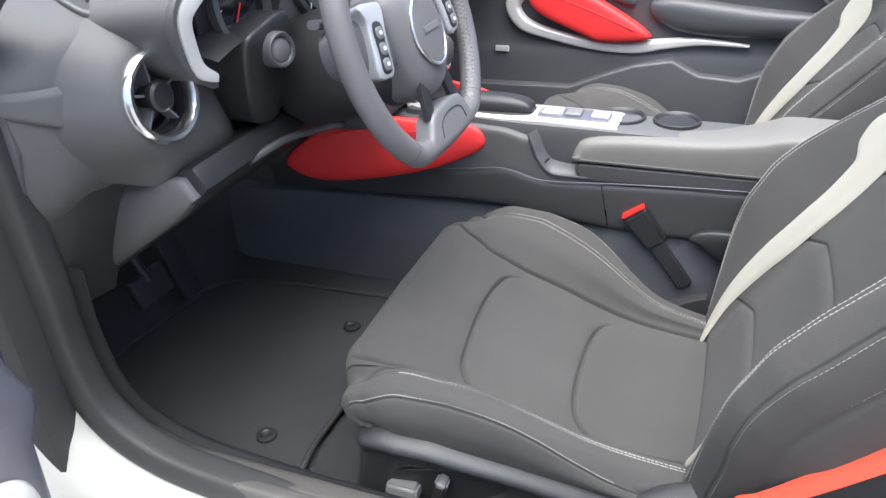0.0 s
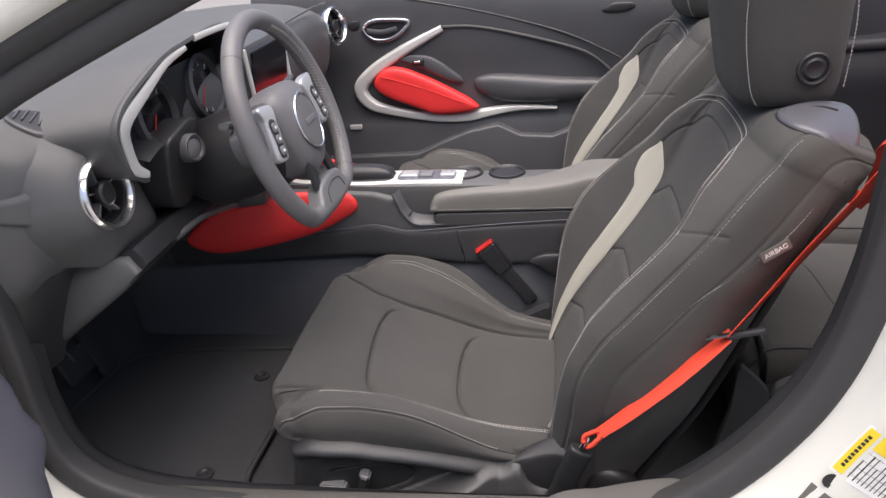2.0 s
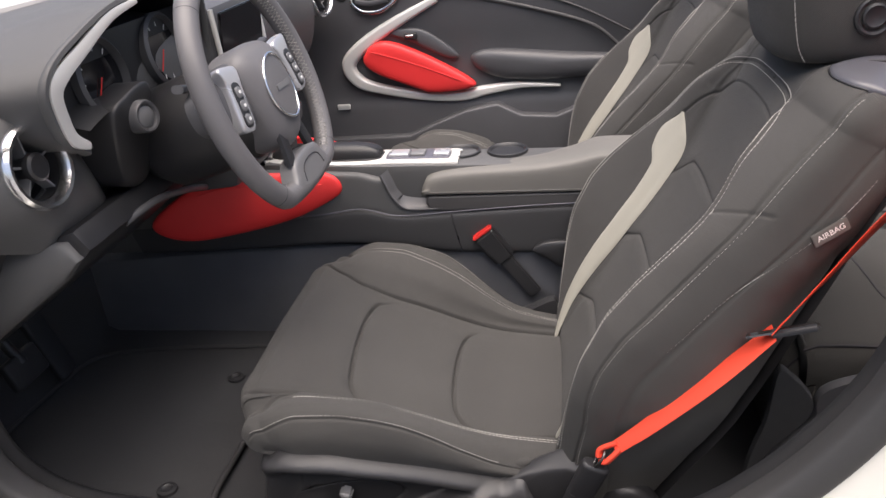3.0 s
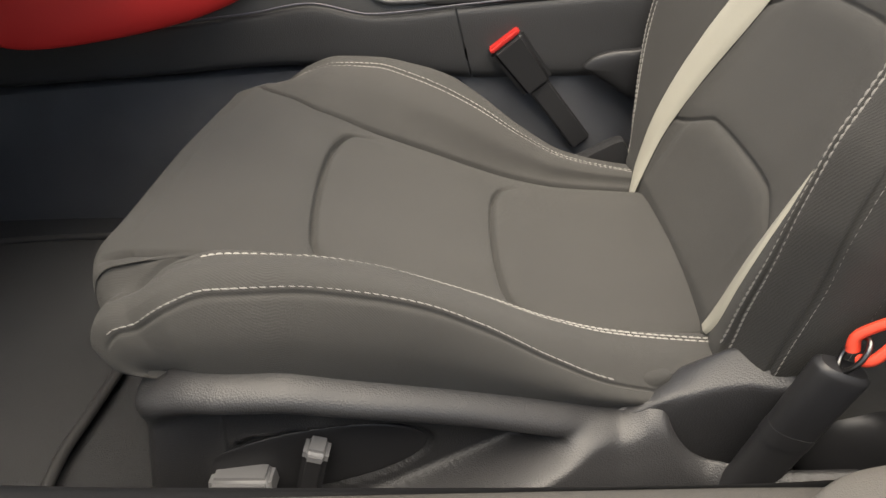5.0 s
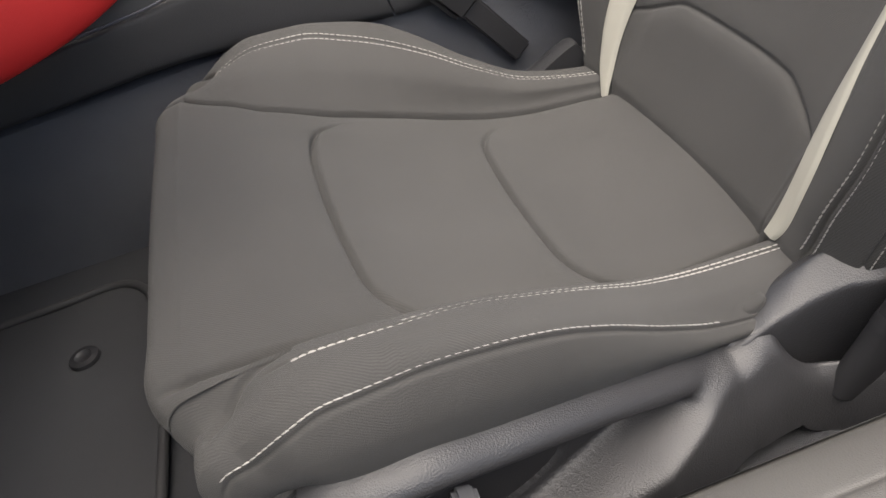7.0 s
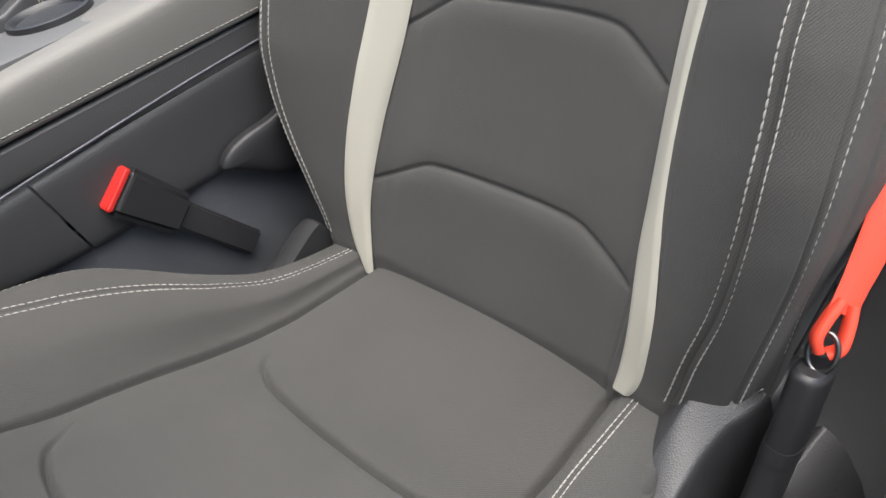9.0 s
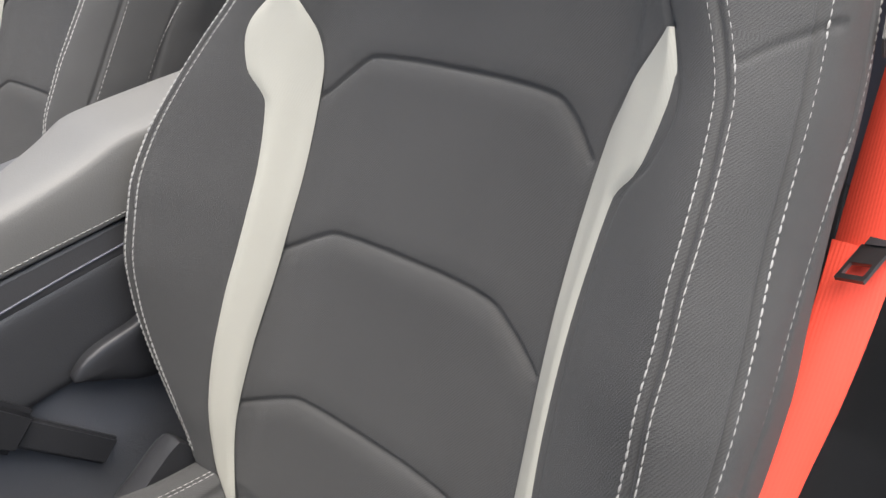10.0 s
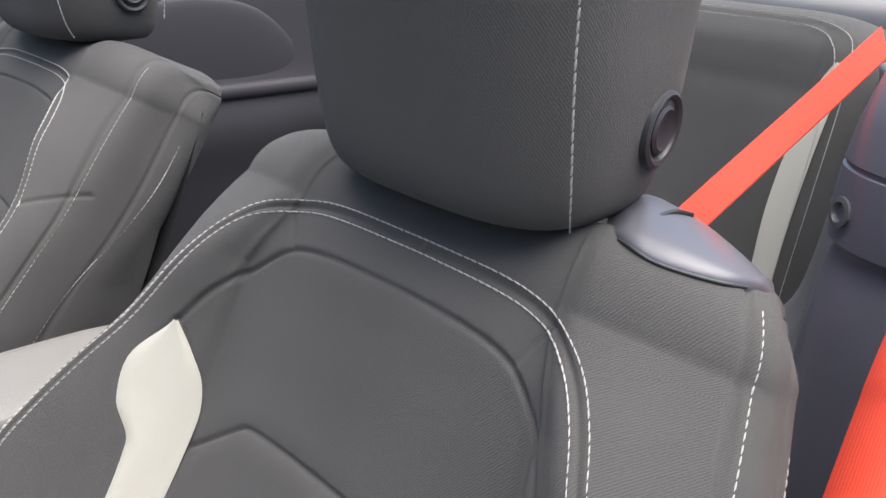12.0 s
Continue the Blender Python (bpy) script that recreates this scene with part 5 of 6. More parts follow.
block("cluster_face", (-0.664, -0.19, 0.80), (-0.656, 0.17, 0.945), BLACK, dash, "black instrument face", bevel=0.002)
for y in (-0.105, 0.085):
    lathe("gauge_ring", [(0.062, 0.0), (0.062, 0.012), (0.056, 0.016), (0.053, 0.004)], (-0.655, y, 0.885), (1, 0, 0.15), SMOOTH, dash, "dark gauge ring")
    lathe("gauge_face", [(0.053, 0.003), (0.0, 0.003)], (-0.655, y, 0.885), (1, 0, 0.15), SCREEN, dash, "dark gauge face")
    for a in range(9):
        th = radians(-40 + a * 32.5)
        bm = bmesh.new()
        bmesh.ops.create_cube(bm, size=1)
        bmesh.ops.scale(bm, vec=(0.001, 0.0016, 0.009), verts=bm.verts)
        bmesh.ops.translate(bm, vec=(0.005, 0, 0.044), verts=bm.verts)
        bmesh.ops.transform(bm, matrix=pose(-0.655, y, 0.885, 0, -8, 0) @ Matrix.Rotation(th, 4, "X"), verts=bm.verts)
        part("gauge_mark", bm, PAPER, dash)
    bm = bmesh.new()
    bmesh.ops.create_cube(bm, size=1)
    bmesh.ops.scale(bm, vec=(0.001, 0.002, 0.040), verts=bm.verts)
    bmesh.ops.translate(bm, vec=(0.006, 0, 0.018), verts=bm.verts)
    bmesh.ops.transform(bm, matrix=pose(-0.655, y, 0.885, 0, -8, 0) @ Matrix.Rotation(radians(140), 4, "X"), verts=bm.verts)
    part("gauge_needle", bm, REDBTN, dash, "thin red needle")
# switch bank left of the column
pillow("switch_bank", [(-0.135, 0.74), (-0.165, 0.84), (-0.13, 0.865), (-0.06, 0.865), (-0.05, 0.76), (-0.08, 0.72)], lambda a, b, h: (-0.625 + 0.25 * (b - 0.8) + h, a, b), 0.012, BLACK, dash, "black switch bank", back=0.08)
lathe("lamp_switch", [(0.024, -0.01), (0.024, 0.012), (0.0215, 0.016), (0.018, 0.015), (0.016, 0.011), (0.0, 0.011)], (-0.602, -0.111, 0.830), (1, -0.25, 0.1), SMOOTH, dash, "round dark lamp switch")
lathe("lamp_switch_cap", [(0.0155, 0.0115), (0.013, 0.0135), (0.0, 0.0135)], (-0.602, -0.111, 0.830), (1, -0.25, 0.1), BUTTON, dash, "grey cap of the lamp switch")
rows = []
for q in np.linspace(0, 1, 12):
    rows.append([(-0.70 + 0.085 * q, -0.235 + 0.15 * w + 0.02 * q, 0.872 - 0.030 * q + 0.012 * math.sin(w * 3.1)) for w in np.linspace(0, 1, 14)])
sheet("cluster_shelf", np.array(rows), BLACK, dash, "sculpted dark shelf below the gauges")
# lower knee panel
pillow("knee_panel", [(-0.78, 0.70), (-0.66, 0.705), (-0.645, 0.68), (-0.68, 0.645), (-0.86, 0.520), (-0.91, 0.515), (-0.84, 0.60)], lambda a, b, h: (a, -0.270 - h, b), 0.020, SOFT, dash, "grey lower knee panel", back=0.10, smooth_curve=False)
slab("knee_bolster", [(-0.90, 0.51), (-0.86, 0.515), (-0.68, 0.645), (-0.63, 0.69), (-0.65, 0.72), (-0.75, 0.69), (-0.95, 0.60)], -0.265, 0.23, BLACK, dash, "dark panel below the steering column", bevel=0.01)
tube("bolster_edge", catmull([(-0.64, -0.16, 0.685), (-0.625, -0.08, 0.69), (-0.64, 0.05, 0.655), (-0.69, 0.20, 0.60)], 40), 0.006, SMOOTH, dash, "rounded glossy edge of the lower panel")
slab("side_kick_panel", [(-0.98, 0.22), (-0.80, 0.22), (-0.80, 0.56), (-0.98, 0.58)], -0.395, -0.37, TUNNEL, dash, "dark kick panel beside the pedals", bevel=0.01)
def dash_corner(y, z):
    """Depth of the dash's rounded driver-side corner at a place (y, z)."""
    face = pchip([0.50, 0.70, 0.75, 0.82, 0.885], [-0.800, -0.705, -0.680, -0.662, -0.665], [z])[0] + 0.007 * min(1, (0.852 - z) / 0.01)
    return face + pchip([-0.41, -0.40, -0.37, -0.32, -0.2], [-0.135, -0.11, -0.07, -0.045, -0.02], [y])[0]


corner_y = np.linspace(-0.41, -0.275, 28)
corner_line = pchip([-0.41, -0.388, -0.325, -0.29, -0.275], [0.832, 0.818, 0.778, 0.712, 0.695], corner_y)
rows = [[(dash_corner(y, 0.850 + (l - 0.850) * q), y, 0.850 + (l - 0.850) * q) for y, l in zip(corner_y, corner_line)] for q in np.linspace(0, 1, 16)]
rows += [[(dash_corner(y, l) - back, y, l - drop) for y, l in zip(corner_y, corner_line)] for back, drop in ((0.002, 0.003), (0.008, 0.004), (0.018, 0.004))]
sheet("dash_corner", np.array(rows), SOFT, dash, "soft grey corner of the dash")
rows = [[(dash_corner(y, l + (0.515 - l) * q) - 0.009, y, l + (0.515 - l) * q) for y, l in zip(corner_y, corner_line)] for q in np.linspace(0, 1, 24)]
sheet("dash_side", np.array(rows), PLASTIC, dash, "dark lower side of the dash")
# centre screen and panel
slab("centre_panel", [(-0.80, 0.58), (-0.62, 0.60), (-0.60, 0.72), (-0.62, 0.93), (-0.72, 0.95)], 0.19, 0.44, SMOOTH, dash, "dark centre panel", bevel=0.012)
bm = bmesh.new()
bmesh.ops.create_cube(bm, size=1)
bmesh.ops.scale(bm, vec=(0.006, 0.20, 0.115), verts=bm.verts)
bmesh.ops.bevel(bm, geom=bm.edges[:], offset=0.002, segments=2, affect="EDGES")
bmesh.ops.transform(bm, matrix=pose(-0.602, 0.305, 0.866, 0, 6, 0), verts=bm.verts)
part("screen", bm, SCREEN, dash, "glossy dark display screen")
for y in (0.197, 0.414):
    loop_bar("screen_trim", [(-0.60, y, 0.795), (-0.607, y, 0.93)], 0.008, 0.008, SILVER, dash, "satin silver edge beside the screen", up=(1, 0, 0))
loop_bar("dash_trim", [(-0.66, y, 0.915 + 0.006 * math.sin((y - 0.5) * 6)) for y in np.linspace(0.50, 0.95, 30)], 0.004, 0.006, SMOOTH, dash, "dark line across the passenger dash", up=(1, 0, 0))

# ---------------------------------------------------------------- steering wheel

wheel = thing("steering_wheel", "flat-bottomed dark leather steering wheel with silver switch bezels", "steering wheel")
TILT_W = radians(17)
WC = np.array([-0.452, 0.0, 0.838])
WN = np.array([math.cos(TILT_W), 0, math.sin(TILT_W)])
WU = np.array([-math.sin(TILT_W), 0, math.cos(TILT_W)])


def wp(a, b, h=0.0):
    """A place on the wheel: a across, b up, h towards the driver."""
    return WC + np.array([0, a, 0]) + b * WU + h * WN


rim = []
for th in np.linspace(0, 2 * np.pi, 120, endpoint=False):
    a, b = 0.183 * math.sin(th), 0.183 * math.cos(th)
    if b < -0.150:
        b = -0.150 - (abs(b) - 0.150) * 0.22
    rim.append(wp(a, b))
rim = np.array(rim)
tube("rim", rim, 0.0168, WHEEL, wheel, "dark leather rim", closed=True, around=18, up=tuple(WN))
for turn in (1, -1):
    c = []
    for k, i in enumerate(np.arange(7, 55, 0.75)):
        j, u = int(i), i - int(i)
        q = rim[j] * (1 - u) + rim[(j + 1) % 120] * u
        inward = (WC - q) / np.linalg.norm(WC - q)
        ang = turn * (0.38 if k % 2 else -0.38) + 0.42
        c.append(q + 0.0172 * (math.cos(ang) * inward + math.sin(ang) * WN))
    tube("rim_lacing", np.array(c), 0.0010, THREAD, wheel, "pale crossed lacing", around=5)
for i in (14, 46, 74, 106):
    t = rim[(i + 1) % 120] - rim[i - 1]
    lathe("rim_seam", [(0.0170, -0.0006), (0.0172, 0.0), (0.0170, 0.0006)], rim[i], t, BLACK, wheel)
HUB = [(-0.075, 0.02), (-0.068, 0.055), (-0.035, 0.068), (0.035, 0.068), (0.068, 0.055), (0.075, 0.02), (0.066, -0.036), (0.044, -0.084), (0.0, -0.098), (-0.044, -0.084), (-0.066, -0.036)]
hub = pillow("airbag_cover", HUB, lambda a, b, h: tuple(wp(a, b, -0.012 + h)), 0.040, WHEEL, wheel, "smooth dark airbag cover", n=88, back=0.03)
oval = np.array([wp(0.046 * math.cos(t), -0.006 + 0.050 * math.sin(t), 0.0285 - 0.004 * math.cos(t) ** 2) for t in np.linspace(0, 2 * np.pi, 64, endpoint=False)])
tube("emblem_ring", oval, 0.0024, CHROME, wheel, "bright oval ring on the hub", closed=True, up=tuple(WN))
pillow("emblem_plate", [(0.044 * math.cos(t), -0.006 + 0.048 * math.sin(t)) for t in np.linspace(0, 2 * np.pi, 24, endpoint=False)], lambda a, b, h: tuple(wp(a, b, 0.026 + h)), 0.003, WHEEL, wheel, "dark oval plate inside the ring", n=48)
bm = bmesh.new()
bmesh.ops.create_cube(bm, size=1)
bmesh.ops.scale(bm, vec=(0.003, 0.048, 0.008), verts=bm.verts)
bmesh.ops.transform(bm, matrix=Matrix.Translation(wp(0, -0.006, 0.0295)) @ Matrix.Rotation(-TILT_W, 4, "Y"), verts=bm.verts)
part("emblem_bar", bm, BUTTON, wheel, "plain grey bar on the hub")
for sgn in (-1, 1):
    spoke = [(sgn * 0.060, 0.052), (sgn * 0.115, 0.050), (sgn * 0.170, 0.034), (sgn * 0.170, -0.012), (sgn * 0.115, -0.034), (sgn * 0.058, -0.030)]
    pillow("spoke", spoke, lambda a, b, h: tuple(wp(a, b, -0.020 + h + 0.012 * (1 - abs(a) / 0.17))), 0.018, SMOOTH, wheel, "dark spoke", n=60, back=0.02)
    bez = [(sgn * a, b) for a, b in [(0.080, 0.048), (0.105, 0.056), (0.132, 0.056), (0.129, 0.034), (0.136, 0.000), (0.140, -0.030), (0.122, -0.038), (0.103, -0.036), (0.096, -0.010), (0.088, 0.020)]]
    pillow("switch_bezel", bez, lambda a, b, h: tuple(wp(a, b, 0.004 + h)), 0.007, SATIN, wheel, "satin silver bezel round the wheel switches", n=72, back=0.012, power=6)
    pad = [(sgn * a, b) for a, b in [(0.099, 0.028), (0.121, 0.031), (0.127, 0.0), (0.131, -0.027), (0.110, -0.030), (0.104, 0.0)]]
    pillow("switch_pad", pad, lambda a, b, h: tuple(wp(a, b, 0.0095 + h)), 0.003, BLACK, wheel, "black switch pad", n=48, power=6)
    for k in range(3):
        a0, b0 = 0.111 + 0.004 * k, 0.018 - k * 0.019
        pillow("wheel_switch", [(sgn * (a0 - 0.007), b0 + 0.006), (sgn * (a0 + 0.007), b0 + 0.007), (sgn * (a0 + 0.008), b0 - 0.006), (sgn * (a0 - 0.006), b0 - 0.007)], lambda a, b, h: tuple(wp(a, b, 0.0125 + h)), 0.002, BUTTON, wheel, "small grey wheel switch", n=24)
        pillow("switch_mark", [(sgn * (a0 - 0.003), b0 + 0.002), (sgn * (a0 + 0.003), b0 + 0.002), (sgn * (a0 + 0.003), b0 - 0.002), (sgn * (a0 - 0.003), b0 - 0.002)], lambda a, b, h: tuple(wp(a, b, 0.0147 + h)), 0.0003, PAPER, wheel, n=12, back=0.001)
LOW = [(-0.074, -0.156), (-0.066, -0.132), (-0.040, -0.112), (0.040, -0.112), (0.066, -0.132), (0.074, -0.156)]
pillow("lower_spoke", [*LOW, (0.0, -0.166)], lambda a, b, h: tuple(wp(a, b, 0.006 + h)), 0.011, BUTTON, wheel, "satin grey lower spoke", n=60, back=0.02, power=6)
tube("spoke_groove", np.array([wp(a, b, 0.0168) for a, b in rounded([(-0.046, -0.150), (-0.036, -0.124), (0.036, -0.124), (0.046, -0.150)])]), 0.0012, BLACK, wheel, up=tuple(WN))
for sgn in (-1, 1):
    loop_bar("spoke_arm", [wp(sgn * 0.034, -0.060, 0.006), wp(sgn * 0.048, -0.120, 0.006)], 0.024, 0.010, BLACK, wheel, "dark lower spoke arm", up=tuple(WN))
column = [(0.068, -0.002), (0.078, -0.03), (0.082, -0.10), (0.08, -0.17), (0.06, -0.2), (0.0, -0.2)]
lathe("column_shroud", column, wp(0, -0.02, -0.02), WN, BLACK, wheel, "dark steering column shroud")
tube("shroud_edge", np.array([wp(0.079 * math.cos(t), -0.02 + 0.079 * math.sin(t), -0.055) for t in np.linspace(0, 2 * np.pi, 60, endpoint=False)]), 0.0025, BUTTON, wheel, "grey edge of the shroud", closed=True, up=tuple(WN))
for sgn in (1, -1):
    loop_bar("stalk", catmull([wp(sgn * 0.05, 0.02, -0.06), wp(sgn * 0.12, 0.045, -0.045), wp(sgn * 0.165, 0.055, -0.04)], 16), 0.017, 0.012, SMOOTH, wheel, "dark column stalk", round_=0.6)

# ---------------------------------------------------------------- passenger door

pdoor = thing("passenger_door", "closed dark passenger door with red armrest pad and silver trim", "car door")
rows = []
for x in np.linspace(-0.95, 0.52, 60):
    top = float(np.interp(x, [-0.95, -0.6, 0.0, 0.3, 0.52], [0.95, 0.935, 0.90, 0.875, 0.87]))
    sec = [(1.20, top + 0.03), (1.165, top + 0.028), (1.135, top + 0.01), (1.118, top - 0.02), (1.112, top - 0.07), (1.118, 0.74), (1.126, 0.66), (1.128, 0.58), (1.122, 0.52), (1.112, 0.48), (1.106, 0.40), (1.112, 0.30), (1.13, 0.215)]
    rows.append([(x, a, b) for a, b in catmull(sec, 60)])
sheet("door_panel", np.array(rows), SMOOTH, pdoor, "dark moulded door panel", flip=True)
Y0 = 1.108
strip_path = catmull([(-0.350, 0.800), (-0.480, 0.738), (-0.585, 0.675), (-0.632, 0.622), (-0.605, 0.572), (-0.535, 0.546), (-0.40, 0.520), (-0.30, 0.516), (-0.22, 0.530), (-0.12, 0.541), (-0.005, 0.536)], 90)
sw = np.interp(np.linspace(0, 1, 90), [0, 0.1, 0.3, 0.4, 0.5, 0.65, 0.75, 0.85, 1], [0.022, 0.036, 0.046, 0.042, 0.032, 0.030, 0.034, 0.026, 0.006])
tan = np.gradient(strip_path, axis=0)
tan /= np.linalg.norm(tan, axis=1)[:, None]
nrm2 = np.stack([-tan[:, 1], tan[:, 0]], 1)
rows = []
for p, n, w in zip(strip_path, nrm2, sw):
    rows.append([(p[0] + n[0] * w * q, Y0 + 0.012 - 0.016 * (1 - (abs(2 * q)) ** 7), p[1] + n[1] * w * q) for q in np.linspace(-0.5, 0.5, 9)])
sheet("silver_trim", np.array(rows), SILVER, pdoor, "satin silver sweeping door trim")
PAD = rounded([(-0.420, 0.548), (-0.596, 0.618), (-0.560, 0.688), (-0.478, 0.694), (-0.240, 0.562), (-0.262, 0.540), (-0.387, 0.533), (-0.420, 0.548)], 3)[:-1]
pillow("arm_pad", PAD, XZ(1.108), 0.029, RED, pdoor, "red leather arm pad", smooth_curve=False, power=5.5)
c = np.array([(x, 1.0788, pchip([-0.57, -0.45, -0.27], [0.672, 0.634, 0.562], [x])[0]) for x in np.linspace(-0.555, -0.29, 40)])
tube("arm_pad_seam", c, 0.0012, RED, pdoor)
pillow("window_switch_plate", [(-0.50, 0.712), (-0.44, 0.722), (-0.38, 0.706), (-0.30, 0.640), (-0.33, 0.632), (-0.43, 0.680)], XZ(1.118), 0.010, SMOOTH, pdoor, "dark window switch plate")
block("window_switch", (-0.452, 1.098, 0.690), (-0.415, 1.112, 0.710), BLACK, pdoor, "small black window switch", bevel=0.003)
block("window_switch", (-0.447, 1.094, 0.699), (-0.425, 1.10, 0.706), CHROME, pdoor, "bright tip of the window switch", bevel=0.002)
pillow("handle_surround", [(-0.665, 0.815), (-0.645, 0.845), (-0.56, 0.850), (-0.46, 0.838), (-0.435, 0.818), (-0.47, 0.775), (-0.55, 0.758), (-0.63, 0.785)], XZ(1.121), 0.007, SMOOTH, pdoor, "dark surround of the door handle")
HB = [(-0.598, 0.806), (-0.570, 0.832), (-0.51, 0.834), (-0.455, 0.826), (-0.470, 0.802), (-0.515, 0.776), (-0.568, 0.776)]
loop_bar("handle_bezel", np.array([(a, 1.108, b) for a, b in catmull(HB, 60, closed=True)]), 0.010, 0.008, CHROME, pdoor, "chrome door handle bezel", closed=True, up=(0, 1, 0))
pillow("handle_bowl", HB, XZ(1.113), 0.001, BLACK, pdoor, "black bowl behind the handle")
loop_bar("door_handle", catmull([(-0.585, 1.103, 0.806), (-0.54, 1.098, 0.800), (-0.49, 1.100, 0.808)], 20), 0.014, 0.008, SMOOTH, pdoor, "dark door handle", up=(0, 1, 0))
pillow("lock_switch", [(-0.648, 0.818), (-0.640, 0.834), (-0.612, 0.836), (-0.610, 0.816), (-0.63, 0.806)], XZ(1.114), 0.004, BLACK, pdoor, "small black lock switch", n=30)
pillow("elbow_pad", [(-0.262, 0.618), (-0.250, 0.642), (-0.18, 0.650), (0.0, 0.632), (0.20, 0.612), (0.22, 0.57), (0.0, 0.556), (-0.16, 0.562), (-0.235, 0.588)], XZ(1.122), 0.034, SMOOTH, pdoor, "dark padded elbow rest", n=90)
tube("elbow_pad_seam", np.array([(x, 1.0935 + 0.25 * (x + 0.02) ** 2, 0.604 - 0.02 * x) for x in np.linspace(-0.22, 0.18, 40)]), 0.0011, BLACK, pdoor)
for pts, r in (([(-0.350, 0.802), (-0.24, 0.796), (-0.06, 0.752), (0.09, 0.70), (0.17, 0.63)], 0.0055), ([(-0.46, 0.895), (-0.23, 0.842), (0.02, 0.765), (0.19, 0.68)], 0.0032)):
    tube("panel_crease", np.array([(a, 1.113, b) for a, b in catmull(pts, 40)]), r, LEATHER, pdoor, flat=0.7, up=(0, 1, 0))
slab("door_pocket", [(-0.78, 0.23), (0.42, 0.23), (0.42, 0.48), (0.04, 0.478), (-0.02, 0.455), (-0.12, 0.462), (-0.19, 0.498), (-0.285, 0.480), (-0.365, 0.450), (-0.46, 0.410), (-0.78, 0.405)], 1.075, 1.13, SMOOTH, pdoor, "dark door pocket", bevel=0.008, segs=3)
block("door_badge", (-0.683, 1.106, 0.490), (-0.643, 1.114, 0.506), SILVER, pdoor, "small plain silver badge", bevel=0.002)
pillow("tweeter_grille", [(0.13, 0.822), (0.16, 0.842), (0.215, 0.842), (0.225, 0.826), (0.18, 0.814)], XZ(1.112), 0.006, BLACK, pdoor, "small black tweeter grille", n=30)
loop_bar("belt_seal", np.array([(x, 1.17, float(np.interp(x, [-0.95, -0.6, 0.0, 0.3, 0.52], [0.95, 0.935, 0.90, 0.875, 0.87])) + 0.034) for x in np.linspace(-0.95, 0.52, 30)]), 0.03, 0.012, RUBBER, pdoor, "black window seal")
rows = [[(x, 1.20 + q * 0.12, float(np.interp(x, [-0.95, -0.6, 0.0, 0.3, 0.52], [0.95, 0.935, 0.90, 0.875, 0.87])) + 0.03 - 0.02 * q - 0.5 * max(q - 0.7, 0)) for q in np.linspace(0, 1, 12)] for x in np.linspace(-0.95, 0.52, 24)]
sheet("outer_skin", np.array(rows), PAINT, pdoor, "white painted outer skin")

# ---------------------------------------------------------------- floor and pedals

floor = tagged(new("car_floor"), "black carpeted footwell floor", "carpet", kind="structure")
rows = []
for x in np.r_[np.linspace(-1.45, -1.0, 16), np.linspace(-0.95, 0.42, 12), np.linspace(0.44, 0.60, 10), np.linspace(0.62, 1.3, 6)]:
    z = float(np.interp(x, [-1.45, -1.22, -1.06, 0.40, 0.47, 0.55, 1.3], [0.50, 0.27, 0.193, 0.193, 0.205, 0.34, 0.40]))
    rows.append([(x, y, z + 0.10 * max(-y - 0.32, 0) / 0.05 * 0.6 + 0.004 * noise.noise(Vector((x * 6, y * 6, 0)))) for y in np.linspace(-0.385, 1.12, 50)])
sheet("footwell_carpet", np.array(rows), CARPET, floor, "black footwell carpet", flip=True)
mat = thing("floor_mat", "black carpet floor mat lying in the driver's footwell", "floor mat")
MATO = [(-0.60, -0.30), (-0.585, -0.18), (-0.585, 0.10), (-0.62, 0.215), (-0.72, 0.225), (-0.90, 0.21), (-1.03, 0.17), (-1.06, 0.02), (-1.07, -0.15), (-1.02, -0.27), (-0.85, -0.31)]
pillow("mat_surface", MATO, lambda a, b, h: (a, b, 0.206 + h + 0.004 * noise.noise(Vector((a * 9, b * 9, 2)))), 0.006, MAT, mat, "black mat pile, a little dusty", n=120, back=0.008, rings=(1, 0.985, 0.96, 0.9, 0.8, 0.65, 0.5, 0.35, 0.2))
tube("mat_edging", np.array([(a, b, 0.209) for a, b in catmull(MATO, 120, closed=True)]), 0.0055, RUBBER, mat, "dark bound edge of the mat", closed=True)
for p in ((-0.668, -0.214), (-0.672, 0.105)):
    lathe("mat_clip", [(0.0175, 0.0), (0.0165, 0.004), (0.010, 0.0055), (0.007, 0.003), (0.0, 0.003)], (p[0], p[1], 0.2125), (0, 0, 1), BLACK, mat, "round black mat clip")
pedal = thing("accelerator_pedal", "black rubber pedal hanging in the dark footwell", "pedal")
block("pedal_pad", (-1.075, 0.06, 0.225), (-1.055, 0.115, 0.40), RUBBER, pedal, "ribbed black pedal pad", bevel=0.006, turn=Matrix.Rotation(radians(-18), 4, "Y"))
tube("pedal_arm", catmull([(-1.08, 0.09, 0.37), (-1.13, 0.09, 0.45), (-1.15, 0.09, 0.60)], 14), 0.010, BLACK, pedal, "black pedal arm")
brake = thing("brake_pedal", "wide black rubber brake pedal above the mat", "pedal")
block("pedal_pad", (-1.02, -0.09, 0.31), (-1.00, 0.00, 0.37), RUBBER, brake, "black brake pad", bevel=0.006, turn=Matrix.Rotation(radians(-20), 4, "Y"))
tube("pedal_arm", catmull([(-1.01, -0.045, 0.35), (-1.06, -0.045, 0.45), (-1.10, -0.045, 0.62)], 14), 0.011, BLACK, brake, "black pedal arm")
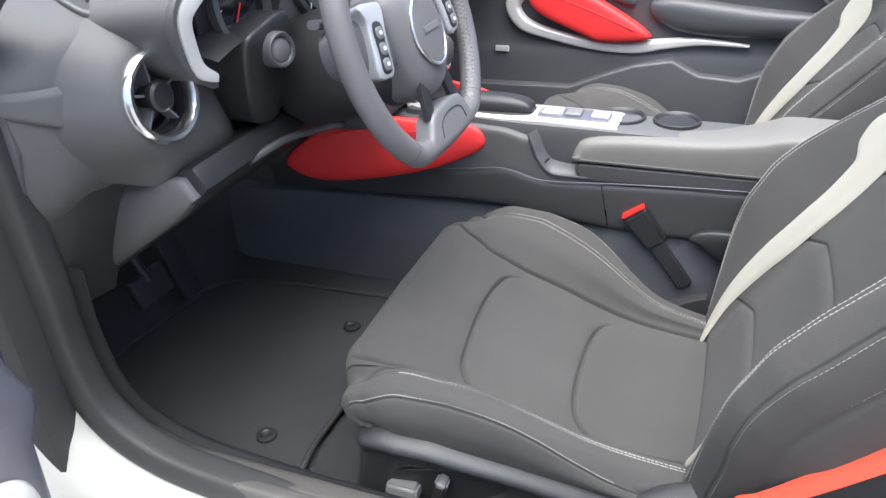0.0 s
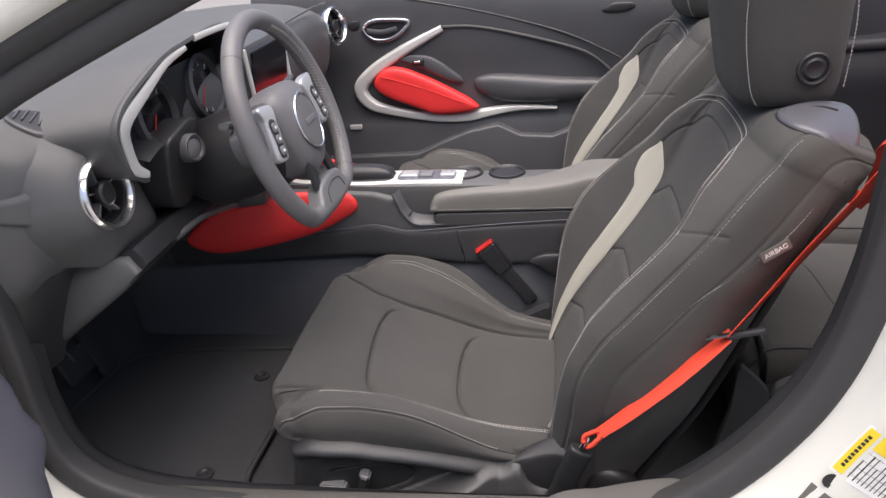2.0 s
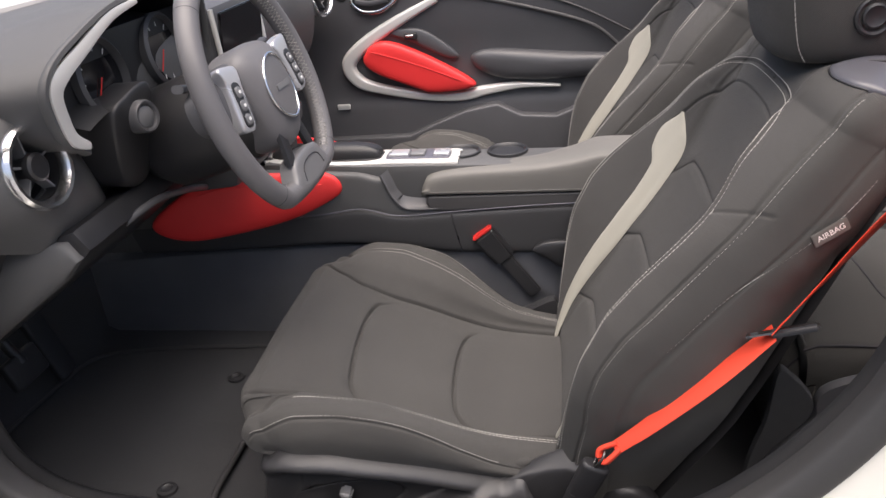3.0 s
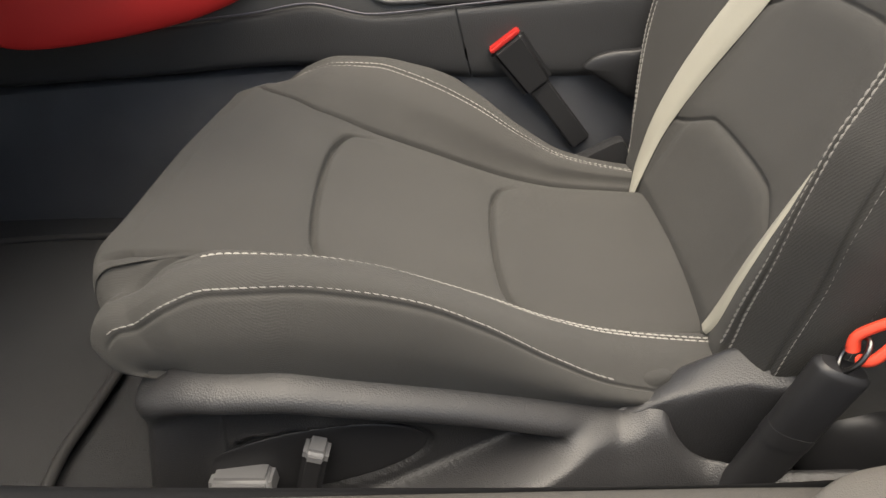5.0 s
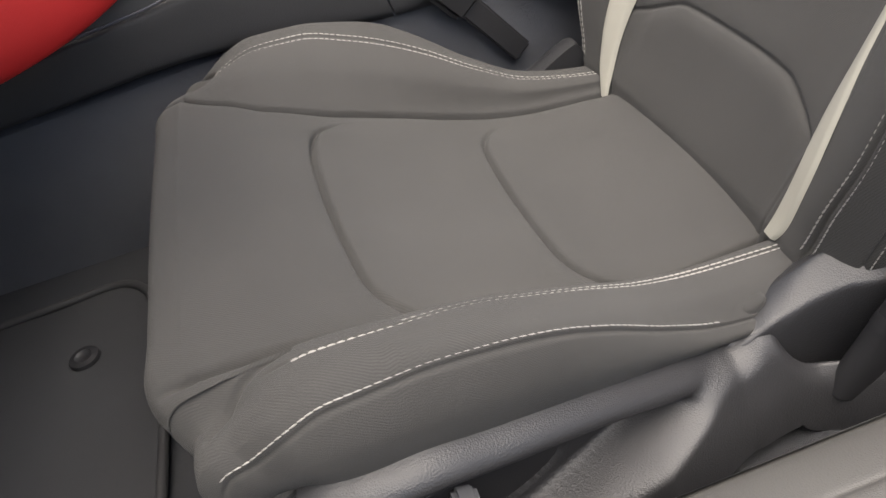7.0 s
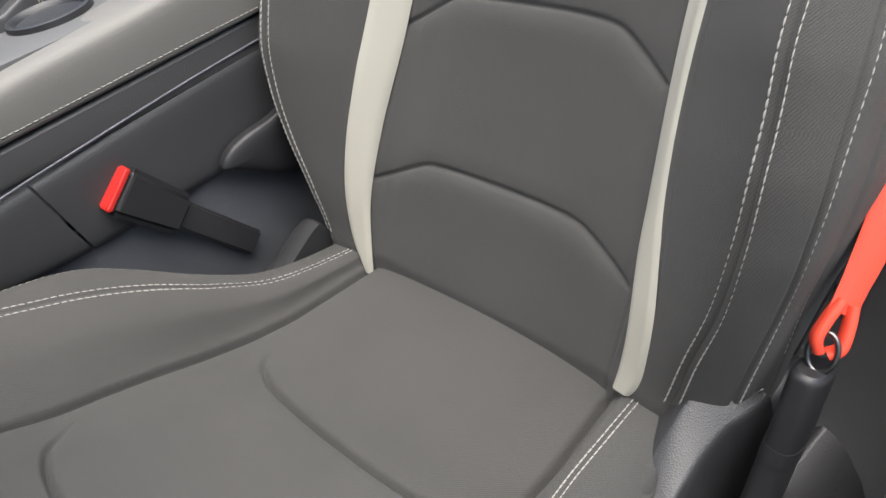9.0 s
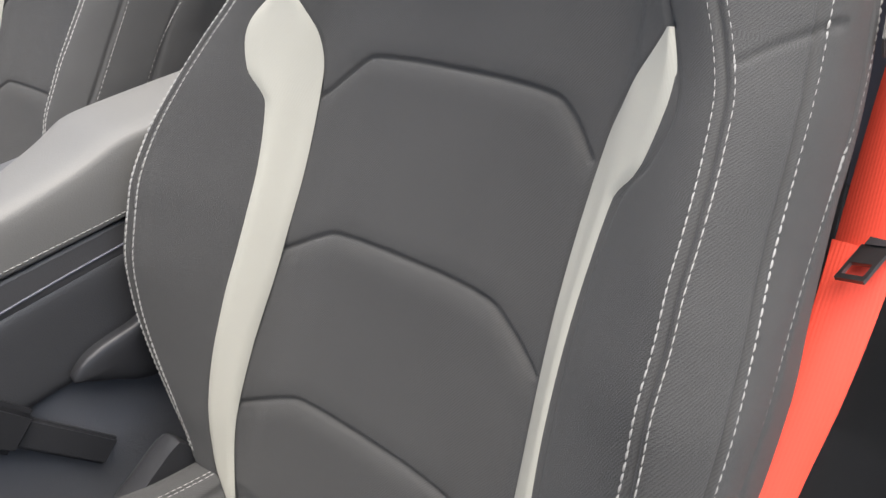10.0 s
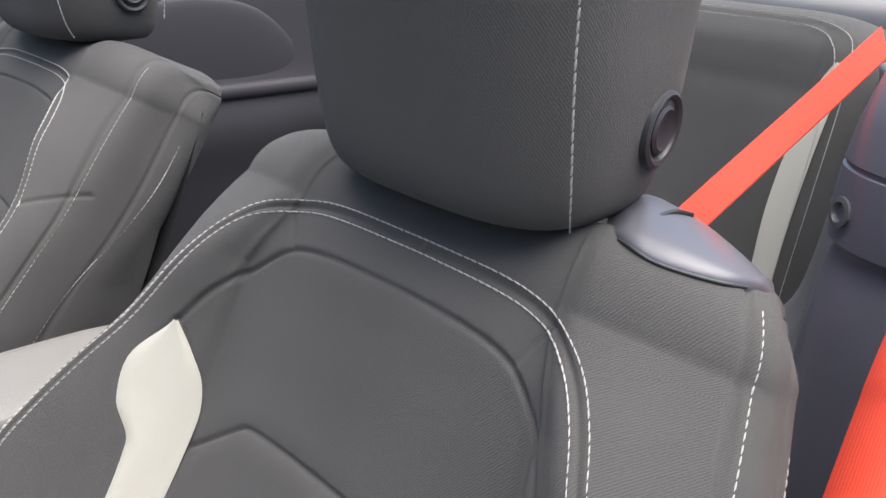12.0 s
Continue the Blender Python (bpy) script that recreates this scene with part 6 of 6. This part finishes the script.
rest = thing("foot_rest", "black moulded foot rest beside the pedals", "foot rest")
slab("foot_rest_pad", [(-1.16, 0.20), (-1.00, 0.20), (-1.03, 0.25), (-1.13, 0.40), (-1.18, 0.46)], -0.27, -0.15, BLACK, rest, "black foot rest", bevel=0.012)

# ---------------------------------------------------------------- door opening

body = thing("sports_car", "white car body side round the open driver's doorway", "car body")
SEAL = [(-0.20, 1.178), (-0.38, 1.110), (-0.56, 1.038), (-0.68, 0.985), (-0.755, 0.935), (-0.786, 0.86), (-0.792, 0.74), (-0.790, 0.60), (-0.792, 0.50), (-0.768, 0.405), (-0.69, 0.350), (-0.55, 0.330), (-0.3, 0.324), (0.0, 0.328), (0.13, 0.358), (0.225, 0.428), (0.300, 0.522), (0.345, 0.615), (0.372, 0.73), (0.385, 0.86), (0.39, 0.93)]
seal_c = catmull(SEAL, 200)
st = np.gradient(seal_c, axis=0)
st /= np.linalg.norm(st, axis=1)[:, None]
sn = np.stack([st[:, 1], -st[:, 0]], 1)
if sn[110, 1] > 0:
    sn = -sn


def jamb(name, sec, material, label, lo=0, hi=200):
    """A strip of given section, (distance outward from the opening, y), all along the doorway."""
    sec = catmull(sec, max(12, 5 * len(sec)))
    rows = [[(c[0] + n[0] * d, y, c[1] + n[1] * d) for d, y in sec] for c, n in zip(seal_c[lo:hi], sn[lo:hi])]
    return sheet(name, np.array(rows), material, body, label)


jamb("door_seal", [(0.014, -0.366), (-0.006, -0.380), (-0.012, -0.400), (-0.012, -0.418), (0.0, -0.426), (0.014, -0.428), (0.024, -0.424), (0.03, -0.415)], RUBBER, "soft black door seal")
jamb("inner_trim", [(-0.005, -0.355), (0.01, -0.350), (0.05, -0.352), (0.14, -0.356)], SMOOTH, "dark inner sill trim", 70, 200)
jamb("jamb_face", [(0.020, -0.418), (0.036, -0.436), (0.05, -0.455), (0.075, -0.470), (0.12, -0.480), (0.17, -0.492), (0.22, -0.505)], PAINT, "white painted door jamb", 62, 200)
jamb("pillar_face", [(0.020, -0.418), (0.030, -0.430), (0.042, -0.438), (0.055, -0.440)], RUBBER, "black pillar seal", 0, 62)
jamb("pillar_skin", [(0.050, -0.438), (0.060, -0.45), (0.085, -0.455), (0.13, -0.44), (0.16, -0.41)], PAINT, "white painted windscreen pillar", 0, 62)
# sill plate
xs = np.linspace(-0.74, 0.16, 60)
rows = []
for x in xs:
    e = 0.03 * np.clip((x - 0.08) / 0.08, 0, 1) ** 2 + 0.02 * np.clip((-0.66 - x) / 0.08, 0, 1) ** 2 - 0.008 * np.clip((-0.05 - x) / 0.35, 0, 1)
    sec = [(-0.338, 0.22), (-0.341, 0.29), (-0.348, 0.318), (-0.360, 0.3315), (-0.376, 0.3405), (-0.392, 0.346), (-0.397, 0.3465), (-0.402, 0.350), (-0.415, 0.352), (-0.421, 0.348), (-0.426, 0.338)]
    rows.append([(x, a, b + e) for a, b in catmull(sec, 40)])
sheet("sill_plate", np.array(rows), SILLMAT, body, "grained dark sill plate", flip=True)
pillow("sill_end_cover", [(-0.02, -0.405), (0.0, -0.372), (0.06, -0.358), (0.17, -0.36), (0.19, -0.40), (0.10, -0.415)], lambda a, b, h: (a, b, 0.351 + 0.25 * max(a - 0.06, 0) + h), 0.004, SILLMAT, body, "raised dark cover at the sill's rear")
slab("rocker", [(-0.80, 0.10), (0.45, 0.10), (0.45, 0.28), (0.2, 0.285), (-0.80, 0.285)], -0.56, -0.36, PAINT, body, "white painted rocker", bevel=0.03, segs=4)
rows = [[(x, -0.505 - 0.05 * q, 0.255 + 0.05 * (1 - q)) for q in np.linspace(0, 1, 8)] for x in np.linspace(-0.8, 0.45, 20)]
# hinge pillar behind the door; its shade is put in by a dark material
slab("hinge_pillar", [(-1.02, 0.26), (-0.80, 0.26), (-0.80, 0.90), (-1.02, 0.93)], -0.47, -0.41, RUBBER, body, "hinge pillar coloured dark for its shade", bevel=0.01)
# rear quarter
slab("quarter_panel", [(0.50, 0.25), (1.6, 0.25), (1.75, 0.7), (1.6, 0.94), (0.60, 0.94), (0.53, 0.80), (0.52, 0.5)], -0.56, -0.46, PAINT, body, "white rear quarter panel", bevel=0.03, segs=4)
slab("quarter_panel", [(0.50, 0.25), (1.6, 0.25), (1.75, 0.7), (1.6, 0.94), (0.52, 0.92), (0.51, 0.5)], 1.18, 1.30, PAINT, body, "white rear quarter panel", bevel=0.03, segs=4)
bm = bmesh.new()
bmesh.ops.create_cube(bm, size=1)
bmesh.ops.scale(bm, vec=(0.75, 1.80, 0.04), verts=bm.verts)
bmesh.ops.bevel(bm, geom=bm.edges[:], offset=0.015, segments=3, affect="EDGES")
bmesh.ops.translate(bm, vec=(1.62, 0.365, 0.955), verts=bm.verts)
sheet("rear_shelf", np.array([[(x, y, z) for y in np.linspace(-0.40, 1.13, 30)] for x, z in catmull([(1.14, 0.935), (1.15, 0.965), (1.18, 0.984), (1.26, 0.990), (1.45, 0.992), (1.50, 0.985)], 20)]), SMOOTH, body, "smooth grey shelf behind the rear seat", flip=True)
part("rear_deck", bm, PAINT, body, "white rear deck behind the seats")
tube("deck_gap", [(1.235, -0.20, 0.985), (1.55, -0.24, 0.985)], 0.004, BLACK, body)
rows = [[(-1.22 - 1.1 * q, y, 0.925 + 0.03 * math.sin(q * 2.5) - 0.16 * q * q - 0.25 * max(abs(y - 0.365) - 0.7, 0)) for y in np.linspace(-0.5, 1.23, 30)] for q in np.linspace(0, 1, 16)]
sheet("bonnet", np.array(rows), PAINT, body, "white bonnet")
rows = [[(-0.98 - 0.8 * q, -0.45 - 0.10 * math.sin(w * 3.1), 0.30 + 0.58 * w) for w in np.linspace(0, 1, 12)] for q in np.linspace(0, 1, 10)]
sheet("front_wing", np.array(rows), PAINT, body, "white front wing")
loop_bar("striker", catmull([(0.392, -0.487, 0.585), (0.398, -0.512, 0.590), (0.418, -0.514, 0.578), (0.422, -0.490, 0.568)], 24), 0.009, 0.009, STEEL, body, "bright steel door striker", round_=0.6)

# labels on the jamb
placard = thing("tyre_placard", "white and yellow tyre information label on the jamb", "label")


def jamb_at(x, z, lift):
    """A place on the painted jamb near (x, z), found along its section."""
    d = np.linalg.norm(seal_c - np.array([x, z]), axis=1)
    i = int(np.argmin(d))
    off = float((np.array([x, z]) - seal_c[i]) @ sn[i])
    y = float(np.interp(off, [0.036, 0.05, 0.075, 0.12, 0.17, 0.22], [-0.436, -0.455, -0.470, -0.480, -0.492, -0.505]))
    return np.array([x, y - lift, z])


U2 = np.array([0.49, 0.87])
V2 = np.array([0.87, -0.49])
O2 = np.array([0.341, 0.4934])


def label_patch(name, u0, u1, v0, v1, lift, material, parent, label=""):
    rows = [[jamb_at(*(O2 + U2 * u + V2 * v), lift) for v in np.linspace(v0, v1, 6)] for u in np.linspace(u0, u1, 6)]
    return sheet(name, np.array(rows), material, parent, label)


label_patch("label_sheet", 0.0, 0.080, 0.0, 0.072, 0.0015, PAPER, placard, "white printed label")
label_patch("label_header", 0.004, 0.077, 0.002, 0.0135, 0.0024, YELLOW, placard, "yellow header band")
label_patch("label_block", 0.055, 0.077, 0.017, 0.045, 0.0024, YELLOW, placard, "yellow printed block")
for k in range(9):
    label_patch("print_bar", 0.006, 0.050 if k % 3 else 0.036, 0.018 + k * 0.0056, 0.0194 + k * 0.0056, 0.0024, INK if k % 2 else GREYLABEL, placard)
for k in range(4):
    label_patch("print_bar", 0.012 + k * 0.012, 0.0126 + k * 0.012, 0.017, 0.068, 0.0026, GREYLABEL, placard)
for k in range(9):
    label_patch("print_bar", 0.014 + k * 0.0062, 0.0182 + k * 0.0062, 0.0055, 0.0095, 0.0030, INK, placard)
lathe("wheel_symbol", [(0.0105, 0.0), (0.0105, 0.001), (0.006, 0.0012), (0.005, 0.0008), (0.0, 0.0008)], jamb_at(*(O2 + U2 * -0.012 + V2 * 0.010), 0.002), (0.1, -1, 0.1), INK, placard, "small black tyre symbol")
vin = thing("grey_label", "small grey information label on the jamb", "label")
rows = [[jamb_at(*(np.array([0.300, 0.425]) + U2 * u + V2 * v), 0.0015) for v in np.linspace(0, 0.03, 5)] for u in np.linspace(0, 0.05, 5)]
sheet("label_sheet", np.array(rows), GREYLABEL, vin, "grey label")

# ---------------------------------------------------------------- open driver's door

ddoor = thing("driver_door", "open driver's door with grey moulded inner panel", "car door")
DOORO = [(-0.605, 0.34), (-0.600, 0.48), (-0.594, 0.570), (-0.578, 0.600), (-0.576, 0.622), (-0.590, 0.66), (-0.594, 0.700), (-0.606, 0.740), (-0.616, 0.785), (-0.632, 0.84), (-0.78, 0.86), (-1.55, 0.88), (-1.55, 0.34)]


def on_door(a, b, h):
    return (-0.632 + (a + 0.55) * 0.16 + h, a - 0.1 * h, b)


pillow("door_panel", DOORO, on_door, 0.035, GUIDE, ddoor, "grey moulded inner door panel", smooth_curve=False, back=0.05)
slab("door_shell", [(-0.64, 0.32), (-0.60, 0.86), (-1.58, 0.92), (-1.58, 0.32)], -0.86, -0.74, PAINT, ddoor, "white door shell", bevel=0.02, axis="x")
pillow("door_pocket", [(-0.625, 0.34), (-0.618, 0.50), (-0.635, 0.560), (-0.70, 0.560), (-0.90, 0.53), (-1.2, 0.48), (-1.2, 0.34)], lambda a, b, h: on_door(a, b, h + 0.03), 0.03, SILVER, ddoor, "pale satin pocket trim")
rubber_d = np.array([on_door(a, b, -0.03) for a, b in [(-0.645, 0.34), (-0.598, 0.55), (-0.582, 0.70), (-0.587, 0.77), (-0.60, 0.84)]])
tube("door_edge_seal", catmull(rubber_d, 40), 0.012, RUBBER, ddoor, "black seal on the door's edge")

# ---------------------------------------------------------------- rear seats and quarter trim

rear = thing("rear_seat", "dark grey cloth rear seat with pale stitching and stripe", "rear seat")


def rear_half(y0, sgn, c0, cw):
    xs = np.linspace(0, 1, 90)
    rows = []
    for q in xs:
        # path: front foot -> cushion -> back -> top
        px, pz = [catmull([(0.330, 0.22), (0.307, 0.33), (0.293, 0.405), (0.315, 0.452), (0.385, 0.474), (0.65, 0.462), (0.95, 0.455)], 90)[int(round(q * 89)), k] for k in (0, 1)]
        fold = 0.006 * math.exp(-(((q - 0.62) / 0.012) ** 2)) + 0.005 * math.exp(-(((q - 0.37) / 0.012) ** 2))
        row = [(px + 0.03 * abs(w) ** 3 * (q < 0.6), c0 + w * cw, pz - fold - 0.03 * abs(w) ** 4 + 0.010 * math.cos(w * 4.2)) for w in np.linspace(-1, 1, 40)]
        for e, sg in ((0, -1), (-1, 1)):
            x, y, z = row[e]
            side = [(x, y + sg * 0.014, z - 0.022), (x, y + sg * 0.018, z - 0.055), (x, y + sg * 0.010, max(z - 0.10, 0.21)), (x, y + sg * 0.006, 0.205)]
            row = side[::-1] + row if e == 0 else row + side
        rows.append(row)
    grid = np.array(rows)
    sheet("cushion", grid, CLOTH, rear, "dark cloth rear cushion")
    for col in (4, 43):
        tube("piping", [grid[k, col] + np.array([0, 0, -0.0005]) for k in range(22, 88, 3)], 0.0022, TRIMDARK, rear, "thin dark seam along the cushion edge")
    flat = grid[:, 4:44].reshape(-1, 3)
    seam = []
    for x, y in catmull([(0.440, 0.20), (0.464, 0.141), (0.480, 0.05), (0.492, 0.0), (0.53, -0.06), (0.56, -0.085)], 30):
        d = np.hypot(flat[:, 0] - x, flat[:, 1] - (y if sgn < 0 else 0.73 - y))
        w = np.exp(-((d / 0.012) ** 2))
        seam.append((x, y if sgn < 0 else 0.73 - y, float((flat[:, 2] * w).sum() / w.sum()) - 0.0008))
    tube("cushion_seam", seam, 0.0022, TRIMDARK, rear, "dark seam across the cushion")
    rows = []
    pts = catmull([(0.93, 0.44), (0.955, 0.55), (0.99, 0.70), (1.03, 0.86), (1.05, 0.925), (1.09, 0.955), (1.17, 0.955)], 60)
    for i, (px, pz) in enumerate(pts):
        w_max = 0.225 - 0.06 * max(i / 59 - 0.72, 0) * 3
        row = []
        for w in np.linspace(-1, 1, 60):
            dip = 0.0
            yy = w * w_max
            for a in (0.5, 0.74):
                dip += 0.004 * math.exp(-(((i / 59 - a) / 0.008) ** 2)) * (abs(w) < 0.62)
            dip += 0.004 * math.exp(-(((abs(w) - 0.62) / 0.02) ** 2)) * (i < 44)
            bol = -0.03 * max(abs(w) - 0.6, 0) ** 1.5 * 4 * math.sin(min(i / 44, 1) * 3.1)
            row.append((px + dip + bol + 0.03 * abs(w) ** 6, y0 + yy, pz - 0.02 * abs(w) ** 5))
        rows.append(row)
    P = np.array(rows)
    sheet("backrest", P, CLOTH, rear, "dark cloth rear backrest", flip=True)
    for rim in ([(43, 53), (43, 30), (43, 18), (42, 13), (39.5, 10), (35, 8.2), (25, 7), (10, 6)], [(46, 53), (46, 30), (46, 16), (44.5, 10.5), (41, 7), (35, 5.6), (25, 4.6), (10, 4)]):
        g = catmull(rim if sgn < 0 else [(a, 59 - b) for a, b in rim], 90)
        c = []
        for a, b in g:
            ia, ib = min(int(a), 58), min(int(b), 58)
            fa, fb = a - ia, b - ib
            c.append((P[ia, ib] * (1 - fb) + P[ia, ib + 1] * fb) * (1 - fa) + (P[ia + 1, ib] * (1 - fb) + P[ia + 1, ib + 1] * fb) * fa + np.array([-0.003, 0, 0.002]))
        stitches("stitching", c, np.tile([-0.9, 0, 0.4], (90, 1)), rear)
    for e0, e1 in ((5, 10),) if sgn < 0 else ((49, 54),):
        rows = []
        for i in range(6, 36):
            f = (i - 6) / 29
            c0 = e0 + 1.5 * math.sin(f * 3.0)
            row = []
            for w in np.linspace(0, 1, 6):
                e = c0 + w * (e1 - e0) * (0.5 + 0.5 * math.sin(f * 3.1))
                k = min(int(e), 58)
                row.append(P[i, k] * (1 - (e - k)) + P[i, k + 1] * (e - k) + np.array([-0.0022, 0, 0.001]))
            rows.append(row)
        sheet("stripe", np.array(rows), GREY_CLOTH, rear, "pale grey cloth stripe")


rear_half(0.165, -1, 0.110, 0.210)
rear_half(0.565, 1, 0.605, 0.195)
pillow("centre_bolster", [(0.28, 0.40), (0.27, 0.56), (0.30, 0.62), (0.43, 0.62), (0.46, 0.56), (0.45, 0.40)], lambda a, b, h: (0.90 - h - (b - 0.5) * -0.2, a, b), 0.05, CLOTH, rear, "dark cloth centre pad")

qtrim = thing("quarter_trim", "dark moulded rear quarter trim beside the seat", "interior trim")
rows = []
for x in np.linspace(0.40, 1.25, 40):
    inn = float(np.interp(x, [0.40, 0.50, 0.58, 0.66, 0.75, 0.85, 1.25], [-0.405, -0.395, -0.36, -0.24, -0.14, -0.10, -0.08]))
    sec = [(-0.42, 0.935), (inn - 0.03, 0.93), (inn, 0.90), (inn + 0.01, 0.78), (inn + 0.02, 0.66), (inn + 0.045, 0.60), (inn + 0.05, 0.52), (inn + 0.03, 0.42), (inn, 0.34), (inn - 0.02, 0.20)]
    rows.append([(x, a, b) for a, b in catmull(sec, 50)])
sheet("trim_panel", np.array(rows), SMOOTH, qtrim, "dark moulded side panel")
pillow("wheel_arch_carpet", [(0.288, 0.462), (0.306, 0.456), (0.337, 0.418), (0.336, 0.385), (0.293, 0.326), (0.279, 0.290), (0.275, 0.20), (0.255, 0.20), (0.262, 0.30), (0.280, 0.38)], XZ(-0.190, 1), 0.010, CARPET, qtrim, "dark carpet on the wheel arch")
pillow("corner_panel", [(0.341, 0.418), (0.356, 0.440), (0.401, 0.456), (0.44, 0.45), (0.45, 0.38), (0.40, 0.20), (0.281, 0.20), (0.285, 0.290), (0.299, 0.326), (0.340, 0.383)], XZ(-0.195, 1), 0.015, SMOOTH, qtrim, "smooth dark corner panel beside the carpet")
rows = []
for x in np.linspace(0.40, 1.25, 40):
    sec = [(1.16, 0.935), (1.12, 0.93), (1.09, 0.90), (1.08, 0.80), (1.07, 0.72), (1.045, 0.66), (1.04, 0.60), (1.06, 0.5), (1.09, 0.3)]
    rows.append([(x, a, b) for a, b in catmull(sec, 50)])
sheet("trim_panel", np.array(rows), TRIMDARK, qtrim, "dark moulded far side panel", flip=True)
pillow("speaker_panel", [(0.55, 0.62), (0.56, 0.80), (0.66, 0.87), (0.85, 0.86), (0.97, 0.76), (0.93, 0.66), (0.75, 0.62)], XZ(1.083), 0.014, TRIMDARK, qtrim, "raised dark panel above the rear armrest")
loop_bar("rear_armrest", np.array([(x, 1.055, 0.690 + 0.02 * (x - 0.6)) for x in np.linspace(0.45, 1.0, 20)]), 0.03, 0.03, TRIMDARK, qtrim, "narrow dark rear armrest", round_=0.5)

post = thing("belt_tower", "grey plastic seat belt tower behind the seat", "belt tower")
prof = [(0.056, -0.42), (0.058, -0.30), (0.062, -0.15), (0.062, -0.085), (0.058, -0.066), (0.060, -0.060), (0.066, -0.056), (0.069, -0.03), (0.069, 0.0), (0.067, 0.0015), (0.067, 0.004), (0.069, 0.0055), (0.067, 0.035), (0.060, 0.070), (0.046, 0.098), (0.025, 0.112), (0.0, 0.116)]
lathe("tower_body", prof[:10], (0.605, -0.226, 0.872), (0.0, -0.03, 1), GUIDE, post, "smooth grey tower")
lathe("tower_cap", prof[9:], (0.605, -0.226, 0.872), (0.0, -0.03, 1), GUIDE, post, "rounded grey tower cap")
lathe("tower_screw", [(0.012, 0.0), (0.012, 0.0025), (0.008, 0.003), (0.006, -0.002), (0.0, -0.002)], (0.557, -0.176, 0.842), (-0.75, 0.66, 0.02), SMOOTH, post, "round screw cover")

# far belt on the passenger side
pbelt = thing("seat_belt", "bright red seat belt beside the passenger seat", "seat belt")
strap("shoulder_strap", [(0.36, 1.04, 0.45), (0.40, 1.05, 0.60), (0.45, 1.06, 0.80), (0.50, 1.06, 0.98)], [(0.9, 0.3, -0.2)] * 4, [0.046, 0.046, 0.046, 0.046], pbelt, "red shoulder strap")

# ---------------------------------------------------------------- surroundings

ground = tagged(block("ground", (-40, -40, -0.3), (40, 40, 0.0), CONCRETE, bevel=0), "grey concrete ground under the car", "ground", kind="structure")
